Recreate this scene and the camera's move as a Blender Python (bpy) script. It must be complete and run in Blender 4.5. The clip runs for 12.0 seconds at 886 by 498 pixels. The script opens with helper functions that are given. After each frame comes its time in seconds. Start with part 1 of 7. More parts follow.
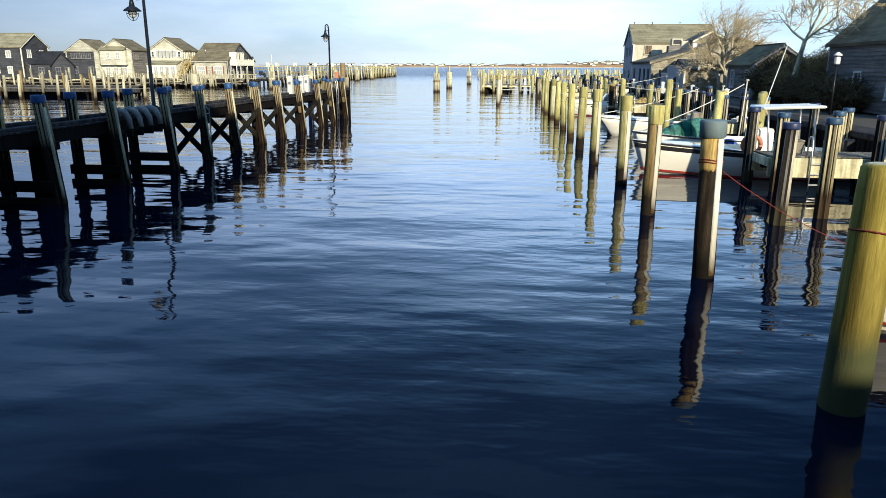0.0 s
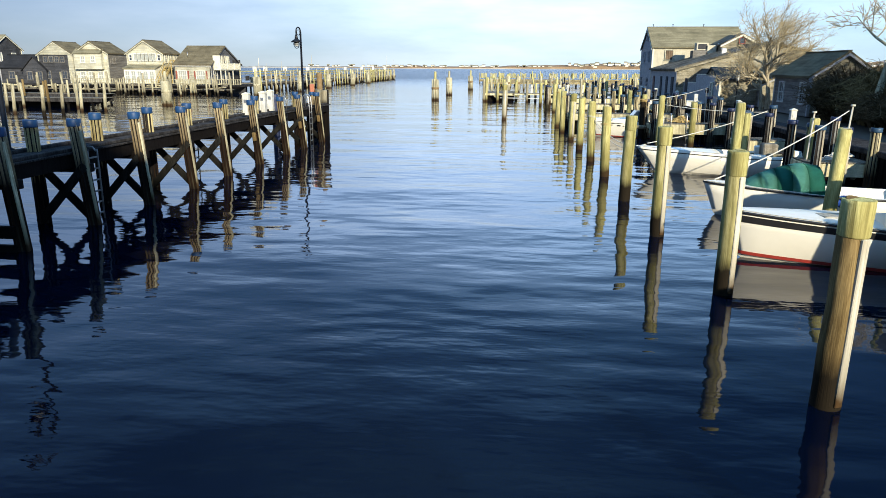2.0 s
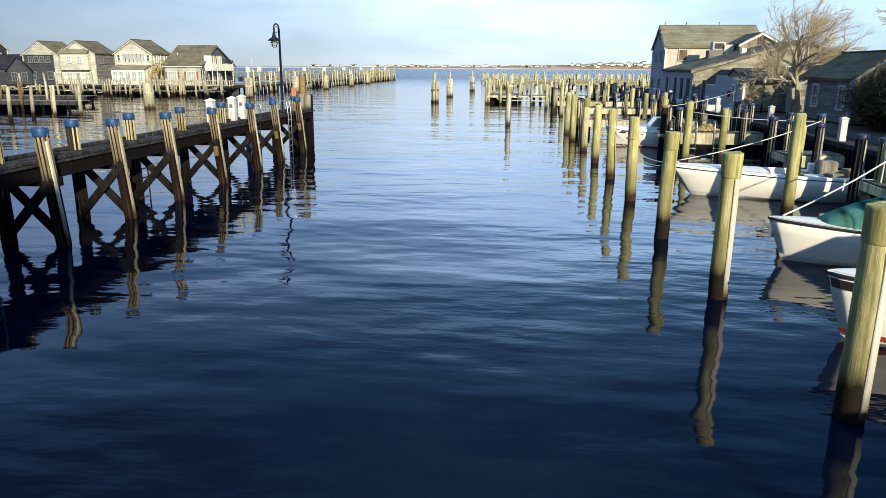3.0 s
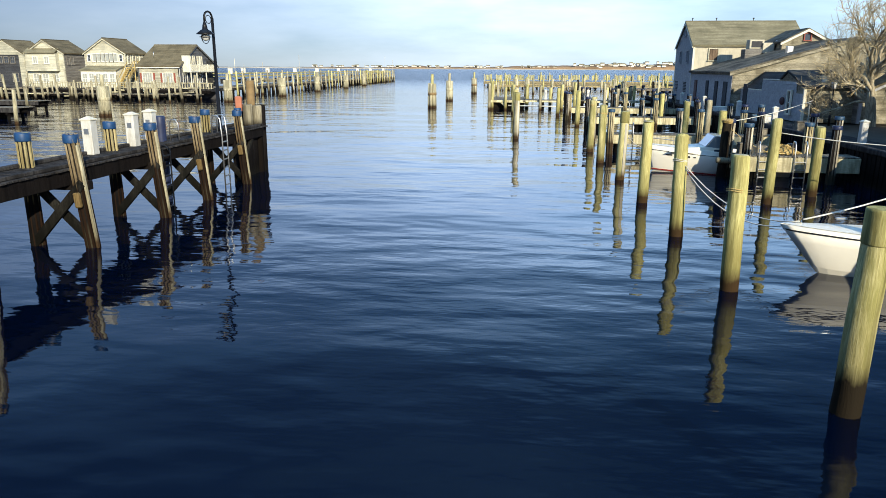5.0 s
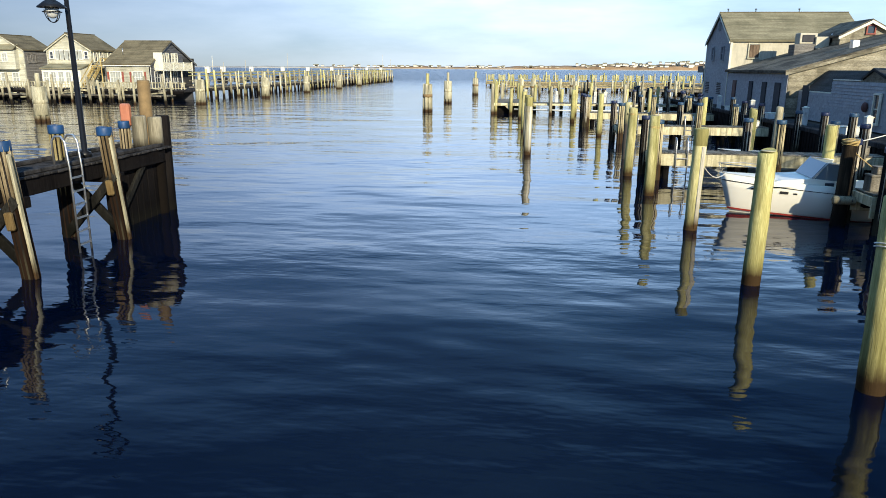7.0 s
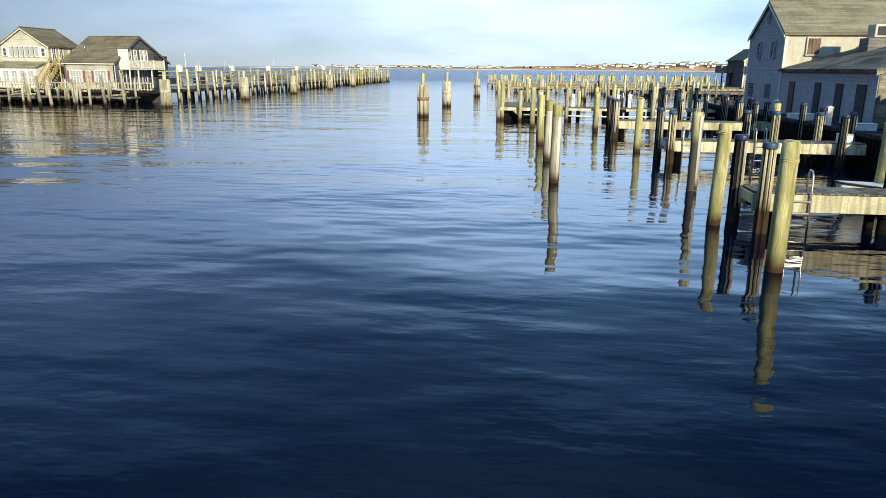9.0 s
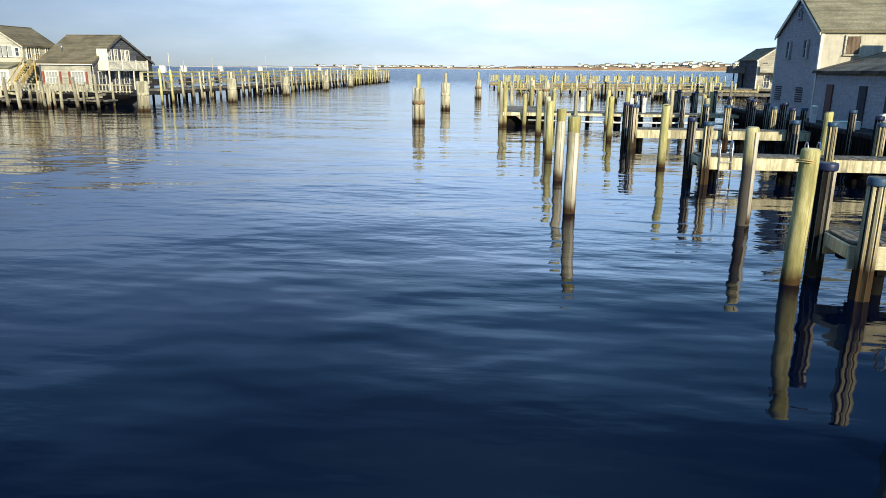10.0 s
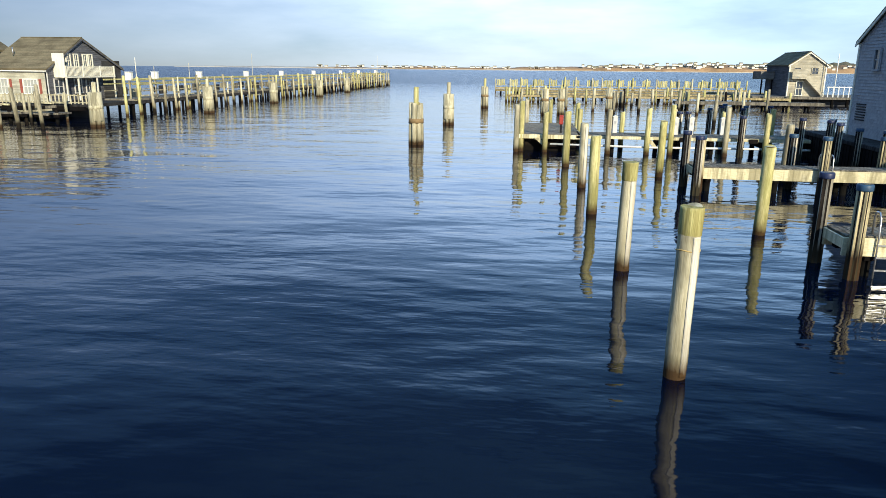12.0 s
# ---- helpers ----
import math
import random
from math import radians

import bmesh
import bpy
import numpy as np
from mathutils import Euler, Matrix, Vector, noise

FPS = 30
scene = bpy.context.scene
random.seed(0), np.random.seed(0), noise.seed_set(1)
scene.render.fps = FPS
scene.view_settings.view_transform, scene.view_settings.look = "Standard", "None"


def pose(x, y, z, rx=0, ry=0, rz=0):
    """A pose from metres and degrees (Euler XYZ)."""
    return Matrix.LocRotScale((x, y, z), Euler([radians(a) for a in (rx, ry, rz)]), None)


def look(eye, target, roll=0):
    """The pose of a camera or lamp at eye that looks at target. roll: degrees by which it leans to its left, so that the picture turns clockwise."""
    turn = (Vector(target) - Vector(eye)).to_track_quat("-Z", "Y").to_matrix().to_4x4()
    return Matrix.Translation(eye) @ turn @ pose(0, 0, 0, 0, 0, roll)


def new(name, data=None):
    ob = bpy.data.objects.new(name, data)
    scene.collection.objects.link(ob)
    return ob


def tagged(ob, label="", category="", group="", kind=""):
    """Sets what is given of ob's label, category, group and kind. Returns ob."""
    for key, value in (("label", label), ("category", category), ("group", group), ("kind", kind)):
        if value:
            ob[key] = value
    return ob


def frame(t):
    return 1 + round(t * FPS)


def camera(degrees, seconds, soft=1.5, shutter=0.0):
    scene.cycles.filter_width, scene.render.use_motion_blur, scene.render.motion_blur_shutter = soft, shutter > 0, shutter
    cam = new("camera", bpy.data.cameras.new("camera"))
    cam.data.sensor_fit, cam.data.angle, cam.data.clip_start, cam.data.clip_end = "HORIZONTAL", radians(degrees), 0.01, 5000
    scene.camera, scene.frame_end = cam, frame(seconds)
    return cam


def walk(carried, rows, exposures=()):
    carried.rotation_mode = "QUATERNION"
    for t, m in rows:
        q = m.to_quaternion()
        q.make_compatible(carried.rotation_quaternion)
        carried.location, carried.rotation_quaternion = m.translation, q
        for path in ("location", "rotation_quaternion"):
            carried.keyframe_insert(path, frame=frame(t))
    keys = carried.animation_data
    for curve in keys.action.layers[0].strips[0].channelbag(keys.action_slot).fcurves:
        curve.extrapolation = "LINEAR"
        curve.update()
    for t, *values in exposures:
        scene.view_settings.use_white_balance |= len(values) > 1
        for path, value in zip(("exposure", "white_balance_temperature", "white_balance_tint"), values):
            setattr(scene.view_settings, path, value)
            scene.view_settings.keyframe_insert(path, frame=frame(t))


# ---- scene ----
cam = camera(65.0, 12.0, soft=0.8)
PATH = [
    (0, (2.399, 0.361, 3.462), (2.19, 2.284, 2.954), 0.2),
    (0.5, (2.214, 2.504, 3.639), (2.005, 4.428, 3.132), 0.2),
    (1, (2.0, 4.659, 3.8), (1.791, 6.582, 3.294), 0.3),
    (1.5, (1.834, 6.781, 3.931), (1.625, 8.705, 3.425), 0.3),
    (2, (1.688, 9.051, 4.037), (1.477, 10.975, 3.532), 0.3),
    (2.5, (1.615, 11.329, 4.106), (1.402, 13.252, 3.6), 0.3),
    (3, (1.441, 13.618, 4.12), (1.224, 15.541, 3.615), 0.3),
    (4.8, (0.91, 21.759, 4.21), (0.686, 23.682, 3.709), 0.3),
    (5, (0.851, 22.64, 4.208), (0.628, 24.563, 3.704), 0.3),
    (5.5, (0.724, 24.967, 4.224), (0.5, 26.889, 3.72), 0.3),
    (6, (0.577, 27.294, 4.205), (0.352, 29.216, 3.701), 0.4),
    (6.5, (0.39, 29.635, 4.145), (0.164, 31.557, 3.641), 0.4),
    (7, (0.242, 31.915, 4.063), (0.015, 33.837, 3.559), 0.4),
    (7.2, (0.192, 32.798, 4.04), (-0.043, 34.721, 3.542), 0.4),
    (8.8, (-0.689, 40.292, 3.913), (-0.913, 42.215, 3.412), 0.4),
    (9, (-0.743, 41.245, 3.922), (-0.968, 43.167, 3.419), 0.5),
    (9.5, (-0.841, 43.701, 3.986), (-1.07, 45.623, 3.483), 0.4),
    (10, (-0.95, 46.138, 4.025), (-1.181, 48.06, 3.521), 0.5),
    (10.5, (-1.098, 48.576, 4.1), (-1.331, 50.497, 3.596), 0.5),
    (11, (-1.243, 50.99, 4.211), (-1.477, 52.911, 3.706), 0.5),
    (11.5, (-1.58, 53.371, 4.422), (-1.817, 55.292, 3.916), 0.5),
    (12, (-2.11, 55.637, 4.689), (-2.348, 57.558, 4.186), 0.6),
]
walk(cam, [(t, look(eye, target, roll)) for t, eye, target, roll in PATH], [(0, 0.13, 6020, 10), (2.5, 0.05, 6020, 10), (6, 0.0, 6020, 10), (12, 0.0, 6020, 10)])

# ---- light and sky ----
SUN_DIR = Vector((0.46, -0.83, 0.36)).normalized()
world = bpy.data.worlds.new("harbour_sky")
scene.world = world
world.use_nodes = True
wn, wl = world.node_tree.nodes, world.node_tree.links
wn.clear()
w_out = wn.new("ShaderNodeOutputWorld")
w_bg = wn.new("ShaderNodeBackground")
w_sky = wn.new("ShaderNodeTexSky")
w_sky.sky_type = 'NISHITA'
w_sky.sun_disc = False
w_sky.sun_elevation = math.asin(SUN_DIR.z)
w_sky.sun_rotation = math.atan2(SUN_DIR.x, SUN_DIR.y)
w_sky.air_density, w_sky.dust_density, w_sky.ozone_density = 1.0, 0.0, 3.5
w_tc = wn.new("ShaderNodeTexCoord")
w_map = wn.new("ShaderNodeMapping")
w_map.inputs["Scale"].default_value = (1.3, 1.3, 6.0)
w_map.inputs["Location"].default_value = (0.35, 0.1, 0.2)
w_noise = wn.new("ShaderNodeTexNoise")
w_noise.inputs["Scale"].default_value = 1.8
w_noise.inputs["Detail"].default_value = 6.0
w_noise.inputs["Roughness"].default_value = 0.55
w_sep = wn.new("ShaderNodeSeparateXYZ")
# thin white veil, thick towards the horizon and thinner overhead and to the west
w_veil = wn.new("ShaderNodeValToRGB")
for e, (p, v) in zip([w_veil.color_ramp.elements[0], w_veil.color_ramp.elements[1], w_veil.color_ramp.elements.new(0.5), w_veil.color_ramp.elements.new(0.6), w_veil.color_ramp.elements.new(0.7)], ((0.0, 0.97), (0.80, 0.01), (0.22, 0.86), (0.34, 0.46), (0.50, 0.13))):
    e.position, e.color = p, (v, v, v, 1)
w_side = wn.new("ShaderNodeMapRange")
w_side.inputs["From Min"].default_value = -0.68
w_side.inputs["From Max"].default_value = -0.05
w_side.inputs["To Min"].default_value = 0.27
w_side.inputs["To Max"].default_value = 1.0
w_wisp = wn.new("ShaderNodeMapRange")
w_wisp.inputs["From Min"].default_value = 0.32
w_wisp.inputs["From Max"].default_value = 0.66
w_wisp.inputs["To Min"].default_value = 0.50
w_wisp.inputs["To Max"].default_value = 1.15
w_m1 = wn.new("ShaderNodeMath"); w_m1.operation = 'MULTIPLY'
w_m2 = wn.new("ShaderNodeMath"); w_m2.operation = 'MULTIPLY'; w_m2.use_clamp = True
w_mix = wn.new("ShaderNodeMixRGB")
w_glow = wn.new("ShaderNodeValToRGB")
w_el = w_glow.color_ramp.elements
w_el[0].position, w_el[0].color = 0.0, (0.88, 0.97, 1.03, 1)
w_el[1].position, w_el[1].color = 0.38, (0.62, 1.26, 2.10, 1)
w_e2 = w_el.new(0.09)
w_e2.color = (1.17, 1.34, 1.47, 1)
w_e3 = w_el.new(0.19)
w_e3.color = (1.42, 1.92, 2.66, 1)
w_scale = wn.new("ShaderNodeMixRGB")
w_scale.blend_type = 'MULTIPLY'
w_scale.inputs[0].default_value = 1.0
w_scale.inputs[2].default_value = (11.0, 11.0, 11.0, 1)
wl.new(w_sep.outputs["Z"], w_glow.inputs["Fac"])
wl.new(w_glow.outputs["Color"], w_scale.inputs[1])
wl.new(w_scale.outputs["Color"], w_mix.inputs[2])
w_bg.inputs["Strength"].default_value = 0.10
wl.new(w_tc.outputs["Generated"], w_map.inputs["Vector"])
wl.new(w_tc.outputs["Generated"], w_sep.inputs["Vector"])
wl.new(w_sep.outputs["Z"], w_veil.inputs["Fac"])
wl.new(w_sep.outputs["X"], w_side.inputs["Value"])
wl.new(w_map.outputs["Vector"], w_noise.inputs["Vector"])
wl.new(w_noise.outputs["Fac"], w_wisp.inputs["Value"])
wl.new(w_veil.outputs["Color"], w_m1.inputs[0])
wl.new(w_side.outputs["Result"], w_m1.inputs[1])
# the veil thins overhead on the eastern side
w_east = wn.new("ShaderNodeMapRange")
w_east.inputs["From Min"].default_value, w_east.inputs["From Max"].default_value = 0.05, 0.45
w_east.inputs["To Min"].default_value, w_east.inputs["To Max"].default_value = 0.0, 0.85
w_high = wn.new("ShaderNodeMapRange")
w_high.inputs["From Min"].default_value, w_high.inputs["From Max"].default_value = 0.14, 0.34
w_em = wn.new("ShaderNodeMath"); w_em.operation = 'MULTIPLY'
w_e1 = wn.new("ShaderNodeMath"); w_e1.operation = 'SUBTRACT'; w_e1.inputs[0].default_value = 1.0
w_m3 = wn.new("ShaderNodeMath"); w_m3.operation = 'MULTIPLY'
wl.new(w_sep.outputs["X"], w_east.inputs["Value"])
wl.new(w_sep.outputs["Z"], w_high.inputs["Value"])
wl.new(w_east.outputs["Result"], w_em.inputs[0])
wl.new(w_high.outputs["Result"], w_em.inputs[1])
wl.new(w_em.outputs[0], w_e1.inputs[1])
wl.new(w_m1.outputs[0], w_m3.inputs[0])
wl.new(w_e1.outputs[0], w_m3.inputs[1])
wl.new(w_m3.outputs[0], w_m2.inputs[0])
wl.new(w_wisp.outputs["Result"], w_m2.inputs[1])
wl.new(w_m2.outputs[0], w_mix.inputs[0])
w_tone = wn.new("ShaderNodeMixRGB")
w_tone.blend_type = 'MULTIPLY'
w_tone.inputs[0].default_value = 1.0
w_tone.inputs[2].default_value = (0.38, 0.50, 0.70, 1)
wl.new(w_sky.outputs["Color"], w_tone.inputs[1])
wl.new(w_tone.outputs["Color"], w_mix.inputs[1])
# greyer haze towards the west
w_west = wn.new("ShaderNodeMapRange")
w_west.inputs["From Min"].default_value, w_west.inputs["From Max"].default_value = -0.66, -0.14
w_west.inputs["To Min"].default_value, w_west.inputs["To Max"].default_value = 1.0, 0.0
w_grey = wn.new("ShaderNodeMixRGB")
w_grey.blend_type = 'MULTIPLY'
w_grey.inputs[2].default_value = (0.69, 0.65, 0.655, 1)
wl.new(w_sep.outputs["X"], w_west.inputs["Value"])
w_lowsky = wn.new("ShaderNodeMapRange")
w_lowsky.inputs["From Min"].default_value, w_lowsky.inputs["From Max"].default_value = 0.12, 0.32
w_lowsky.inputs["To Min"].default_value, w_lowsky.inputs["To Max"].default_value = 1.0, 0.0
w_gm = wn.new("ShaderNodeMath")
w_gm.operation = 'MULTIPLY'
wl.new(w_sep.outputs["Z"], w_lowsky.inputs["Value"])
wl.new(w_west.outputs["Result"], w_gm.inputs[0])
wl.new(w_lowsky.outputs["Result"], w_gm.inputs[1])
wl.new(w_gm.outputs[0], w_grey.inputs[0])
wl.new(w_mix.outputs["Color"], w_grey.inputs[1])
w_dim = wn.new("ShaderNodeMapRange")
w_dim.inputs["From Min"].default_value, w_dim.inputs["From Max"].default_value = -0.02, 0.30
w_pale = wn.new("ShaderNodeMixRGB")
w_pale.blend_type = 'MULTIPLY'
w_pale.inputs[2].default_value = (0.80, 0.89, 0.92, 1)
wl.new(w_sep.outputs["X"], w_dim.inputs["Value"])
wl.new(w_dim.outputs["Result"], w_pale.inputs[0])
wl.new(w_grey.outputs["Color"], w_pale.inputs[1])
wl.new(w_pale.outputs["Color"], w_bg.inputs["Color"])
wl.new(w_bg.outputs["Background"], w_out.inputs["Surface"])

sun = new("sun", bpy.data.lights.new("sun", 'SUN'))
sun.data.energy, sun.data.angle, sun.data.color = 6.5, radians(0.6), (1.0, 0.865, 0.605)
sun.matrix_world = look((0, 0, 60), Vector((0, 0, 60)) - SUN_DIR)
scene.view_settings.exposure = 0.0

# ---- materials ----
def mat_base(name, rough=0.7, metal=0.0, spec=0.4):
    m = bpy.data.materials.new(name)
    m.use_nodes = True
    nt = m.node_tree
    b = nt.nodes["Principled BSDF"]
    b.inputs["Roughness"].default_value = rough
    b.inputs["Metallic"].default_value = metal
    b.inputs["Specular IOR Level"].default_value = spec
    return m, nt, b


def coords(nt, scale, obj=True):
    tc = nt.nodes.new("ShaderNodeTexCoord")
    mp = nt.nodes.new("ShaderNodeMapping")
    mp.inputs["Scale"].default_value = scale
    if obj:
        # every object starts at its own place in the pattern
        oi = nt.nodes.new("ShaderNodeObjectInfo")
        far = nt.nodes.new("ShaderNodeVectorMath")
        far.operation = 'MULTIPLY_ADD'
        nt.links.new(oi.outputs["Random"], far.inputs[0])
        far.inputs[1].default_value = (37.0, 53.0, 71.0)
        nt.links.new(tc.outputs["Object"], far.inputs[2])
        nt.links.new(far.outputs["Vector"], mp.inputs["Vector"])
    else:
        nt.links.new(tc.outputs["Object"], mp.inputs["Vector"])
    return mp.outputs["Vector"]


def noise_node(nt, vec, scale, detail=4.0, rough=0.6):
    n = nt.nodes.new("ShaderNodeTexNoise")
    n.inputs["Scale"].default_value = scale
    n.inputs["Detail"].default_value = detail
    n.inputs["Roughness"].default_value = rough
    if vec is not None:
        nt.links.new(vec, n.inputs["Vector"])
    return n.outputs["Fac"]


def ramp(nt, fac, stops):
    r = nt.nodes.new("ShaderNodeValToRGB")
    el = r.color_ramp.elements
    while len(el) < len(stops):
        el.new(0.5)
    for e, (p, c) in zip(el, stops):
        e.position, e.color = p, (*c, 1) if len(c) == 3 else c
    nt.links.new(fac, r.inputs["Fac"])
    return r.outputs["Color"]


def mixc(nt, fac, a, b, mode='MIX'):
    m = nt.nodes.new("ShaderNodeMixRGB")
    m.blend_type = mode
    for s, v in ((0, fac), (1, a), (2, b)):
        if isinstance(v, (int, float)):
            m.inputs[s].default_value = v
        elif isinstance(v, tuple):
            m.inputs[s].default_value = (*v, 1)
        else:
            nt.links.new(v, m.inputs[s])
    return m.outputs["Color"]


def bump(nt, b, height, strength=0.3, dist=0.02):
    n = nt.nodes.new("ShaderNodeBump")
    n.inputs["Strength"].default_value = strength
    n.inputs["Distance"].default_value = dist
    nt.links.new(height, n.inputs["Height"])
    nt.links.new(n.outputs["Normal"], b.inputs["Normal"])


def tone_by_object(nt, col, amount=0.25):
    """Slight light and dark steps from piece to piece."""
    oi = nt.nodes.new("ShaderNodeObjectInfo")
    r = ramp(nt, oi.outputs["Random"], [(0, (1 - amount,) * 3), (1, (1 + amount * 0.5,) * 3)])
    return mixc(nt, 1.0, col, r, 'MULTIPLY')


def wood(name, dark, light, grain=(9, 9, 0.7), rough=0.85, tide=None, weed_shade=(0.035, 0.03, 0.018), tone=0.25, blotch=None, spec=0.12):
    """Weathered timber: long grain, blotches, and for piles a dark band below tide: wet weed, on pier piles also
    painted shade.
    """
    m, nt, b = mat_base(name, rough, 0, spec)
    g = noise_node(nt, coords(nt, grain), 6.0, 6.0, 0.65)
    col = ramp(nt, g, [(0.3, dark), (0.7, light)])
    st = noise_node(nt, coords(nt, (1.5, 1.5, 0.32)), 2.2, 4.0, 0.6)
    col = mixc(nt, ramp(nt, st, [(0.44, (0, 0, 0)), (0.60, (0.72,) * 3)]), col, blotch or tuple(0.5 * c for c in dark))
    if tone:
        col = tone_by_object(nt, col, tone)
    run = noise_node(nt, coords(nt, (7, 7, 0.16)), 1.6, 4.0, 0.6)
    col = mixc(nt, ramp(nt, run, [(0.50, (0, 0, 0)), (0.68, (0.62,) * 3)]), col, tuple(0.30 * c for c in dark))
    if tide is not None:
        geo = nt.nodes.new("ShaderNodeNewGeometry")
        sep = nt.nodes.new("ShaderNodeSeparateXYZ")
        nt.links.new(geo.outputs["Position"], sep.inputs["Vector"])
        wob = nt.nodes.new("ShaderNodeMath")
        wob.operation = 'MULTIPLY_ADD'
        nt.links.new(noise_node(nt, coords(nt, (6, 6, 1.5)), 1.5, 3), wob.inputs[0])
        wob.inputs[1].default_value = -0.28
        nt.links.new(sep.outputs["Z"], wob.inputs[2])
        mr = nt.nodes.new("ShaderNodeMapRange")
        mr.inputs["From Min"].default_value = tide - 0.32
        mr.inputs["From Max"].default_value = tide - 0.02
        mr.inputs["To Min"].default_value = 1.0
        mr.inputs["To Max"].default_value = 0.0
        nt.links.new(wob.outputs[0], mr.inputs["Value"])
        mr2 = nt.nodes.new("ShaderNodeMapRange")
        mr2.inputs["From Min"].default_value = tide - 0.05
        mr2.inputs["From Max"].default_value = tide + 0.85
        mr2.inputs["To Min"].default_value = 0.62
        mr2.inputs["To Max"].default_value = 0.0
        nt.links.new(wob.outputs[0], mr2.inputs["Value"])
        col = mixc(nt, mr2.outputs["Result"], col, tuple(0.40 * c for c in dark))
        col = mixc(nt, mr.outputs["Result"], col, weed_shade)
    nt.links.new(col, b.inputs["Base Color"])
    bump(nt, b, g, 0.5, 0.015)
    return m


def paint(name, col, rough=0.5, var=0.12, scale=1.5, metal=0.0, spec=0.4, stain=None):
    m, nt, b = mat_base(name, rough, metal, spec)
    n = noise_node(nt, coords(nt, (1, 1, 1)), scale, 5.0, 0.65)
    c = ramp(nt, n, [(0.3, tuple(max(0, v * (1 - var)) for v in col)), (0.7, tuple(min(1, v * (1 + var)) for v in col))])
    if stain:
        s = noise_node(nt, coords(nt, (2.5, 2.5, 0.5)), 2.0, 5.0, 0.7)
        c = mixc(nt, ramp(nt, s, [(0.5, (0, 0, 0)), (0.7, (0.6,) * 3)]), c, stain)
    nt.links.new(c, b.inputs["Base Color"])
    bump(nt, b, noise_node(nt, coords(nt, (1, 1, 1)), 40.0, 3.0), 0.12, 0.004)
    return m


def shingle(name, dark, light, course=0.13, rough=0.9, line=0.32, patch=0.45):
    """Cedar shingle or clapboard: narrow courses in height, weathered tone along them; a high patch paints shadow
    mottle.
    """
    m, nt, b = mat_base(name, rough, 0, 0.2)
    tc = nt.nodes.new("ShaderNodeTexCoord")
    g = noise_node(nt, coords(nt, (5, 5, 14)), 2.0, 5.0, 0.6)
    col = ramp(nt, g, [(0.3, dark), (0.72, light)])
    s = noise_node(nt, coords(nt, (0.5, 0.5, 0.5)), 1.3, 4.0, 0.6)
    col = mixc(nt, ramp(nt, s, [(0.45, (0, 0, 0)), (0.62, (patch,) * 3)]), col, tuple(0.6 * c for c in dark))
    rows = noise_node(nt, coords(nt, (0.35, 0.35, 1.0 / course)), 1.0, 2.0, 0.5)
    col = mixc(nt, 1.0, col, ramp(nt, rows, [(0.30, (1 - line,) * 3), (0.66, (1.12,) * 3)]), 'MULTIPLY')
    w = nt.nodes.new("ShaderNodeTexWave")
    w.wave_type, w.bands_direction, w.wave_profile = 'BANDS', 'Z', 'SAW'
    w.inputs["Scale"].default_value = 1.0 / course / 3.1416 * 1.57
    w.inputs["Distortion"].default_value = 0.4
    nt.links.new(tc.outputs["Object"], w.inputs["Vector"])
    nt.links.new(tone_by_object(nt, col, 0.15), b.inputs["Base Color"])
    bump(nt, b, w.outputs["Fac"], 0.8, 0.03)
    return m


def glass(name, tint=(0.05, 0.06, 0.08), rough=0.05):
    m, nt, b = mat_base(name, rough, 0, 0.6)
    b.inputs["Base Color"].default_value = (*tint, 1)
    return m


def math_node(nt, op, a, b, c=None):
    n = nt.nodes.new("ShaderNodeMath")
    n.operation = op
    for k, v in enumerate((a, b, c)):
        if v is None:
            continue
        if isinstance(v, (int, float)):
            n.inputs[k].default_value = v
        else:
            nt.links.new(v, n.inputs[k])
    return n.outputs[0]


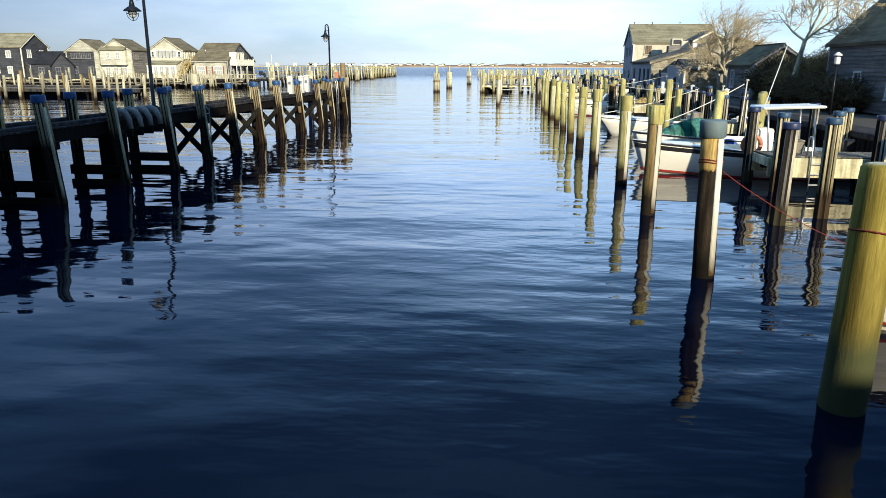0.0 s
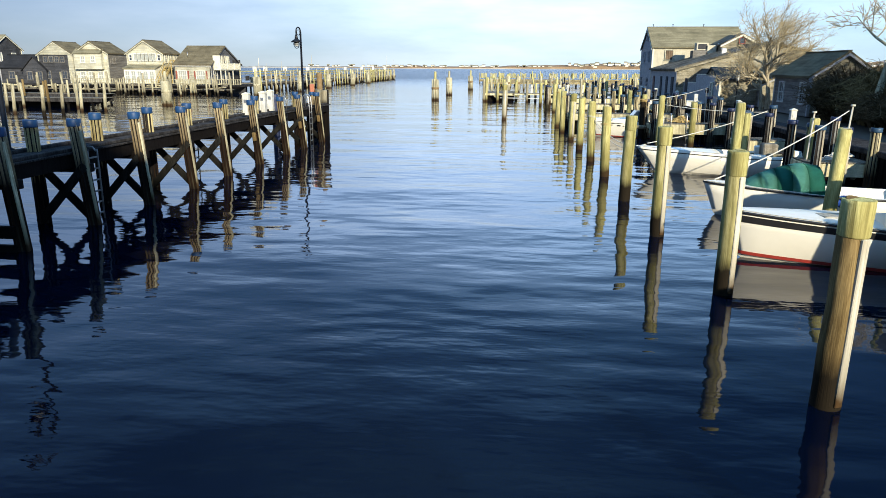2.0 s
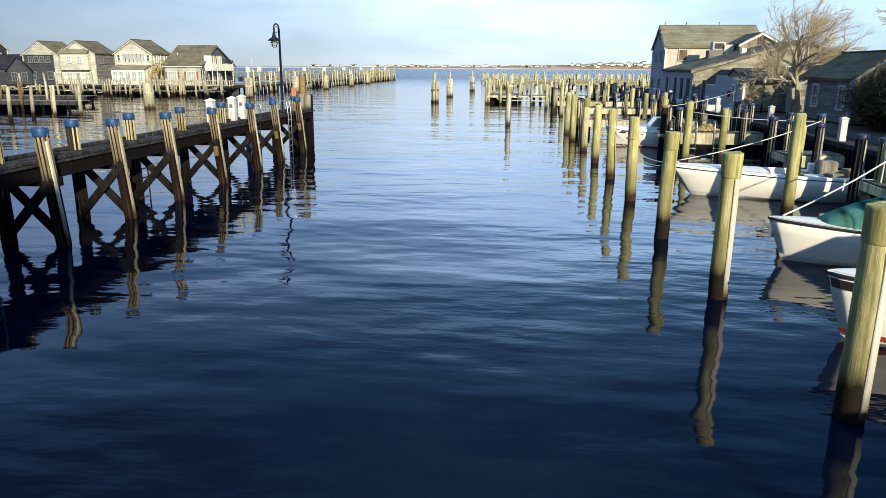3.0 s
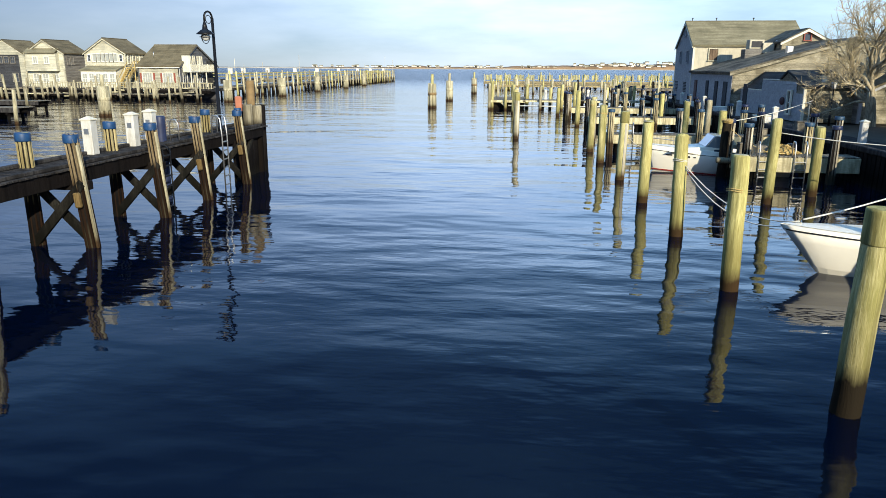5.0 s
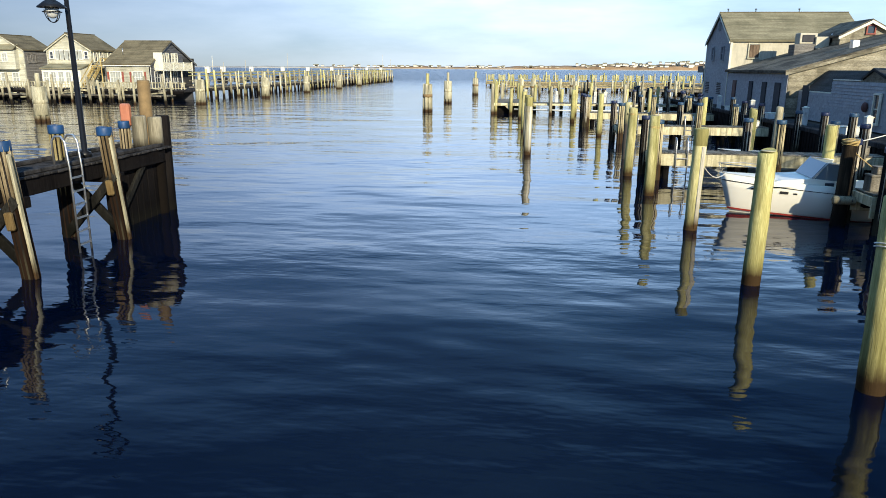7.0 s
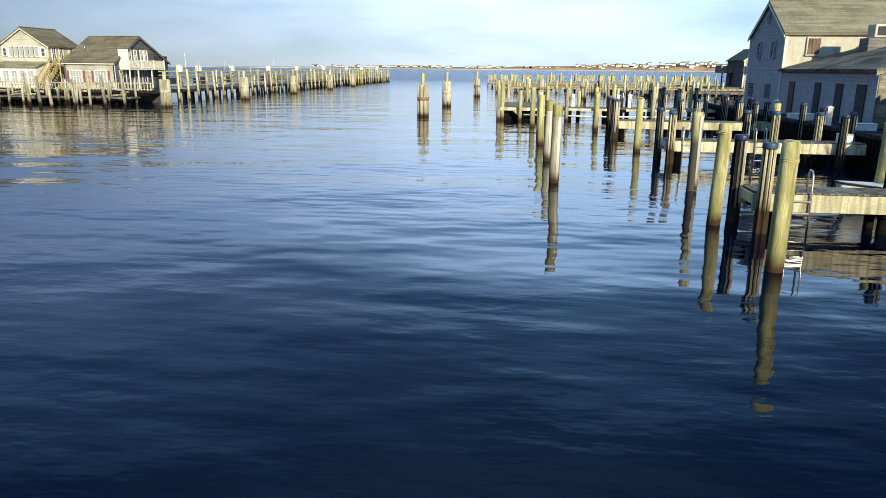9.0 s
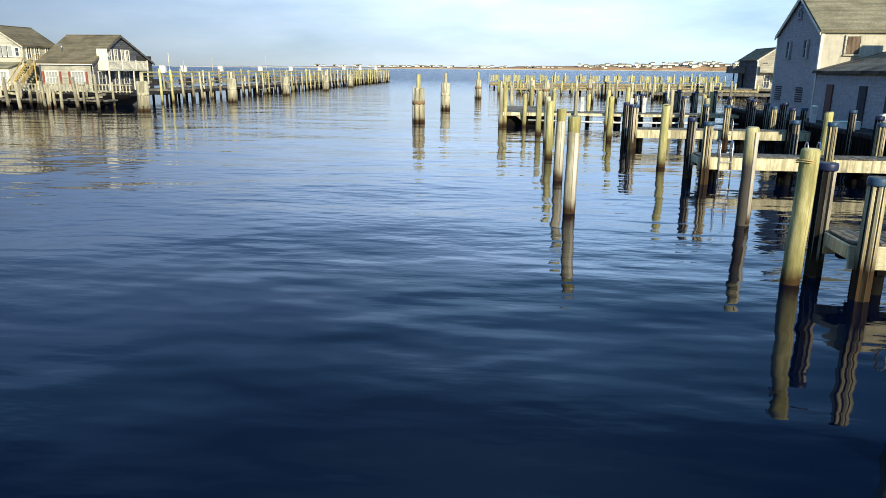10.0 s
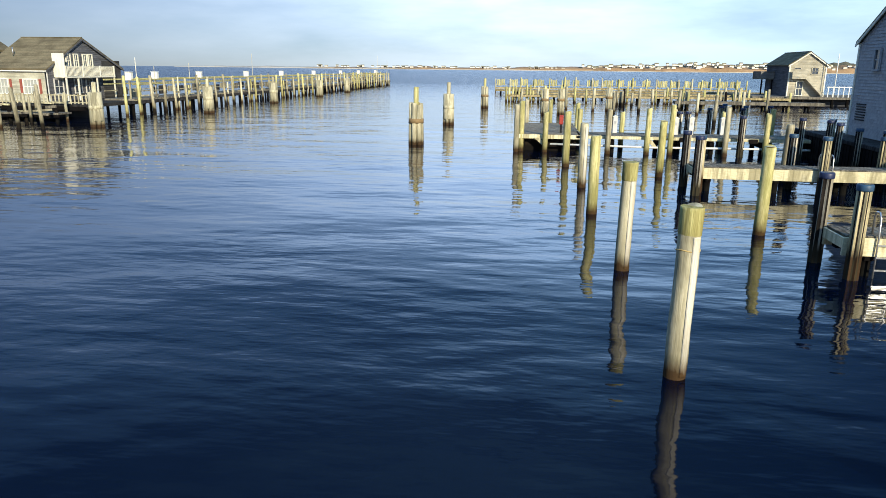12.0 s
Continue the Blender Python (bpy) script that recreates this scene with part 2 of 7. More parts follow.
def water_material():
    """Sheltered harbour water with long low ripples; the open sound beyond is choppier."""
    m, nt, b = mat_base("sea_water", 0.03, 0, 0.49)
    b.inputs["IOR"].default_value = 1.333
    big = noise_node(nt, coords(nt, (0.02, 0.035, 1), False), 1.0, 3.0)
    nt.links.new(ramp(nt, big, [(0.3, (0.00045, 0.0021, 0.0088)), (0.7, (0.0008, 0.0034, 0.0128))]), b.inputs["Base Color"])
    swell = noise_node(nt, coords(nt, (0.15, 0.29, 1), False), 1.0, 3.0, 0.5)
    mid = noise_node(nt, coords(nt, (0.75, 1.7, 1), False), 1.0, 3.0, 0.47)
    fine = noise_node(nt, coords(nt, (3.0, 6.5, 1), False), 1.0, 3.0, 0.55)
    calm = noise_node(nt, coords(nt, (0.06, 0.10, 1), False), 1.0, 3.0, 0.55)
    mid_amount = ramp(nt, calm, [(0.36, (0.10,) * 3), (0.64, (0.95,) * 3)])
    h = math_node(nt, 'MULTIPLY', mid, mid_amount)
    h = math_node(nt, 'MULTIPLY_ADD', math_node(nt, 'MULTIPLY', fine, mid_amount), 0.06, h)
    lines = noise_node(nt, coords(nt, (0.42, 2.9, 1), False), 1.0, 2.0, 0.5)
    h = math_node(nt, 'MULTIPLY_ADD', math_node(nt, 'MULTIPLY', lines, mid_amount), 0.12, h)
    h = math_node(nt, 'MULTIPLY_ADD', swell, 4.2, h)
    sep = nt.nodes.new("ShaderNodeSeparateXYZ")
    geo = nt.nodes.new("ShaderNodeNewGeometry")
    nt.links.new(geo.outputs["Position"], sep.inputs["Vector"])
    far = nt.nodes.new("ShaderNodeMapRange")
    far.inputs["From Min"].default_value = 150.0
    far.inputs["From Max"].default_value = 290.0
    far.inputs["To Min"].default_value = 0.0
    far.inputs["To Max"].default_value = 1.0
    nt.links.new(sep.outputs["Y"], far.inputs["Value"])
    chop = noise_node(nt, coords(nt, (0.25, 0.5, 1), False), 1.0, 4.0, 0.65)
    # a light breeze beyond the sheltered basin
    breeze = nt.nodes.new("ShaderNodeMapRange")
    breeze.inputs["From Min"].default_value = 55.0
    breeze.inputs["From Max"].default_value = 150.0
    nt.links.new(sep.outputs["Y"], breeze.inputs["Value"])
    rough_water = math_node(nt, 'MULTIPLY_ADD', breeze.outputs["Result"], 0.07, far.outputs["Result"])
    h = math_node(nt, 'MULTIPLY_ADD', math_node(nt, 'MULTIPLY', chop, rough_water), 21.0, h)
    h = math_node(nt, 'MULTIPLY_ADD', math_node(nt, 'MULTIPLY', lines, breeze.outputs["Result"]), 0.5, h)
    gloss = math_node(nt, 'MULTIPLY_ADD', breeze.outputs["Result"], 0.07, 0.03)
    nt.links.new(math_node(nt, 'MULTIPLY_ADD', far.outputs["Result"], 0.16, gloss), b.inputs["Roughness"])
    n = nt.nodes.new("ShaderNodeBump")
    n.inputs["Strength"].default_value = 1.0
    n.inputs["Distance"].default_value = 0.031
    nt.links.new(h, n.inputs["Height"])
    nt.links.new(n.outputs["Normal"], b.inputs["Normal"])
    return m


M_WATER = water_material()
M_PILE = wood("weathered_pile_wood", (0.31, 0.285, 0.09), (0.74, 0.685, 0.31), (11, 11, 0.6), tide=0.36, weed_shade=(0.04, 0.024, 0.010), blotch=(0.30, 0.26, 0.09))
M_PILE_WET = wood("tide_stained_pile_wood", (0.27, 0.24, 0.085), (0.72, 0.65, 0.33), (11, 11, 0.6), tide=0.62, weed_shade=(0.016, 0.012, 0.007), blotch=(0.22, 0.21, 0.06))
M_PILE_GOLD = wood("golden_pile_wood", (0.19, 0.15, 0.03), (0.42, 0.34, 0.09), (7, 7, 0.5), tide=0.85, weed_shade=(0.06, 0.065, 0.028), blotch=(0.20, 0.16, 0.03))
M_PILE_BROWN = wood("brown_stained_pile_wood", (0.13, 0.085, 0.032), (0.42, 0.31, 0.14), (11, 11, 0.5), tide=0.62, weed_shade=(0.016, 0.012, 0.007), blotch=(0.16, 0.10, 0.04))
M_PILE_DARK = wood("blackened_pile_wood", (0.016, 0.013, 0.010), (0.10, 0.072, 0.042), (13, 13, 0.4), tide=0.4, weed_shade=(0.006, 0.005, 0.004))
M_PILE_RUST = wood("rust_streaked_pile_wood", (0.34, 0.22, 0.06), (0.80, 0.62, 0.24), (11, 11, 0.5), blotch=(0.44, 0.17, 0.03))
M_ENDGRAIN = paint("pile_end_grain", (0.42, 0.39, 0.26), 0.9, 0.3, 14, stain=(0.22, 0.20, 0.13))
M_PILE_GREY = wood("silvered_pile_wood", (0.25, 0.22, 0.14), (0.66, 0.60, 0.42), (11, 11, 0.6), tide=0.55, weed_shade=(0.014, 0.011, 0.007))
# pale top, grey-brown below about 1.75 m
M_PILE_TWO = wood("two_tone_pile_wood", (0.34, 0.31, 0.13), (0.78, 0.72, 0.42), (11, 11, 0.6), tide=1.75, weed_shade=(0.085, 0.075, 0.062))
M_PILE_PALE = wood("bleached_pile_wood", (0.42, 0.38, 0.24), (0.76, 0.70, 0.50), (11, 11, 0.6), tide=0.32, weed_shade=(0.05, 0.03, 0.014))
M_PILE_DRY = wood("sunlit_pile_wood", (0.36, 0.325, 0.12), (0.80, 0.73, 0.38), (11, 11, 0.6), tide=0.28, weed_shade=(0.05, 0.03, 0.012), blotch=(0.26, 0.25, 0.08))
M_FLUTE = wood("ribbed_pile_wood", (0.42, 0.345, 0.18), (0.88, 0.79, 0.53), (14, 14, 0.5), tide=0.75, weed_shade=(0.05, 0.03, 0.015))
# wet stain plus the shade below the deck, both in the lower shaft's colour
M_FLUTE_PIER = wood("pier_pile_wood", (0.20, 0.13, 0.06), (0.70, 0.61, 0.40), (16, 16, 0.5), tide=1.6, weed_shade=(0.014, 0.007, 0.0035), blotch=(0.10, 0.065, 0.025))
M_FLUTE_BACK = wood("deck_side_pile_wood", (0.30, 0.24, 0.09), (0.74, 0.66, 0.40), (16, 16, 0.5), tide=1.2, weed_shade=(0.014, 0.007, 0.0035), blotch=(0.20, 0.15, 0.05))
# near-black colour for the shade between pile ribs
M_GROOVE = wood("groove_shade_wood", (0.010, 0.0085, 0.008), (0.040, 0.033, 0.028), (14, 14, 0.5), tide=0.5)
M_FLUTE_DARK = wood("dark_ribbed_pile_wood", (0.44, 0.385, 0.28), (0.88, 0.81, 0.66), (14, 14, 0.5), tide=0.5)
M_TAR = wood("creosoted_timber", (0.005, 0.0045, 0.0048), (0.016, 0.0135, 0.0135), (6, 6, 1), tide=0.25, weed_shade=(0.008, 0.0075, 0.006), blotch=(0.013, 0.011, 0.010), spec=0.06)
M_DECK = wood("grey_deck_boards", (0.15, 0.135, 0.108), (0.35, 0.315, 0.25), (3, 9, 9))
M_DECK_TAN = wood("tan_deck_boards", (0.24, 0.19, 0.09), (0.56, 0.46, 0.26), (3, 9, 9))
M_DECK_DARK = wood("worn_dark_deck_boards", (0.026, 0.025, 0.026), (0.088, 0.084, 0.084), (3, 9, 9), 0.95, spec=0.08)
M_FASCIA = wood("pale_dock_fascia", (0.60, 0.53, 0.31), (0.90, 0.82, 0.56), (1, 8, 8))
M_STRIP = wood("whitewashed_rub_strip", (0.50, 0.45, 0.34), (0.84, 0.81, 0.70), (20, 20, 0.5), tide=0.30, weed_shade=(0.06, 0.035, 0.015), blotch=(0.52, 0.47, 0.36))
M_BLUE = paint("blue_cap_plastic", (0.014, 0.056, 0.16), 0.5, 0.3, 5)
M_BLUE_TEAL = paint("teal_cap_plastic", (0.03, 0.072, 0.135), 0.5, 0.3, 5)
M_CAPGREY = paint("teal_grey_sleeve", (0.12, 0.165, 0.18), 0.7, 0.2, 5, stain=(0.10, 0.12, 0.12))
M_NAVY_PILE = paint("navy_painted_pile", (0.022, 0.032, 0.085), 0.5, 0.3, 5)
M_RUBBER = paint("weathered_grey_rubber", (0.20, 0.19, 0.17), 0.8, 0.3, 4, stain=(0.06, 0.055, 0.05))
M_STEEL_DULL = paint("dull_zinc_steel", (0.20, 0.20, 0.20), 0.6, 0.3, 6, 0.4)
M_BLUE_DARK = paint("navy_cap_plastic", (0.02, 0.03, 0.08), 0.45, 0.25, 5)
M_PED = paint("dingy_white_paint", (0.60, 0.60, 0.57), 0.6, 0.15, 3, stain=(0.36, 0.32, 0.24))
M_WHITE = paint("white_paint", (0.78, 0.77, 0.71), 0.55, 0.08, 2, stain=(0.46, 0.42, 0.32))
M_GEL = paint("white_gelcoat", (0.86, 0.82, 0.71), 0.3, 0.04, 1.2)
M_RED = paint("red_bottom_paint", (0.30, 0.03, 0.02), 0.6, 0.2, 3)
M_RUB = paint("black_rub_rail", (0.02, 0.02, 0.022), 0.5, 0.2, 4)
M_GREEN = paint("green_canvas", (0.025, 0.17, 0.12), 0.85, 0.2, 3)
M_TEAL = paint("pale_green_canvas", (0.13, 0.37, 0.29), 0.85, 0.2, 3)
M_TARP = paint("blue_tarp", (0.02, 0.07, 0.35), 0.6, 0.2, 3)
M_IRON = paint("black_iron", (0.014, 0.014, 0.016), 0.4, 0.2, 6, 0.4)
M_STEEL = paint("galvanised_steel", (0.55, 0.55, 0.55), 0.35, 0.12, 6, 0.9)
M_ROPE = paint("white_rope", (0.62, 0.60, 0.54), 0.9, 0.12, 12)
M_ROPE_RED = paint("red_rope", (0.16, 0.025, 0.018), 0.9, 0.12, 12)
M_ORANGE = paint("orange_plastic", (0.44, 0.17, 0.10), 0.6, 0.15, 4)
M_LAMP_GLASS = paint("frosted_lamp_glass", (0.55, 0.56, 0.55), 0.25, 0.05, 4)
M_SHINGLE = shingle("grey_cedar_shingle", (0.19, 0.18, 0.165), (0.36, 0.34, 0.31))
M_SHINGLE_PALE = shingle("bleached_cedar_shingle", (0.52, 0.50, 0.38), (0.82, 0.79, 0.64))
M_SHINGLE_WARM = shingle("weathered_tan_shingle", (0.46, 0.42, 0.32), (0.72, 0.67, 0.53))
# strong patch stands in for branch shadows on the loft's front
M_SHINGLE_TAN = shingle("tan_dappled_shingle", (0.26, 0.23, 0.16), (0.58, 0.53, 0.40), patch=0.85)
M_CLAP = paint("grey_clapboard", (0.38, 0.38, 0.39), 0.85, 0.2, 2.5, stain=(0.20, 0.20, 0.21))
M_SLATE = shingle("dark_grey_shingle", (0.10, 0.104, 0.118), (0.22, 0.225, 0.245))
# grey shingle darkened for the house walls that stand in shadow
M_SHINGLE_SHADED = shingle("shaded_grey_shingle", (0.042, 0.044, 0.052), (0.10, 0.104, 0.118))
M_BRACE = wood("worn_brace_timber", (0.008, 0.008, 0.007), (0.045, 0.043, 0.038), (5, 5, 2), tide=0.4, weed_shade=(0.003, 0.003, 0.002), spec=0.1)
M_ROOF = shingle("brown_roof_shingle", (0.115, 0.094, 0.054), (0.26, 0.22, 0.135), 0.16)
M_ROOF_TAN = shingle("sunbleached_roof_shingle", (0.18, 0.16, 0.095), (0.37, 0.335, 0.22), 0.16)
# strong patch paints the roof's mottle of sun and shadow
M_ROOF_DAPPLED = shingle("sun_dappled_roof_shingle", (0.10, 0.088, 0.066), (0.33, 0.29, 0.215), 0.16, patch=0.9)
# roof colour taken near black for the cottage's shadow
M_ROOF_SHADED = shingle("shaded_roof_shingle", (0.014, 0.015, 0.018), (0.040, 0.041, 0.046), 0.16)
M_ROOF_DARK = shingle("dark_roof_shingle", (0.05, 0.05, 0.05), (0.12, 0.115, 0.105), 0.16)
M_FRONT = paint("stained_pale_stucco", (0.52, 0.48, 0.37), 0.8, 0.15, 1.2, stain=(0.30, 0.28, 0.22))
M_CREAM = paint("cream_trim_paint", (0.74, 0.71, 0.58), 0.6, 0.06, 2, stain=(0.55, 0.50, 0.36))
M_GLASS = glass("window_glass")
M_WINDSHIELD = glass("tinted_windshield", (0.18, 0.22, 0.25), 0.06)
M_SHUTTER = paint("faded_red_paint", (0.26, 0.07, 0.05), 0.7, 0.15, 4)
M_BROWNBOARD = wood("brown_window_board", (0.16, 0.11, 0.075), (0.30, 0.22, 0.15))
M_MAROON = paint("dull_maroon_paint", (0.10, 0.045, 0.04), 0.7, 0.2, 3)
M_CURTAIN = glass("curtained_window", (0.36, 0.37, 0.34), 0.1)
# near-black colour from the bottom up to about deck height
M_HEAD = wood("pier_head_timber", (0.26, 0.23, 0.16), (0.66, 0.60, 0.44), (11, 11, 0.6), tide=2.05, weed_shade=(0.007, 0.0055, 0.0045), spec=0.05)
M_RUST = paint("brown_stained_timber", (0.22, 0.15, 0.07), 0.85, 0.3, 3)
M_BARK = wood("pale_bark", (0.27, 0.225, 0.15), (0.60, 0.53, 0.38), (4, 4, 1.2), tone=0)
M_BARK_PALE = wood("lichen_pale_bark", (0.38, 0.35, 0.22), (0.70, 0.66, 0.46), (4, 4, 1.2), tone=0)
M_TWIG = wood("tan_twigs", (0.50, 0.39, 0.20), (0.80, 0.65, 0.40), (4, 4, 1), tone=0)
M_TWIG_DULL = wood("olive_brown_twigs", (0.14, 0.105, 0.045), (0.38, 0.285, 0.125), (4, 4, 1), tone=0)
M_BRUSH = wood("brown_brush", (0.055, 0.038, 0.019), (0.20, 0.142, 0.07), (4, 4, 1), tone=0)
M_EARTH = paint("dark_trodden_earth", (0.055, 0.045, 0.032), 0.95, 0.25, 2)
M_YELLOW = wood("new_yellow_lumber", (0.55, 0.40, 0.14), (0.75, 0.58, 0.26), (4, 4, 2))
M_NET = paint("tangled_net_line", (0.50, 0.36, 0.14), 0.9, 0.3, 8)
# for dark doors and louvres, and for shade painted under the wharves
M_DARKVOID = paint("dark_boards_and_shade", (0.05, 0.05, 0.055), 0.9, 0.2, 2)
M_BLUFF = paint("heath_and_bluff", (0.25, 0.165, 0.095), 0.95, 0.5, 0.012, stain=(0.12, 0.10, 0.06))
M_BEACH = paint("pale_beach_sand", (0.52, 0.44, 0.32), 0.95, 0.15, 0.01)
M_FARWALL = paint("weathered_far_walls", (0.74, 0.70, 0.62), 0.9, 0.25, 0.05)
M_HEATH = paint("far_dark_scrub", (0.075, 0.075, 0.055), 0.95, 0.4, 0.02)
M_ISLE = paint("far_pale_heath", (0.36, 0.34, 0.30), 0.95, 0.2, 0.01)


# ---- builders ----
def part(name, bm, mat, parent, label=""):
    me = bpy.data.meshes.new(name)
    bm.normal_update()
    bm.to_mesh(me)
    bm.free()
    me.materials.append(mat)
    ob = new(name, me)
    ob.parent = parent
    if label:
        ob["label"] = label
    return ob


def thing(name, at, label="", category="", group="", kind="", turn=0.0):
    ob = new(name)
    ob.empty_display_size = 0.3
    ob.matrix_world = pose(*at, 0, 0, turn)
    return tagged(ob, label, category, group, kind)


def share(name, me, parent, m):
    """One more piece on a mesh that is already there."""
    ob = new(name, me)
    ob.parent = parent
    ob.matrix_local = m
    return ob


def mesh_of(name, bm, mat):
    me = bpy.data.meshes.new(name)
    bm.normal_update()
    bm.to_mesh(me)
    bm.free()
    me.materials.append(mat)
    return me


def box(bm, c, s, rot=None, bevel=0.0):
    m = Matrix.Translation(c) @ (rot.to_4x4() if rot else Matrix.Identity(4)) @ Matrix.Diagonal((*s, 1))
    r = bmesh.ops.create_cube(bm, size=1.0, matrix=m)
    if bevel:
        es = list({e for v in r["verts"] for e in v.link_edges})
        bmesh.ops.bevel(bm, geom=es, offset=bevel, segments=1, affect='EDGES', clamp_overlap=True)


def nb():
    return bmesh.new()


def one_box(c, s, rot=None, bevel=0.0):
    bm = nb()
    box(bm, c, s, rot, bevel)
    return bm


def ring_tube(bm, pts, radii, seg=8, cap=True, flute=0.0):
    """A tube along points, with its radius at each."""
    rings = []
    n = len(pts)
    pts = [Vector(p) for p in pts]
    prev = None
    for i, p in enumerate(pts):
        d = (pts[min(i + 1, n - 1)] - pts[max(i - 1, 0)]).normalized()
        if prev is None:
            a = d.orthogonal().normalized() if abs(d.z) < 0.9 else d.cross(Vector((0, 1, 0))).normalized()
        else:
            a = (prev - d * prev.dot(d))
            a = a.normalized() if a.length > 1e-4 else d.orthogonal().normalized()
        prev = a
        c = d.cross(a)
        ring = []
        for k in range(seg):
            t = 2 * math.pi * k / seg
            r = radii[i] * (1 - flute * (k % 2))
            ring.append(bm.verts.new(p + r * (math.cos(t) * a + math.sin(t) * c)))
        rings.append(ring)
    for r0, r1 in zip(rings, rings[1:]):
        for k in range(seg):
            f = bm.faces.new((r0[k], r0[(k + 1) % seg], r1[(k + 1) % seg], r1[k]))
            f.smooth = flute == 0.0 and seg > 5
    if cap:
        bm.faces.new(rings[0][::-1])
        bm.faces.new(rings[-1])


def tube(pts, r, seg=8):
    bm = nb()
    ring_tube(bm, pts, [r] * len(pts), seg)
    return bm


def prism(bm, poly, axis, a, b):
    """A flat outline drawn out along an axis: poly in the two other axes, in order."""
    def put(p, v):
        return {"x": (v, p[0], p[1]), "y": (p[0], v, p[1]), "z": (p[0], p[1], v)}[axis]
    lo = [bm.verts.new(put(p, a)) for p in poly]
    hi = [bm.verts.new(put(p, b)) for p in poly]
    k = len(poly)
    bm.faces.new(lo)
    bm.faces.new(hi[::-1])
    for i in range(k):
        bm.faces.new((lo[i], hi[i], hi[(i + 1) % k], lo[(i + 1) % k]))
    bmesh.ops.recalc_face_normals(bm, faces=bm.faces[:])


def wiggle_line(a, b, n=6, sag=0.0, amp=0.0):
    a, b = Vector(a), Vector(b)
    return [a.lerp(b, i / n) + Vector((random.uniform(-amp, amp), random.uniform(-amp, amp), -sag * 4 * (i / n) * (1 - i / n))) for i in range(n + 1)]


# ---- the water and the far shore ----
bm = nb()
bmesh.ops.create_grid(bm, x_segments=2, y_segments=2, size=4500)
water = new("water", mesh_of("water", bm, M_WATER))
tagged(water, "calm dark blue harbour water with fine ripples", "water", kind="structure")
bm = nb()
bmesh.ops.create_grid(bm, x_segments=2, y_segments=2, size=4600, matrix=Matrix.Translation((0, 0, -6)))
tagged(new("ground", mesh_of("ground", bm, M_EARTH)), "sandy sea bed below the harbour water", "sea bed", kind="structure")


def far_strip(name, x0, x1, y, height, mat, label, seed, depth=120.0):
    bm = nb()
    n = 160
    rows = []
    for i in range(n + 1):
        u = i / n
        x = x0 + (x1 - x0) * u
        h = height(u) * (0.75 + 0.5 * noise.noise((u * 14, seed, 0)) + 0.25 * noise.noise((u * 60, seed, 3)))
        h = max(0.4, h)
        rows.append([bm.verts.new((x, y, -1)), bm.verts.new((x, y + 4, h * 0.55)), bm.verts.new((x, y + depth * 0.4, h)), bm.verts.new((x, y + depth, h * 0.9)), bm.verts.new((x, y + depth, -1))])
    for a, b in zip(rows, rows[1:]):
        for k in range(4):
            bm.faces.new((a[k], b[k], b[k + 1], a[k + 1]))
    return tagged(new(name, mesh_of(name, bm, mat)), label, "shore", kind="structure")


far_strip("far_shore_bluff", -840, 1500, 2600, lambda u: 4.5 + 7 * min(1, u * 5.7) + 25 * min(1, max(0, (u - 0.26) * 2.2)), M_BLUFF, "low brown heath bluffs across the sound", 1.0)
far_strip("far_beach", -840, 1500, 2580, lambda u: 3.0, M_BEACH, "pale strip of beach under the bluffs", 5.0, 20)
far_strip("far_island", -1500, -470, 2900, lambda u: 5.0 * math.sin(math.pi * min(1, u * 1.05)) ** 0.5 + 3, M_ISLE, "thin pale headland on the horizon", 9.0)


def far_house(x, y, z, w, h, d):
    t = thing("shore_house", (x, y, z), "tiny pale house on the far bluff", "house", "houses on the far bluff")
    part("wall", one_box((0, 0, h / 2), (w, d, h)), M_FARWALL, t)
    bm = nb()
    prism(bm, [(-d * 0.58, h), (d * 0.58, h), (0, h * 1.6)], "x", -w * 0.53, w * 0.53)
    part("roof", bm, M_ROOF_TAN, t)


far_strip("far_heath", 60, 1500, 2640, lambda u: 14 + 24 * min(1, u * 1.6), M_HEATH, "dark scrub and trees along the far bluff", 17.0, 60)
rnd = random.Random(4)
for i in range(190):
    x = rnd.choice([rnd.uniform(120, 700), rnd.uniform(200, 1450), rnd.uniform(560, 1450)])
    far_house(x, 2602 + rnd.uniform(0, 50), rnd.uniform(10, 26) * min(1, 0.35 + max(x, 0) / 900), rnd.uniform(7, 17), rnd.uniform(3.5, 7), 9)
for i in range(60):
    far_house(rnd.uniform(-800, 100), 2612, rnd.uniform(5, 8), rnd.uniform(6, 14), rnd.uniform(3, 5), 8)

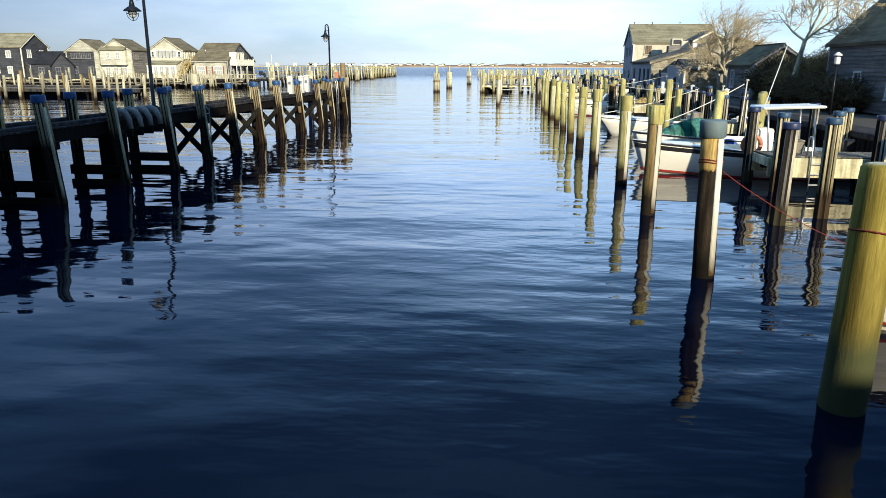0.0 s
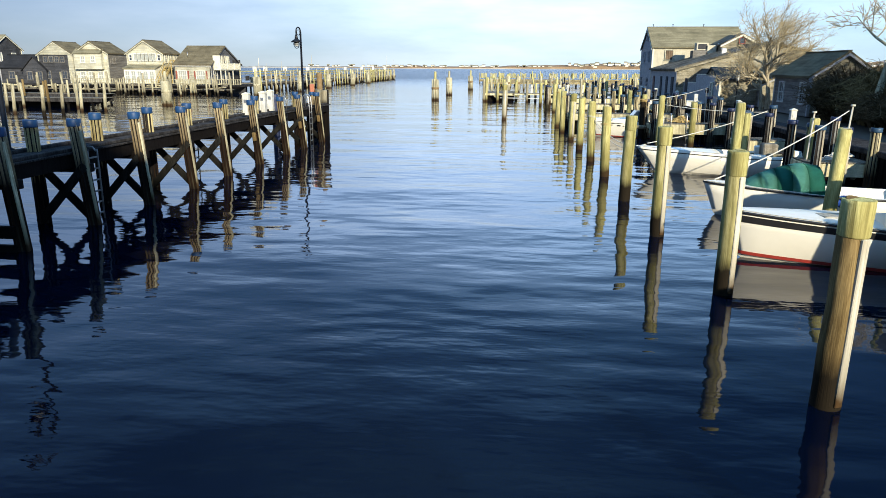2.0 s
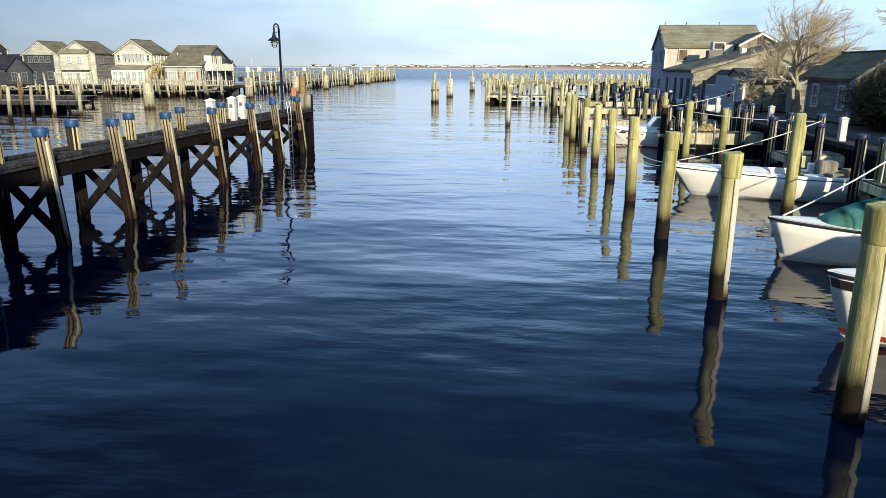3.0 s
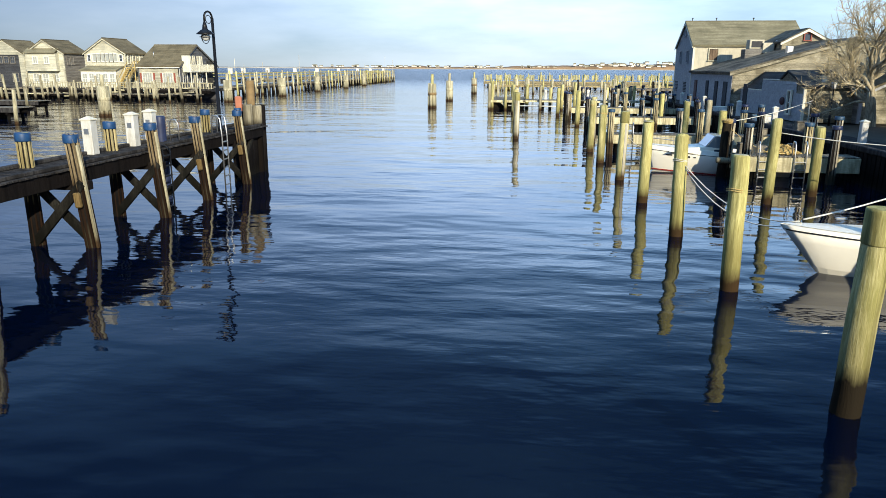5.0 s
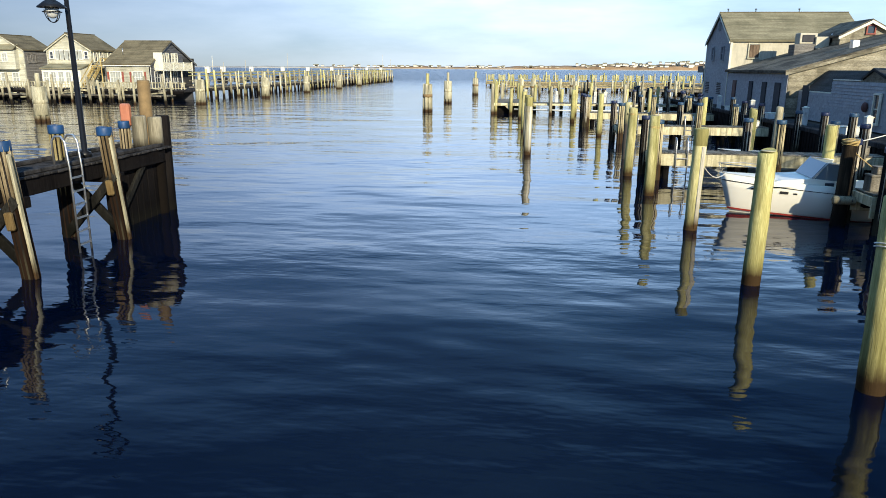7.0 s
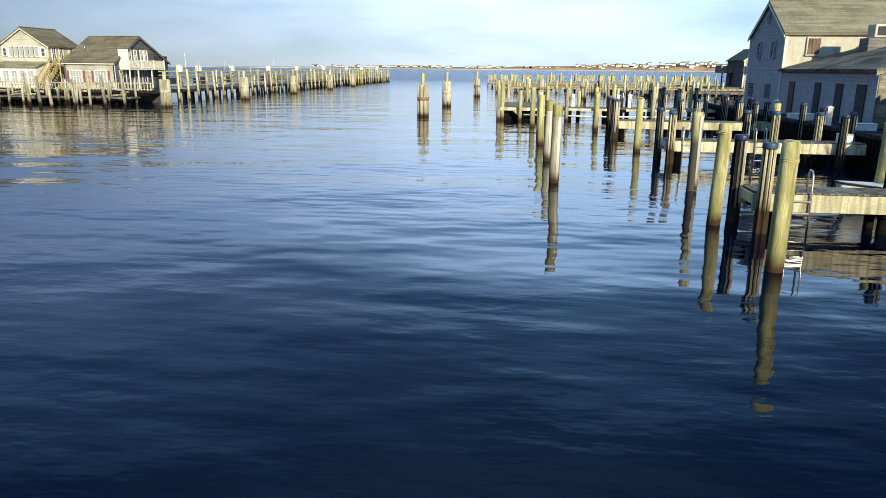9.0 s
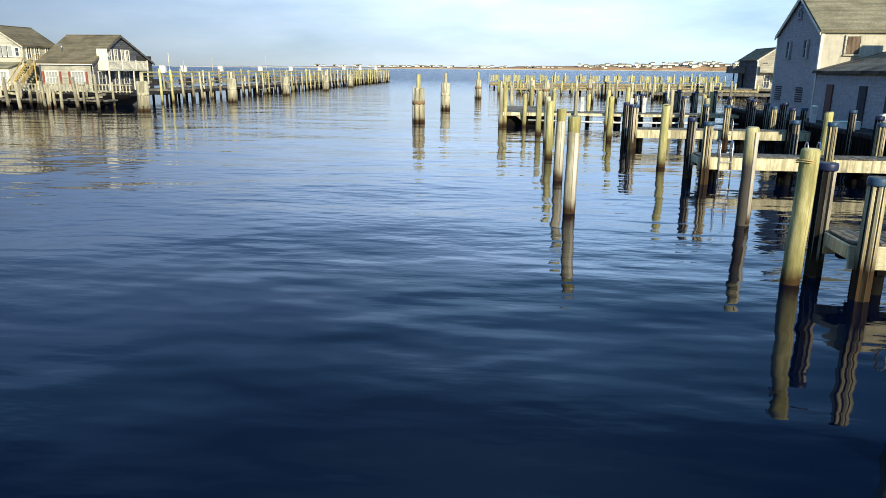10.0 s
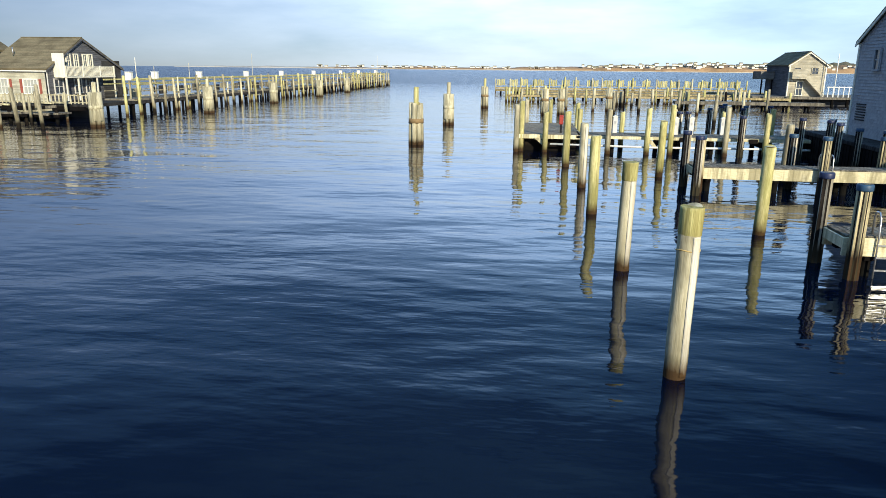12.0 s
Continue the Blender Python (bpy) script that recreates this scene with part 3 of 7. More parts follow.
# ---- piles ----
def pile(x, y, top=2.6, r=0.165, lean=(0, 0), mat=None, strip=False, head=False, label="", group="channel piles", seed=None):
    """A round timber mooring pile standing in the water, with a chamfered, slightly worn top."""
    rd = random.Random(seed if seed is not None else int(x * 131 + y * 17))
    t = thing("mooring_pile", (x, y, 0), label or "weathered yellow-green timber mooring pile standing in the water", "pile", group)
    bm = nb()
    n = 9
    zs = [-2.5, 0.0, 0.3, 0.8, 1.3, 1.8, top - 0.25, top - 0.03, top]
    pts, rad = [], []
    for k, z in enumerate(zs):
        u = z / top
        pts.append((lean[0] * u + rd.uniform(-0.008, 0.008), lean[1] * u + rd.uniform(-0.008, 0.008), z))
        rad.append(r * (1.06 - 0.06 * max(u, 0)) * (1 + rd.uniform(-0.02, 0.02)) * (0.86 if k == n - 1 else 1))
    ring_tube(bm, pts, rad, 14)
    part("shaft", bm, mat or M_PILE, t)
    lx, ly = lean
    if head == 2:
        bm = nb()
        ring_tube(bm, [(lx * 0.9, ly, top - 0.27), (lx * 0.9, ly, top - 0.25), (lx, ly, top - 0.02), (lx, ly, top + 0.02)], [r * 1.02, r * 1.20, r * 1.20, r * 1.12], 16)
        wrap = nb()
        ring_tube(wrap, [(lx * u / top, ly * u / top, u) for u in (top - 0.80, top - 0.74, top - 0.50, top - 0.26)], [r * 1.0, r * 1.035, r * 1.04, r * 1.03], 16)
        part("bare_wood_band", wrap, M_PILE_RUST, t, "rust-streaked bare wood under the sleeve")
        part("collar", bm, M_CAPGREY, t, "teal-grey plastic sleeve round the pile top")
    elif head:
        bm = nb()
        ring_tube(bm, [(lx * 0.8, ly * 0.8, top - 0.42), (lx * 0.82, ly * 0.82, top - 0.40), (lx, ly, top - 0.02), (lx, ly, top + 0.02)], [r * 1.0, r * 1.055, r * 1.085, r * 1.06], 14)
        part("collar", bm, M_PILE, t, "wider sleeve round the pile top")
    if not head:
        bm = nb()
        ring_tube(bm, [(lx, ly, top - 0.004), (lx, ly, top + 0.006), (lx, ly, top + 0.012)], [r * 0.84, r * 0.84, r * 0.70], 14)
        part("end_grain", bm, M_ENDGRAIN, t, "weathered pale end grain")
    if strip:
        a, b = Vector((0, 0, 0.05)), Vector((lx * 0.8, ly * 0.8, top - (0.27 if head == 2 else 0.42 if head else 0.12)))
        d = Vector((0.45, -0.893, 0)) * (r * 1.0)
        bm = nb()
        box(bm, (a + b) / 2 + d, (0.115, 0.05, (b - a).length), Matrix.Rotation(math.atan2(lx * 0.8, top), 3, 'Y') @ Matrix.Rotation(-math.atan2(ly * 0.8, top), 3, 'X') @ Matrix.Rotation(radians(26.7), 3, 'Z'), 0.012)
        part("rub_strip", bm, M_STRIP, t, "white vertical rub strip")
    return t


# outer row along the channel
ROW = [
    (5.86, 7.45, 2.56, 0, 0, (0.05, 0)), (5.60, 12.2, 2.62, 1, 2, (-0.08, 0)), (5.55, 17.4, 2.58, 1, 1, (0.03, 0)), (5.52, 21.85, 2.62, 1, 1, (0.0, 0)),
    (5.15, 26.45, 2.67, 1, 1, (0.0, 0)), (5.00, 31.2, 2.62, 0, 1, (0.06, 0)), (4.95, 36.3, 2.65, 0, 0, (-0.05, 0)), (4.85, 40.9, 2.6, 0, 0, (-0.06, 0)),
    (4.72, 45.6, 2.6, 0, 0, (0.02, 0)), (4.60, 50.4, 2.6, 1, 1, (0.05, 0)), (4.35, 55.5, 2.62, 0, 0, (0.02, 0)), (4.25, 59.9, 2.62, 0, 0, (0.05, 0)),
    (4.87, 65.3, 2.6, 1, 0, (-0.02, 0)), (4.73, 76.8, 2.6, 0, 0, (0.02, 0)),
    (0.30, 66.2, 2.72, 1, 1, (0.02, 0)), (0.20, 72.3, 2.6, 1, 1, (0.03, 0)), (0.02, 79.1, 2.6, 0, 0, (-0.02, 0)), (0.03, 84.6, 2.6, 1, 0, (0, 0)), (-0.35, 90.9, 2.7, 0, 0, (0, 0)),
]
for k, (x, y, top, strip, head, lean) in enumerate(ROW):
    lab = "yellow-green timber mooring pile with a white rub strip and collar" if head and strip else "leaning yellow-green timber mooring pile, wet below the tide line"
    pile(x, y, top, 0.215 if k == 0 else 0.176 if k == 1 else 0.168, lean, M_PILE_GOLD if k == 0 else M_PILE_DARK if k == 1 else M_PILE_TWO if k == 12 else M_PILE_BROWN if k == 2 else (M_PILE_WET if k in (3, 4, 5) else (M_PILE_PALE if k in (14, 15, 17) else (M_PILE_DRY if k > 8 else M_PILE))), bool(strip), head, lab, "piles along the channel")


def flute_mesh(name, top, mat, r=0.17, low=-2.5, lean=(0, 0), dark=False):
    bm = nb()
    ring_tube(bm, [(lean[0] * z / top, lean[1] * z / top, z) for z in (low, 0.0, 1.0, top)], [r * 1.06, r * 1.04, r * 1.02, r], 24, True)
    bm.faces.ensure_lookup_table()
    bm.verts.ensure_lookup_table()
    for k, v in enumerate(bm.verts):
        if k % 24 % 3:
            c = Vector((lean[0] * v.co.z / top, lean[1] * v.co.z / top, v.co.z))
            v.co = c + (v.co - c) * 0.80
    # shade painted into the grooves, on dark piles also on one rib side
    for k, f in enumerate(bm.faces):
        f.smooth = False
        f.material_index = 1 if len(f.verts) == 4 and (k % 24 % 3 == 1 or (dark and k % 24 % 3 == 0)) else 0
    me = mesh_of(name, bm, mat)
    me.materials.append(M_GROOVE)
    return me


def cap_mesh(mat, r=0.17, h=0.15, off=(0, 0)):
    bm = nb()
    ring_tube(bm, [(off[0], off[1], z) for z in (-h, -h + 0.02, -0.03, 0.0)], [r * 1.03, r * 1.06, r * 1.06, r * 0.98], 16)
    return mesh_of("cap", bm, mat)


ME_FL = {}
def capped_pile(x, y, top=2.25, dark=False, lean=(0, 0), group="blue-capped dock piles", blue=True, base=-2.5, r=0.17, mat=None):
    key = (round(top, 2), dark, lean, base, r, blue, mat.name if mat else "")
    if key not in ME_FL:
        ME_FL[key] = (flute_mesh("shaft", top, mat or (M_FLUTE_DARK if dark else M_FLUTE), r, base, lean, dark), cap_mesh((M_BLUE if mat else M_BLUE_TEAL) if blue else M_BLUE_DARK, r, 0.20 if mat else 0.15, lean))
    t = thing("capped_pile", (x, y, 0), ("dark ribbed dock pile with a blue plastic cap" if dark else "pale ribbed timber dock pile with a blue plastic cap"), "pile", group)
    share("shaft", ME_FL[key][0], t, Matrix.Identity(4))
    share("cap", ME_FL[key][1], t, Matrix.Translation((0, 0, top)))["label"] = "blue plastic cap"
    return t


# ---- docks ----
def ladder(x, y, z, turn, h=1.7, hoop=0.55, label="galvanised steel dock ladder with curved handrails", mat=None):
    t = thing("dock_ladder", (x, y, z), label, "ladder", "dock ladders", turn=turn)
    for sx in (-0.21, 0.21):
        pts = [(sx, 0.30, 0.0), (sx, 0.30, hoop - 0.1), (sx, 0.22, hoop), (sx, 0.08, hoop), (sx, 0.0, hoop - 0.12), (sx, -0.04, 0.0), (sx, -0.04, -h)]
        part("rail", tube(pts, 0.024, 7), mat or M_STEEL, t)
    k = 0
    z0 = -0.2
    while z0 > -h + 0.1:
        part("rung", one_box((0, -0.04, z0), (0.42, 0.05, 0.035)), mat or M_STEEL, t)
        z0 -= 0.3
    return t


def finger_dock(x0, x1, y, width=1.5, z=1.0, label="", deep=0.34, fascia=None):
    """A narrow timber dock along x: boards across it, pale fascia planks, joists and posts below."""
    t = thing("finger_dock", ((x0 + x1) / 2, y, 0), label or "narrow weathered timber finger dock on posts", "dock", "finger docks")
    L = x1 - x0
    n = max(3, int(L / 0.16))
    bm = one_box((0, 0, 0), (0.145, width, 0.04), None, 0.006)
    me = mesh_of("plank", bm, M_DECK)
    for k in range(n):
        xx = -L / 2 + (k + 0.5) * L / n
        share("plank", me, t, Matrix.Translation((xx, random.uniform(-0.012, 0.012), z - 0.02 + random.uniform(-0.003, 0.003))))
    for s in (-1, 1):
        part("fascia", one_box((0, s * (width / 2 + 0.0), z - 0.05 - deep / 2), (L + 0.1, 0.06, deep), None, 0.01), fascia or M_FASCIA, t, "pale plank along the dock's edge")
    part("end_fascia", one_box((-L / 2 - 0.04, 0, z - 0.18), (0.06, width, 0.26), None, 0.01), fascia or M_FASCIA, t)
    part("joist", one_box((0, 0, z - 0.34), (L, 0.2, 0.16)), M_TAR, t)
    # added dark sheet that stands in for the shade under the dock
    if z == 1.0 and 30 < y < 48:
        part("wave_screen", one_box((0.6, width / 2 - 0.32, 0.0), (L - 1.2, 0.08, 1.5)), M_TAR, t, "dark sheet in place of the shade under the dock")
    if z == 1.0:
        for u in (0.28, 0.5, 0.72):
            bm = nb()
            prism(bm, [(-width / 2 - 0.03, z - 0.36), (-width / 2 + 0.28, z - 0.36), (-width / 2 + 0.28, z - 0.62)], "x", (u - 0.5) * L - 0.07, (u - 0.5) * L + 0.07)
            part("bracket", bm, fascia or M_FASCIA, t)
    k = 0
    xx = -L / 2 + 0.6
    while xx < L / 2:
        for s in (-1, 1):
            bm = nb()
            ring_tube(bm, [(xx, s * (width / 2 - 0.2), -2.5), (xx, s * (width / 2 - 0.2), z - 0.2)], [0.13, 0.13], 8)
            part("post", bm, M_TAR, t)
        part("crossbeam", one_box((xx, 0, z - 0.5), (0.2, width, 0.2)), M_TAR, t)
        xx += 2.6
    return t


QUAY_X = 13.6
DOCKS = [(9.6, 22.0), (11.4, 34.5), (11.4, 42.05), (9.1, 51.15), (5.0, 59.8), (5.3, 73.1), (4.4, 84.95)]
for x0, y in DOCKS:
    finger_dock(x0, QUAY_X + 0.05, y, 1.4 if y < 46 else 1.1, 1.0, "narrow weathered timber finger dock with pale fascia planks", 0.56 if y < 30 or y == 51.15 else 0.44)
    off = 0.92 if y < 46 else 0.78
    capped_pile(x0 + 0.15, y - off, 2.25, 30 < y < 52)
    capped_pile(x0 - 0.1, y + off - 0.06, 2.3, True, blue=False)
    if x0 < 9:
        capped_pile((x0 + QUAY_X) / 2 + 0.2, y - off, 2.3)
        capped_pile((x0 + QUAY_X) / 2 - 0.5, y + off, 2.25, True)
    capped_pile(QUAY_X - 1.2, y - off, 2.2, True, blue=False)
    capped_pile(QUAY_X - 1.6, y + off, 2.2)
for x, y in ((10.9, 21.25), (10.0, 50.55), (11.3, 50.55), (6.1, 59.2), (6.2, 72.5), (9.2, 72.5), (9.4, 84.4)):
    ladder(x, y, 1.0, 0)
# inner mooring piles between the docks
for k, (x, y, top) in enumerate([(9.58, 27.5, 2.62), (9.3, 34.9, 2.9), (10.3, 37.4, 2.4), (8.7, 45.9, 2.7), (10.7, 47.6, 2.35), (9.6, 62.8, 2.5), (11.2, 64.5, 2.5), (9.2, 54.0, 2.5), (10.5, 75.0, 2.5), (8.9, 87.5, 2.5), (3.75, 88.2, 2.5), (11.0, 27.0, 2.6), (11.8, 34.8, 2.4)]):
    pile(x, y, top, 0.16, (0.13, 0) if k == 0 else (0.03, 0), M_PILE_GREY if k in (6, 9) else M_PILE, False, False, "tall yellow-green timber pile between two docks", "piles between the docks")


capped_pile(8.3, 16.6, 2.3, True, (0.04, 0), blue=False, r=0.18)
capped_pile(9.6, 17.5, 2.35, False, r=0.17)
capped_pile(10.9, 17.2, 2.35, True)


# the large dock with a wide head
def wide_dock():
    t = thing("wharf_dock", (6, 98.5, 0), "long grey timber dock with a wide head and low rails", "dock")
    z = 1.0
    me = mesh_of("plank", one_box((0, 0, 0), (0.145, 2.4, 0.04), None, 0.006), M_DECK)
    for k in range(110):
        share("plank", me, t, Matrix.Translation((-5.3 + k * 0.155, random.uniform(-0.02, 0.02), z - 0.02)))
    me = mesh_of("plank", one_box((0, 0, 0), (3.6, 0.145, 0.04), None, 0.006), M_DECK)
    for k in range(58):
        share("plank", me, t, Matrix.Translation((-7.05 + random.uniform(-0.02, 0.02), -1.1 + k * 0.155, z - 0.02)))
    for nm, c, s in (("fascia", (2.5, -1.22, z - 0.11), (16.0, 0.07, 0.17)), ("fascia", (2.5, 1.22, z - 0.11), (16.0, 0.07, 0.17)), ("fascia", (-7.05, -1.22, z - 0.14), (3.6, 0.07, 0.24)), ("fascia", (-8.87, 3.3, z - 0.17), (0.07, 9.0, 0.3)), ("fascia", (-5.2, 4.6, z - 0.17), (0.07, 6.5, 0.3))):
        part(nm, one_box(c, s, None, 0.01), M_FASCIA, t)
    # flat dark brown sheet behind the posts of the head
    part("wave_screen", one_box((-7.1, -0.6, 0.0), (3.3, 0.08, 1.7)), M_PILE_DARK, t, "dark brown sheet under the dock's head")
    for x in (0.6, 4.4, 8.6):
        part("fender_block", one_box((x, -1.29, z - 0.16), (0.5, 0.08, 0.26), None, 0.02), M_TAR, t, "dark fender block")
    for x in (-3.4, 3.0):
        bm = nb()
        prism(bm, [(-0.55, z - 0.2), (-0.2, z - 0.2), (0.15, z - 0.62), (-0.05, z - 0.62)], "y", -1.33, -1.25)
        bmesh.ops.translate(bm, verts=bm.verts[:], vec=(x - 4.0, 0, 0))
        part("knee_brace", bm, M_FASCIA, t, "pale diagonal brace")
    part("water_pipe", tube([(-7, -1.3, 0.45), (-1, -1.32, 0.38), (4, -1.3, 0.42), (10.2, -1.3, 0.4)], 0.06, 8), M_WHITE, t, "white pipe slung below the dock's edge")
    for x in (-8.6, -7.4, -6.2, -3.4, -0.6, 2.2, 5.0, 7.8, 10):
        for y in (-0.9, 0.9):
            bm = nb()
            ring_tube(bm, [(x, y, -2.5), (x, y, z - 0.1)], [0.15, 0.14], 9)
            part("post", bm, M_TAR, t)
        part("crossbeam", one_box((x, 0, z - 0.42), (0.24, 2.3, 0.24)), M_TAR, t)
    for x in (-8.6, -5.5):
        for y in (3.0, 5.4, 7.6):
            bm = nb()
            ring_tube(bm, [(x, y, -2.5), (x, y, z - 0.1)], [0.15, 0.14], 9)
            part("post", bm, M_TAR, t)
    return t


wide_dock()
for k, (x, y, top) in enumerate([(-2.98, 96.9, 2.7), (-2.7, 97.4, 2.9), (-1.3, 97.0, 2.3), (2.3, 97.0, 2.5), (4.5, 97.0, 2.6), (5.8, 97.0, 2.8), (8.8, 96.9, 2.75), (11.0, 97.0, 2.4), (-2.9, 101.5, 2.3), (-2.9, 104.6, 2.4), (0.9, 101.0, 2.3), (0.95, 104.5, 2.5), (-2.5, 107.2, 2.6), (-0.8, 107.3, 2.6), (3.4, 100.1, 2.2), (6.5, 100.1, 2.4), (9.4, 100.1, 2.3), (12.2, 100.1, 2.5)]):
    pile(x, y, top, 0.15, (0.02, 0), M_PILE_DRY if k % 3 else M_PILE_PALE, False, False, "slim pale timber pile beside the wide dock", "piles round the wide dock")
for x, y in ((4.3, 83.4), (6.8, 100.0), (7.3, 100.05), (13.3, 88.0), (12.9, 92.3), (13.2, 94.2), (12.4, 95.8), (9.6, 96.8)):
    capped_pile(x, y, 2.3, True, blue=False)


# ---- right-hand quay ----
def quay():
    t = thing("quay", (30, 55, 0), "timber bulkhead quay with a boarded walk and dark earth behind", "quay", kind="structure")
    part("fill", one_box((4.3, -6.6, -0.62), (41.3, 104.8, 3.6)), M_EARTH, t)
    rd = random.Random(2)
    y = -54.0
    me = mesh_of("sheet_plank", one_box((0, 0, 0), (0.10, 0.28, 3.7), None, 0.012), M_TAR)
    while y < 45.8:
        share("sheet_plank", me, t, Matrix.Translation((QUAY_X - 30 - 0.05 + rd.uniform(-0.012, 0.012), y, -0.62)))
        y += 0.34
    me = mesh_of("walk_board", one_box((0, 0, 0), (2.2, 0.29, 0.05), None, 0.006), M_DECK_DARK)
    y = -33.0
    while y < 45.8:
        share("walk_board", me, t, Matrix.Translation((QUAY_X - 30 + 1.0, y, 1.235)))
        y += 0.31
    part("cap_log", one_box((QUAY_X - 30 - 0.02, -4, 1.33), (0.26, 99.5, 0.2), None, 0.03), M_DECK_DARK, t)
    return t


quay()
rd = random.Random(8)
for y in (16.0, 19.0, 25.5, 28.6, 34.0, 37.0, 43.5, 46.5, 52.5, 55.5, 62.0, 65.0, 68.0, 74.0, 77.5, 80.0, 85.5, 88.6, 91.5, 94.5):
    capped_pile(QUAY_X - 0.22 + rd.uniform(-0.05, 0.05), y + rd.uniform(-0.4, 0.4), 2.2 + rd.uniform(-0.1, 0.25), rd.random() < 0.7, group="blue-capped quay piles", blue=rd.random() < 0.45)


def pedestal(x, y, z, h=0.95, w=0.26, group="white service pedestals"):
    t = thing("service_pedestal", (x, y, z), "white painted dock service post with a hipped cap", "dock post", group)
    part("body", one_box((0, 0, h / 2), (w, w, h), None, 0.012), M_PED, t)
    bm = nb()
    ring_tube(bm, [(0, 0, h), (0, 0, h + 0.03), (0, 0, h + 0.10)], [w * 0.82, w * 0.82, w * 0.15], 4)
    bmesh.ops.rotate(bm, verts=bm.verts[:], cent=(0, 0, 0), matrix=Matrix.Rotation(radians(45), 3, 'Z'))
    part("cap", bm, M_CREAM, t)
    part("outlet_plate", one_box((0, -w / 2 - 0.006, h * 0.68), (w * 0.5, 0.014, h * 0.16), None, 0.003), M_STEEL, t, "grey metal outlet plate")
    return t


for x, y in ((14.6, 53.2), (14.5, 63.5), (14.7, 71.0), (14.4, 79.0), (14.3, 86.5), (14.5, 44.2)):
    pedestal(x, y, 1.26, 0.9)


# ---- left pier ----
PIER_Z = 1.88
BENTS = [10.8, 13.9, 16.9, 19.98, 23.1, 25.8, 28.6, 31.55, 34.4, 37.75, 41.25, 44.0, 47.3]


def left_pier():
    t = thing("timber_pier", (-11, 30, 0), "dark creosoted timber pier with cross-braced bents", "pier", kind="")
    z = PIER_Z
    rd = random.Random(5)
    me = mesh_of("plank", one_box((0, 0, 0), (1.42, 0.185, 0.05), None, 0.008), M_DECK_DARK)
    y = -21.0
    while y < 20.6:
        share("plank", me, t, Matrix.Translation((0.56 + rd.uniform(-0.02, 0.02), y, z - 0.025 + rd.uniform(-0.005, 0.005))))
        y += 0.2
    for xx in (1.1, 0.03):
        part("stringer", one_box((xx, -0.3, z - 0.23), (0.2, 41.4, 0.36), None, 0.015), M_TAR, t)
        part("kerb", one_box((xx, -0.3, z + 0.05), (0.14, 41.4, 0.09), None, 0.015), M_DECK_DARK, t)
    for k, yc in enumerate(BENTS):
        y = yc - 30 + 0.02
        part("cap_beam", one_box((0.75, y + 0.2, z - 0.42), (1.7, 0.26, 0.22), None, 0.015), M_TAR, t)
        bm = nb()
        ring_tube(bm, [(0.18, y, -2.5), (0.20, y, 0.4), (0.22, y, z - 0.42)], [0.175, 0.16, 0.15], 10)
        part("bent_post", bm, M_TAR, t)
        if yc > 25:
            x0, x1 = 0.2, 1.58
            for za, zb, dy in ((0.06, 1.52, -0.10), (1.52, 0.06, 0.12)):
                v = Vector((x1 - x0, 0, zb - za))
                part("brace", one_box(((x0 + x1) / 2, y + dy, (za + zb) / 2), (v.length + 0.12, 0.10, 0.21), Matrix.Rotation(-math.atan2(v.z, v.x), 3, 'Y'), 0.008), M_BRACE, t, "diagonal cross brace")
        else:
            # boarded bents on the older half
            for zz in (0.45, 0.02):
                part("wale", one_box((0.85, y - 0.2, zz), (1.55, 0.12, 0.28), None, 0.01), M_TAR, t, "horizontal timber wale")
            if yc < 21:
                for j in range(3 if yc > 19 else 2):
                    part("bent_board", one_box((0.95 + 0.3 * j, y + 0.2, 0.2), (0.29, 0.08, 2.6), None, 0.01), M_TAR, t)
    part("head_brace", one_box((1.12, 18.7, 0.95), (0.09, 2.3, 0.16), Matrix.Rotation(radians(42), 3, 'X'), 0.01), M_BRACE, t, "diagonal plank at the boarded end")
    # boarded end
    me = mesh_of("end_plank", one_box((0, 0, 0), (0.09, 0.3, 3.9), None, 0.012), M_TAR)
    for k in range(9):
        share("end_plank", me, t, Matrix.Translation((0.96, 18.0 + k * 0.31, -0.25)))
    me = mesh_of("end_plank", one_box((0, 0, 0), (0.3, 0.09, 3.9), None, 0.012), M_TAR)
    for k in range(4):
        share("end_plank", me, t, Matrix.Translation((-0.1 + k * 0.31, 20.75, -0.25)))
    return t


left_pier()
for k, y in enumerate(BENTS):
    capped_pile(-9.36, y, 2.74 if y < 36 else 2.68, False, (-0.27, 0.05) if k % 2 else (-0.22, 0.0), "capped piles on the pier", r=0.165, mat=M_FLUTE_PIER)
    if y < 43 or y > 46:
        capped_pile(-10.78, y + 0.02, 2.70, k % 4 == 3, (-0.03, 0), "capped piles on the pier", r=0.165, mat=M_FLUTE_BACK)
    f = thing("fender_board", (-9.22, y - 0.05, 0), "pale bleached fender board on a pier pile", "fender", "fender boards on the pier")
    part("board", one_box((-0.07, -0.03, 1.22), (0.05, 0.09, 2.45), Matrix.Rotation(radians(-5.2), 3, 'Y'), 0.01), M_PILE_PALE, f)
    if k % 3 != 1 and y > 36:
        part("chock", one_box((-0.22, -0.20, 1.28 - 0.1 * (k % 2)), (0.17, 0.10, 0.36), Matrix.Rotation(radians(-6), 3, 'Y'), 0.03), M_PILE_BROWN, f, "worn brown timber chock")
pile(-10.78, 44.0, 2.68, 0.17, (0, 0), M_NAVY_PILE, False, False, "short navy painted pile on the pier", "capped piles on the pier")
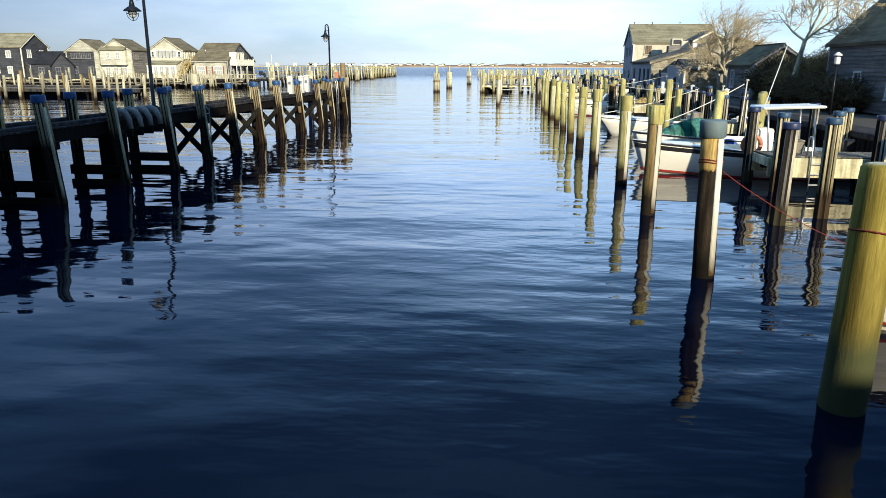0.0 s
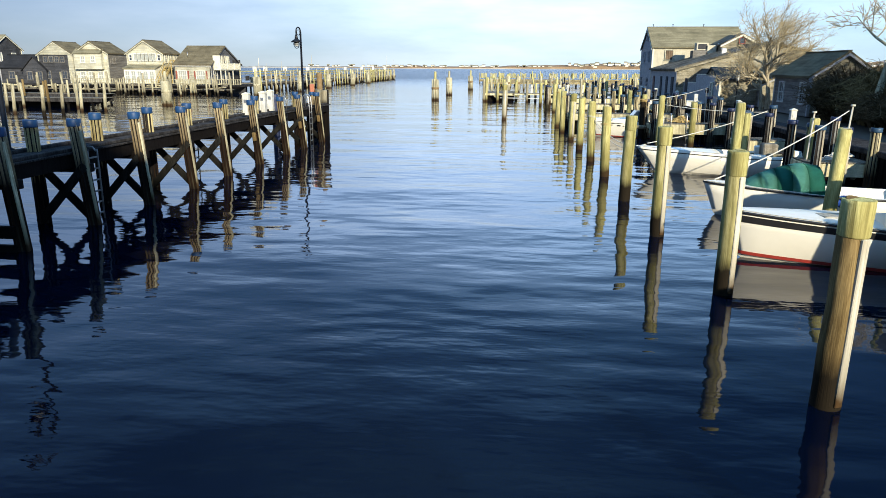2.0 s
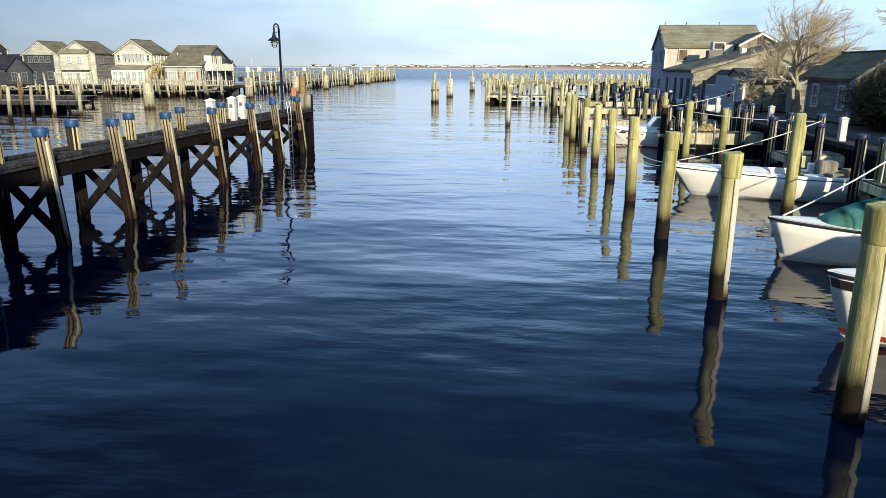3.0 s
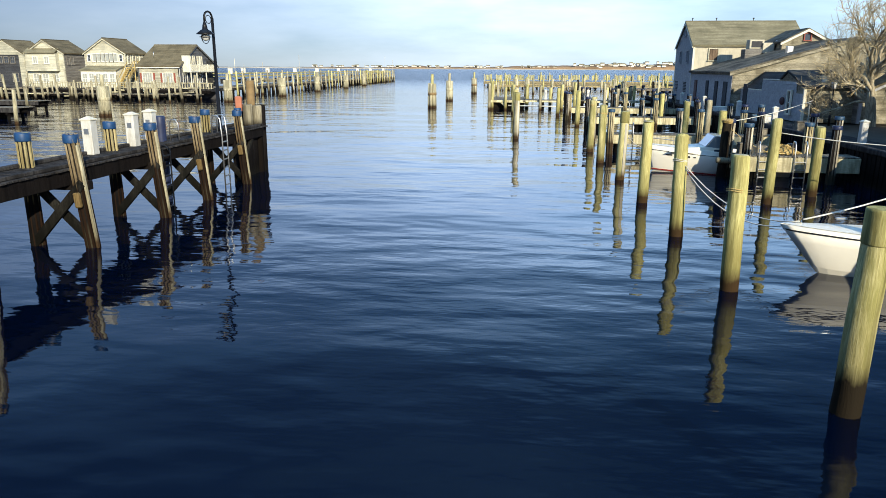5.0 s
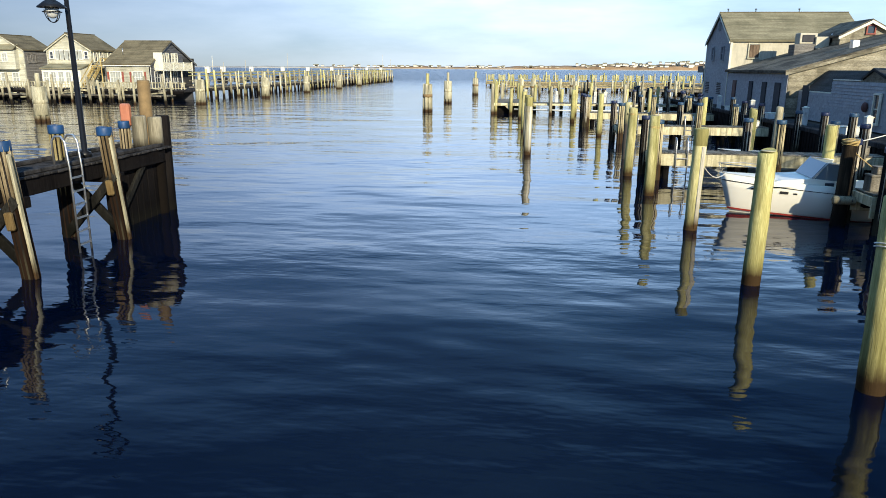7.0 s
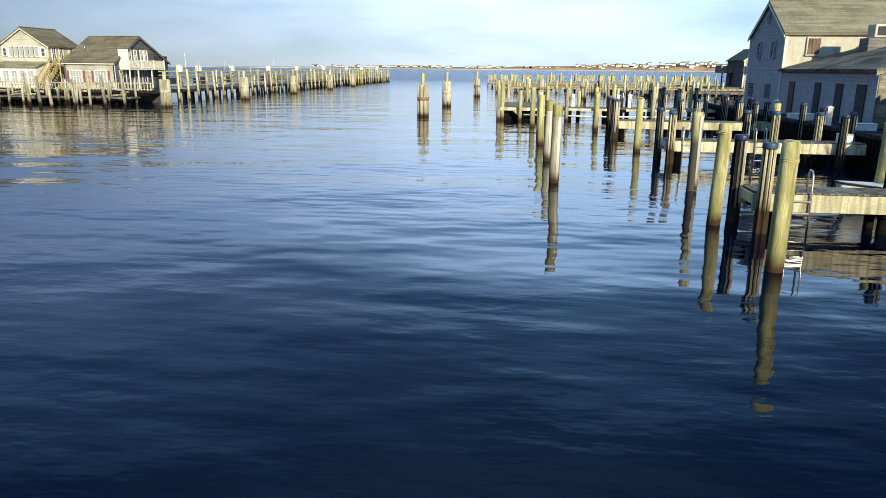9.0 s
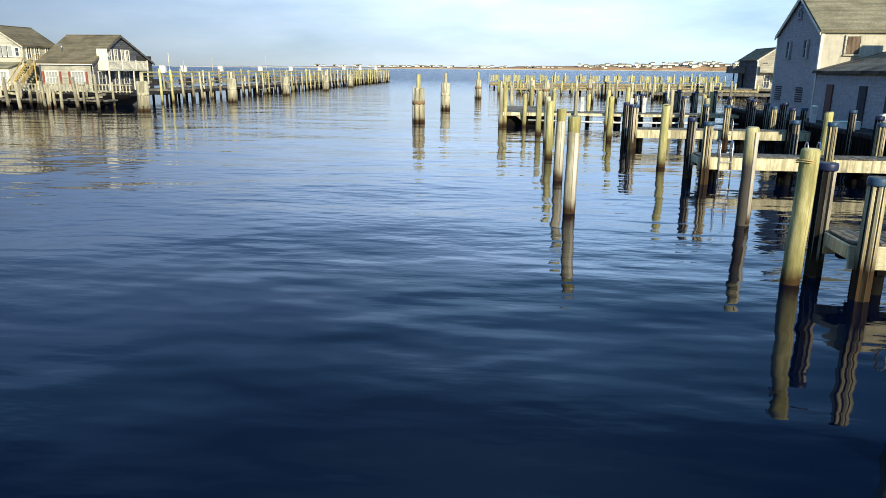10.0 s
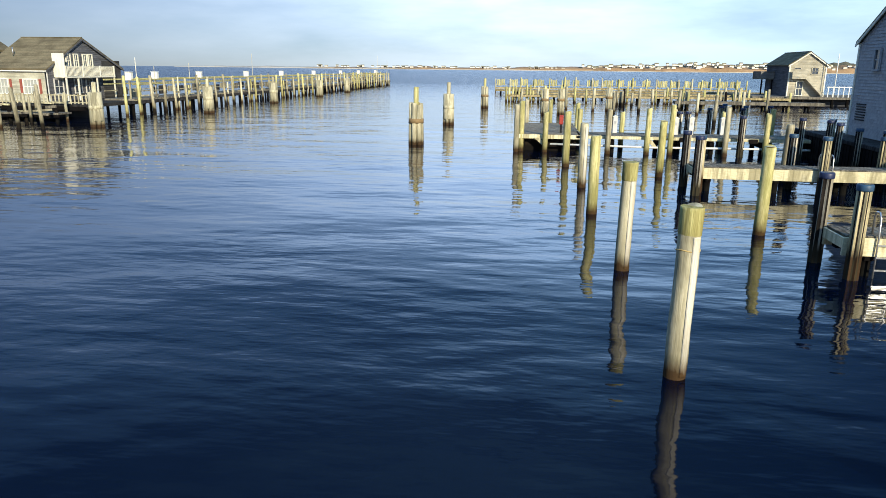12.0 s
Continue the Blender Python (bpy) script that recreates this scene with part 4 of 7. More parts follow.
for x, y, h in ((-10.85, 40.4, 0.92), (-10.85, 42.5, 0.92), (-10.85, 43.55, 0.95)):
    pedestal(x, y, PIER_Z, h, 0.28, "white service pedestals on the pier")
ladder(-9.62, 46.1, PIER_Z, 90, 1.9, 0.7)
ladder(-9.62, 26.4, PIER_Z, 90, 1.9, 0.06, "worn steel dock ladder fixed to the pier", M_STEEL_DULL)
ladder(-11.16, 35.7, PIER_Z, -90, 1.9, 0.06, "worn steel dock ladder fixed to the pier", M_STEEL_DULL)
ladder(-9.62, 42.0, PIER_Z, 90, 1.9, 0.06, "dark wet dock ladder fixed to the pier", M_IRON)
t = thing("ladder_hoop", (-10.55, 44.15, PIER_Z), "pale steel grab hoop on the pier deck", "grab rail")
part("hoop", tube([(0, 0, 0), (0, 0, 0.55), (0.08, 0, 0.68), (0.22, 0, 0.68), (0.30, 0, 0.55), (0.30, 0, 0)], 0.022, 7), M_STEEL, t)

# stout piles at the pier head
for k, (x, y, top, r, m) in enumerate([(-10.3, 50.45, 3.68, 0.17, M_RUST), (-10.28, 50.0, 2.75, 0.19, M_HEAD), (-10.05, 50.4, 2.70, 0.19, M_HEAD), (-10.1, 50.9, 2.7, 0.2, M_TAR), (-10.7, 50.9, 2.7, 0.2, M_TAR)]):
    t = thing("pier_head_pile", (x, y, 0), ("brown stained tall timber pile at the pier head" if k == 0 else "stout grey timber pile at the pier head"), "pile", "piles at the pier head")
    bm = nb()
    ring_tube(bm, [(0, 0, -2.5), (0, 0, 0.5), (0.02, 0, top - 0.05), (0.02, 0, top)], [r * 1.05, r * 1.03, r, r * 0.9], 14)
    part("shaft", bm, m, t)
t = thing("hazard_marker", (-10.62, 50.0, PIER_Z), "faded orange marker box on a short post", "marker")
part("post", one_box((0, 0, 0.35), (0.12, 0.12, 0.7)), M_PILE_GREY, t)
part("board", one_box((0, 0, 0.88), (0.27, 0.2, 0.62), None, 0.05), M_ORANGE, t)


def hanging_lamp(x, y, z, turn):
    t = thing("pier_lamp", (x, y, z), "black iron lamp post with a hanging bell lantern and wire guard", "lamp post", "pier lamps", turn=turn)
    h = 4.02
    bm = nb()
    ring_tube(bm, [(0, 0, 0), (0, 0, 0.12), (0, 0, 0.16), (0, 0, h)], [0.15, 0.15, 0.07, 0.05], 12)
    part("post", bm, M_IRON, t)
    pts = [(0, 0, h - 0.55), (0.0, 0, h)] + [(-0.2 + 0.2 * math.cos(a), 0, h + 0.22 * math.sin(a)) for a in [math.pi * i / 10 for i in range(1, 11)]] + [(-0.4, 0, h - 0.2)]
    part("arm", tube(pts, 0.035, 8), M_IRON, t)
    bm = nb()
    ring_tube(bm, [(-0.2 + 0.14 * math.cos(a), 0, h - 0.05 + 0.14 * math.sin(a)) for a in [2 * math.pi * i / 14 for i in range(15)]], [0.014] * 15, 6)
    part("scroll", bm, M_IRON, t)
    lamp = nb()
    ring_tube(lamp, [(-0.4, 0, h - 0.16), (-0.4, 0, h - 0.28), (-0.4, 0, h - 0.40), (-0.4, 0, h - 0.44), (-0.4, 0, h - 0.55), (-0.4, 0, h - 0.57)], [0.05, 0.08, 0.10, 0.17, 0.31, 0.31], 16)
    shade = part("shade", lamp, M_IRON, t, "black bell-shaped shade")
    bm = nb()
    ring_tube(bm, [(-0.4, 0, h - 0.57), (-0.4, 0, h - 0.65), (-0.4, 0, h - 0.76), (-0.4, 0, h - 0.8)], [0.14, 0.15, 0.11, 0.03], 12)
    part("globe", bm, M_LAMP_GLASS, shade, "frosted glass globe")
    for k in range(2):
        c, s = math.cos(k * math.pi / 2), math.sin(k * math.pi / 2)
        part("guard_wire", tube([(-0.4 + 0.2 * math.cos(a) * c, 0.2 * math.cos(a) * s, h - 0.62 - 0.27 * math.sin(a)) for a in [math.pi * i / 10 for i in range(11)]], 0.011, 6), M_IRON, shade)
    part("guard_ring", tube([(-0.4 + 0.2 * math.cos(a), 0.2 * math.sin(a), h - 0.66) for a in [2 * math.pi * i / 16 for i in range(17)]], 0.011, 6), M_IRON, shade)
    return t


hanging_lamp(-10.5, 47.85, PIER_Z, 72)
hanging_lamp(-11.1, 25.3, PIER_Z, 25)
# rack of curved fenders hung on the pier
for k in range(4):
    t = thing("curved_fender", (-9.75, 20.75 + k * 0.6, PIER_Z), "grey curved rubber fender hung over the pier edge", "fender", "curved fenders on the pier")
    pts = [(-0.30, 0, 0.02), (-0.2, 0, 0.2), (-0.02, 0, 0.25), (0.16, 0, 0.17), (0.27, 0, -0.02), (0.3, 0, -0.3)]
    bm = nb()
    ring_tube(bm, pts, [0.08, 0.09, 0.10, 0.10, 0.09, 0.08], 10)
    part("tube", bm, M_RUBBER, t)
    part("bracket", one_box((0.2, 0, -0.45), (0.3, 0.12, 0.2), None, 0.02), M_TAR, t)


# ---- channel dolphins ----
def dolphin(x, y, h=2.55, tall=3.55, r=0.16, white=False, group="channel dolphins", wide=1.0):
    t = thing("pile_dolphin", (x, y, 0), ("cluster of whitewashed piles with a taller centre pile" if white else "cluster of pale timber piles with a cable band"), "dolphin", group)
    m = M_PILE_PALE if white else M_PILE_DRY
    rr = 0.30 * wide
    for k in range(6):
        a = 2 * math.pi * k / 6 + 0.3
        bm = nb()
        ring_tube(bm, [(rr * 1.25 * math.cos(a), rr * 1.25 * math.sin(a), -2.5), (rr * 1.1 * math.cos(a), rr * 1.1 * math.sin(a), 0.2), (rr * math.cos(a), rr * math.sin(a), h + 0.08 * math.sin(k * 2.3))], [r, r, r * 0.92], 9)
        part("timber", bm, M_PILE_PALE, t)
    if white:
        bm = nb()
        ring_tube(bm, [(0, 0, 0.45), (0, 0, 0.5), (0, 0, h + 0.02)], [rr + r * 1.06, rr + r * 1.12, rr + r * 0.98], 16)
        part("sleeve", bm, m, t, "whitewashed sleeve round the cluster")
    bm = nb()
    ring_tube(bm, [(0, 0, -2.5), (0, 0, tall - 0.3), (0.02, 0, tall)], [r, r, r * 0.9], 10)
    part("centre_post", bm, m, t)
    bm = nb()
    z = h * 0.52
    ring_tube(bm, [(0, 0, z), (0, 0, z + 0.02), (0, 0, z + 0.28), (0, 0, z + 0.30)], [rr + r * 0.8, rr + r * 1.16, rr + r * 1.14, rr + r * 0.8], 18)
    part("band", bm, M_RUST if not white else M_PILE_PALE, t, "band of cable round the piles")
    return t


dolphin(-9.35, 99.6)
dolphin(-9.26, 116.2, white=True)
dolphin(-8.0, 143.5)
dolphin(-35.7, 80.7, 2.5, 3.5, 0.17, True, "dolphins off the far wharf", 1.1)
pile(8.74, 51.6, 2.27, 0.17, (0.03, 0), M_PILE_DARK, False, False, "blackened timber pile with rope heaped on its top", "piles between the docks")
capped_pile(-10.62, 49.85, 2.62, False, (0, 0), "capped piles on the pier", r=0.14, mat=M_FLUTE_PIER)
for x, y in ((-35.7, 106.8), (-35.1, 124.9), (-36.2, 146.5), (-36.6, 168.2), (-37.7, 190.0)):
    dolphin(x, y, 2.6, 3.4, 0.17, True, "dolphins off the far wharf", 1.15)

# ---- houses ----
def window(parent, c, w, h, face, mat_frame=None, rows=2, cols=2, shutters=None):
    """A framed window: face is the wall's outward side, one of -y, +x, -x."""
    ax = {"-y": 0, "+x": 1, "-x": 1}[face]
    sgn = {"-y": (0, -1), "+x": (1, 0), "-x": (-1, 0)}[face]
    mf = mat_frame or M_CREAM
    o = Vector((sgn[0], sgn[1], 0))
    u = Vector((1, 0, 0)) if ax == 0 else Vector((0, 1, 0))
    c = Vector(c)

    def bar(bm, du, dz, su, sz, depth, out):
        s = (su, depth, sz) if ax == 0 else (depth, su, sz)
        box(bm, c + u * du + Vector((0, 0, dz)) + o * out, s)
    bm = nb()
    t = 0.09
    bar(bm, 0, h / 2 + t / 2, w + 2 * t, t, 0.10, 0.04)
    bar(bm, 0, -h / 2 - t / 2, w + 2.6 * t, t, 0.14, 0.05)
    bar(bm, -w / 2 - t / 2, 0, t, h, 0.10, 0.04)
    bar(bm, w / 2 + t / 2, 0, t, h, 0.10, 0.04)
    wf = part("window", bm, mf, parent)
    bm = nb()
    bar(bm, 0, 0, w, h, 0.02, 0.0)
    part("pane", bm, M_CURTAIN if mat_frame is M_WHITE and w * h > 0.4 else M_GLASS, wf)
    bm = nb()
    for i in range(1, cols):
        bar(bm, -w / 2 + w * i / cols, 0, 0.035, h, 0.04, 0.025)
    for i in range(1, rows):
        bar(bm, 0, -h / 2 + h * i / rows, w, 0.05, 0.04, 0.027)
    if cols > 1 or rows > 1:
        part("muntin", bm, mf, wf)
    else:
        bm.free()
    if shutters:
        for s in (-1, 1):
            bm = nb()
            bar(bm, s * (w / 2 + 0.3), 0, 0.24, h + 0.1, 0.05, 0.03)
            part("shutter", bm, shutters, parent)


def house(name, x0, x1, y0, y1, z0, eave, ridge, axis, wall, roof, label, over=0.3, ridge_at=0.5, trim=None):
    """Gabled timber house: ridge along x or y."""
    cx, cy = (x0 + x1) / 2, (y0 + y1) / 2
    t = thing(name, (cx, cy, z0), label, "house" if "shed" not in name else "shed")
    w, d, e, r = x1 - x0, y1 - y0, eave - z0, ridge - z0
    bm = nb()
    if axis == "y":
        p = -w / 2 + w * ridge_at
        prism(bm, [(-w / 2, 0), (w / 2, 0), (w / 2, e), (p, r), (-w / 2, e)], "y", -d / 2, d / 2)
    else:
        p = -d / 2 + d * ridge_at
        prism(bm, [(-d / 2, 0), (d / 2, 0), (d / 2, e), (p, r), (-d / 2, e)], "x", -w / 2, w / 2)
    part("wall", bm, wall, t)
    th = 0.16
    half = w if axis == "y" else d
    for s in (-1, 1):
        run = half * (ridge_at if s < 0 else 1 - ridge_at)
        sl = (r - e) / run
        a0, a1 = s * (-0.0), s * (run + over)
        lo = r - sl * (run + over)
        poly = [(p + 0, r + 0.03), (p + a1, lo + 0.03), (p + a1, lo + 0.03 + th), (p + 0, r + 0.03 + th)]
        bm = nb()
        prism(bm, poly, axis, -(d if axis == "y" else w) / 2 - over, (d if axis == "y" else w) / 2 + over)
        part("roof", bm, roof, t)
        # pale rake boards along the gable
        for g in (-1, 1):
            at = g * ((d if axis == "y" else w) / 2 + over)
            bm = nb()
            poly2 = [(p, r - 0.10), (p + a1, lo - 0.10), (p + a1, lo + 0.05), (p, r + 0.05)]
            prism(bm, poly2, axis, at - 0.03, at + 0.03)
            part("rake_board", bm, trim or M_CREAM, t)
    part("ridge_cap", one_box((p if axis == "y" else 0, 0 if axis == "y" else p, r + 0.03 + th), ((0.22, d + 2 * over, 0.06) if axis == "y" else (w + 2 * over, 0.22, 0.06))), roof, t)
    # corner boards
    for sx in (-1, 1):
        for sy in (-1, 1):
            part("corner_board", one_box((sx * (w / 2), sy * (d / 2), e / 2), (0.16, 0.16, e)), trim or M_CREAM, t)
    return t


def clapboards(parent, x, y0, y1, z0, z1, facing, apex=None, step=0.18, mat=None):
    """Courses of boards on a wall that faces -x or +x (at x) or -y (then x is the wall's y): each course is one board, tilted a little."""
    z = z0
    while z < z1 - 0.02:
        a, b = y0, y1
        if apex:
            zc = z + step / 2
            if zc > apex[2]:
                f = (zc - apex[2]) / (apex[1] - apex[2])
                a, b = y0 + (apex[0] - y0) * f, y1 + (apex[0] - y1) * f
        if b - a > 0.1:
            L = b - a
            if facing == "-x":
                ob = one_box((0, 0, 0), (0.03, L, step * 1.08), Matrix.Rotation(radians(9), 3, 'Y'))
                m = Matrix.Translation((x - 0.02, (a + b) / 2, z + step / 2))
            elif facing == "+x":
                ob = one_box((0, 0, 0), (0.03, L, step * 1.08), Matrix.Rotation(radians(-9), 3, 'Y'))
                m = Matrix.Translation((x + 0.02, (a + b) / 2, z + step / 2))
            else:
                ob = one_box((0, 0, 0), (L, 0.03, step * 1.08), Matrix.Rotation(radians(-9), 3, 'X'))
                m = Matrix.Translation(((a + b) / 2, x - 0.02, z + step / 2))
            p = part("clapboard", ob, mat or M_CLAP, parent)
            p.matrix_local = m
        z += step


# the row on the far wharf
Z0 = 1.3
t = house("wharf_house", -52.9, -47.0, 117.0, 129.0, Z0, 4.25, 7.1, "x", M_SHINGLE_PALE, M_ROOF, "pale cottage with brown shingle roof, red shutters and a gable balcony", 0.3, 0.46, M_SLATE)
# gable boards coloured darker than the front wall
clapboards(t, 2.98, -6.0, 6.0, 0.0, 5.6, "+x", (-0.48, 5.75, 2.95), 0.2, M_SLATE)
for x in (-1.7, 1.3):
    window(t, (x, -6.01, 1.35), 1.35, 1.25, "-y", M_WHITE, 2, 4, M_SHUTTER)
part("eave_board", one_box((0, -6.25, 2.82), (6.4, 0.05, 0.2)), M_WHITE, t)
part("corner_post", one_box((2.99, -6.02, 1.45), (0.16, 0.12, 2.9)), M_WHITE, t)
for y in (-2.7, -1.5, -0.1, 0.8):
    window(t, (3.03, y, 3.75), 0.55, 1.15, "+x", M_CREAM, 2, 2)
for y, w in ((-4.5, 1.2), (-1.6, 1.0), (0.2, 1.0)):
    window(t, (3.03, y, 1.35), w, 1.3, "+x", M_PED, 2, 2)
part("balcony_floor", one_box((3.6, -0.9, 2.2), (1.2, 8.0, 0.12)), M_CREAM, t)
part("balcony_rail", one_box((4.15, -0.9, 3.18), (0.06, 8.0, 0.07)), M_CREAM, t)
me = mesh_of("baluster", one_box((0, 0, 0), (0.04, 0.05, 0.86)), M_CREAM)
for k in range(44):
    share("baluster", me, t, Matrix.Translation((4.15, -4.7 + k * 0.18, 2.72)))
for y in (-4.8, -2.2, 0.6, 3.0):
    part("rail_post", one_box((4.15, y, 2.75), (0.12, 0.12, 1.05)), M_CREAM, t)
part("windbreak", one_box((3.6, -4.95, 3.3), (1.2, 0.07, 2.2)), M_CREAM, t, "cream board screen at the balcony's end")
for y in (-4.8, -3.0, 0.0, 3.0):
    part("balcony_post", one_box((4.1, y, 1.05), (0.12, 0.12, 2.15)), M_CREAM, t)
# dark panel added where the gable's end lies back in shade
part("side_wing", one_box((2.4, 4.3, 1.9), (1.3, 3.3, 3.8), None, 0.02), M_ROOF_DARK, t, "dark panel for the shaded recess at the gable's end")
part("roof_vent", tube([(-1.5, -4.2, 4.2), (-1.5, -4.2, 4.9)], 0.06, 8), M_STEEL, t)

# gable-fronted houses
t = house("wharf_house", -60.6, -54.7, 117.0, 122.6, Z0, 5.95, 7.85, "y", M_SHINGLE_PALE, M_ROOF, "pale shingled gable house with a wide window band", 0.25, 0.5, M_SHINGLE_PALE)
for k in range(6):
    window(t, (-1.55 + k * 0.62, -2.81, 4.05), 0.52, 1.0, "-y", M_WHITE, 1, 1)
for x in (-2.35, 2.35):
    window(t, (x, -2.81, 4.0), 0.4, 0.8, "-y", M_WHITE, 2, 1)
bm = nb()
prism(bm, [(-2.0, 0), (0, 0), (0, 2.75), (-2.0, 2.25)], "x", -2.6, 2.6)
bmesh.ops.translate(bm, verts=bm.verts[:], vec=(0, -2.8, 0))
part("porch", bm, M_CREAM, t, "glazed cream front porch")
bm = nb()
prism(bm, [(-2.2, 2.28), (0.0, 2.85), (0.0, 2.98), (-2.2, 2.41)], "x", -2.75, 2.75)
bmesh.ops.translate(bm, verts=bm.verts[:], vec=(0, -2.8, 0))
part("porch_roof", bm, M_ROOF_TAN, t)
for k in range(5):
    window(t, (-2.0 + k * 1.0, -4.82, 1.25), 0.66, 1.3, "-y", M_WHITE, 2, 2)
for y in (-1.9, -0.6, 1.2):
    window(t, (2.96, y, 3.9), 0.6, 1.2, "+x", M_CREAM)
st = thing("outside_stair", (-53.75, 115.6, Z0), "raw yellow lumber outside stair with rails", "stair")
for k in range(10):
    part("step", one_box((0, -2.0 + k * 0.3, 0.15 + k * 0.26), (0.8, 0.3, 0.06)), M_YELLOW, st)
for sx in (-0.43, 0.43):
    part("stringer", one_box((sx, -0.65, 1.25), (0.07, 3.8, 0.45), Matrix.Rotation(math.atan2(2.6, 3.0), 3, 'X')), M_YELLOW, st)
    part("handrail", one_box((sx, -0.65, 2.15), (0.07, 3.9, 0.1), Matrix.Rotation(math.atan2(2.6, 3.0), 3, 'X')), M_YELLOW, st)
part("landing", one_box((0, 1.8, 2.75), (1.3, 2.0, 0.1)), M_YELLOW, st)
part("landing_rail", one_box((0.6, 1.8, 3.6), (0.07, 2.0, 0.1)), M_YELLOW, st)
for y in (0.9, 1.8, 2.7):
    part("rail_post", one_box((0.6, y, 1.85), (0.09, 0.09, 3.6)), M_YELLOW, st)

t = house("wharf_house", -69.5, -63.9, 117.0, 122.5, Z0, 5.95, 7.65, "y", M_SHINGLE_PALE, M_ROOF, "pale shingled gable house with a projecting upper bay", 0.25, 0.5, M_SHINGLE_PALE)
part("upper_bay", one_box((-0.15, -3.1, 3.4), (4.6, 0.9, 2.4), None, 0.02), M_SHINGLE_PALE, t)
bm = nb()
prism(bm, [(-1.1, 4.58), (0.02, 5.25), (0.02, 5.37), (-1.1, 4.70)], "x", -2.5, 2.2)
bmesh.ops.translate(bm, verts=bm.verts[:], vec=(0, -2.7, 0))
part("bay_roof", bm, M_ROOF_TAN, t)
for x in (-0.9, 0.8):
    window(t, (x, -3.57, 3.7), 0.6, 0.9, "-y", M_WHITE)
for x in (-1.6, -0.2, 1.4):
    window(t, (x, -2.77, 1.2), 0.8, 1.1, "-y", M_WHITE)
for y in (-1.8, -0.9):
    window(t, (2.81, y, 3.6), 0.5, 1.0, "+x", M_SHINGLE)
clapboards(t, 2.8, -2.75, 2.75, 0.0, 4.5, "+x", None, 0.2, M_SHINGLE)

t = house("wharf_house", -75.7, -69.8, 117.0, 122.5, Z0, 5.7, 7.6, "y", M_SHINGLE_SHADED, M_ROOF, "grey shingled gable house with a row of dark upper windows", 0.25, 0.5, M_SHINGLE_PALE)
# gable top and side strip in pale shingle, painted as sunlit above the shadow
bm = nb()
prism(bm, [(-2.9, 4.42), (2.9, 4.42), (0.0, 6.25)], "y", -2.95, -2.78)
part("pediment", bm, M_SHINGLE_PALE, t, "gable top in pale shingle, the sunlit part of the front")
part("corner_strip", one_box((2.55, -2.83, 2.2), (0.75, 0.12, 4.4)), M_SHINGLE_PALE, t)
for k in range(4):
    window(t, (-1.7 + k * 0.95, -2.8, 3.7), 0.6, 0.8, "-y", M_SHINGLE)
for x in (-1.5, 1.3):
    window(t, (x, -2.8, 1.3), 0.8, 1.1, "-y", M_SHINGLE)
t = house("wharf_cottage", -83.0, -74.6, 117.5, 122.5, Z0, 3.7, 5.6, "x", M_SHINGLE_SHADED, M_ROOF_SHADED, "low grey cottage with a dark roof and a front gable", 0.25, 0.5, M_CLAP)
bm = nb()
prism(bm, [(0.3, 0), (4.4, 0), (4.4, 2.0), (2.35, 4.0), (0.3, 2.0)], "y", -3.3, 0.2)
part("front_gable", bm, M_SHINGLE_SHADED, t, "grey shingled front gable")
for sg in (-1, 1):
    bm = nb()
    prism(bm, [(2.35, 4.03), (2.35 + sg * 2.3, 1.79), (2.35 + sg * 2.3, 1.93), (2.35, 4.17)], "y", -3.5, 0.2)
    part("gable_roof", bm, M_ROOF_SHADED, t)
for x in (1.5, 3.2):
    window(t, (x, -3.31, 1.1), 0.8, 1.2, "-y", M_SHINGLE)
window(t, (-2.2, -2.51, 1.2), 0.9, 1.0, "-y", M_SHINGLE)
t = house("wharf_house", -99.4, -86.4, 120.2, 127.6, Z0, 6.6, 8.9, "x", M_SHINGLE_SHADED, M_ROOF_TAN, "large grey shingled house with white windows", 0.3)
for x in (-4, -1.5, 1.5, 4):
    window(t, (x, -3.72, 4.0), 0.8, 1.1, "-y", M_WHITE)
    window(t, (x, -3.72, 1.3), 0.8, 1.1, "-y", M_WHITE)
for y in (-1.7, 1.7):
    window(t, (6.52, y, 4.1), 0.9, 1.3, "+x", M_WHITE)
part("side_porch", one_box((7.4, 0, 1.3), (1.8, 6.0, 2.6), None, 0.02), M_SHINGLE_SHADED, t, "low grey side porch")


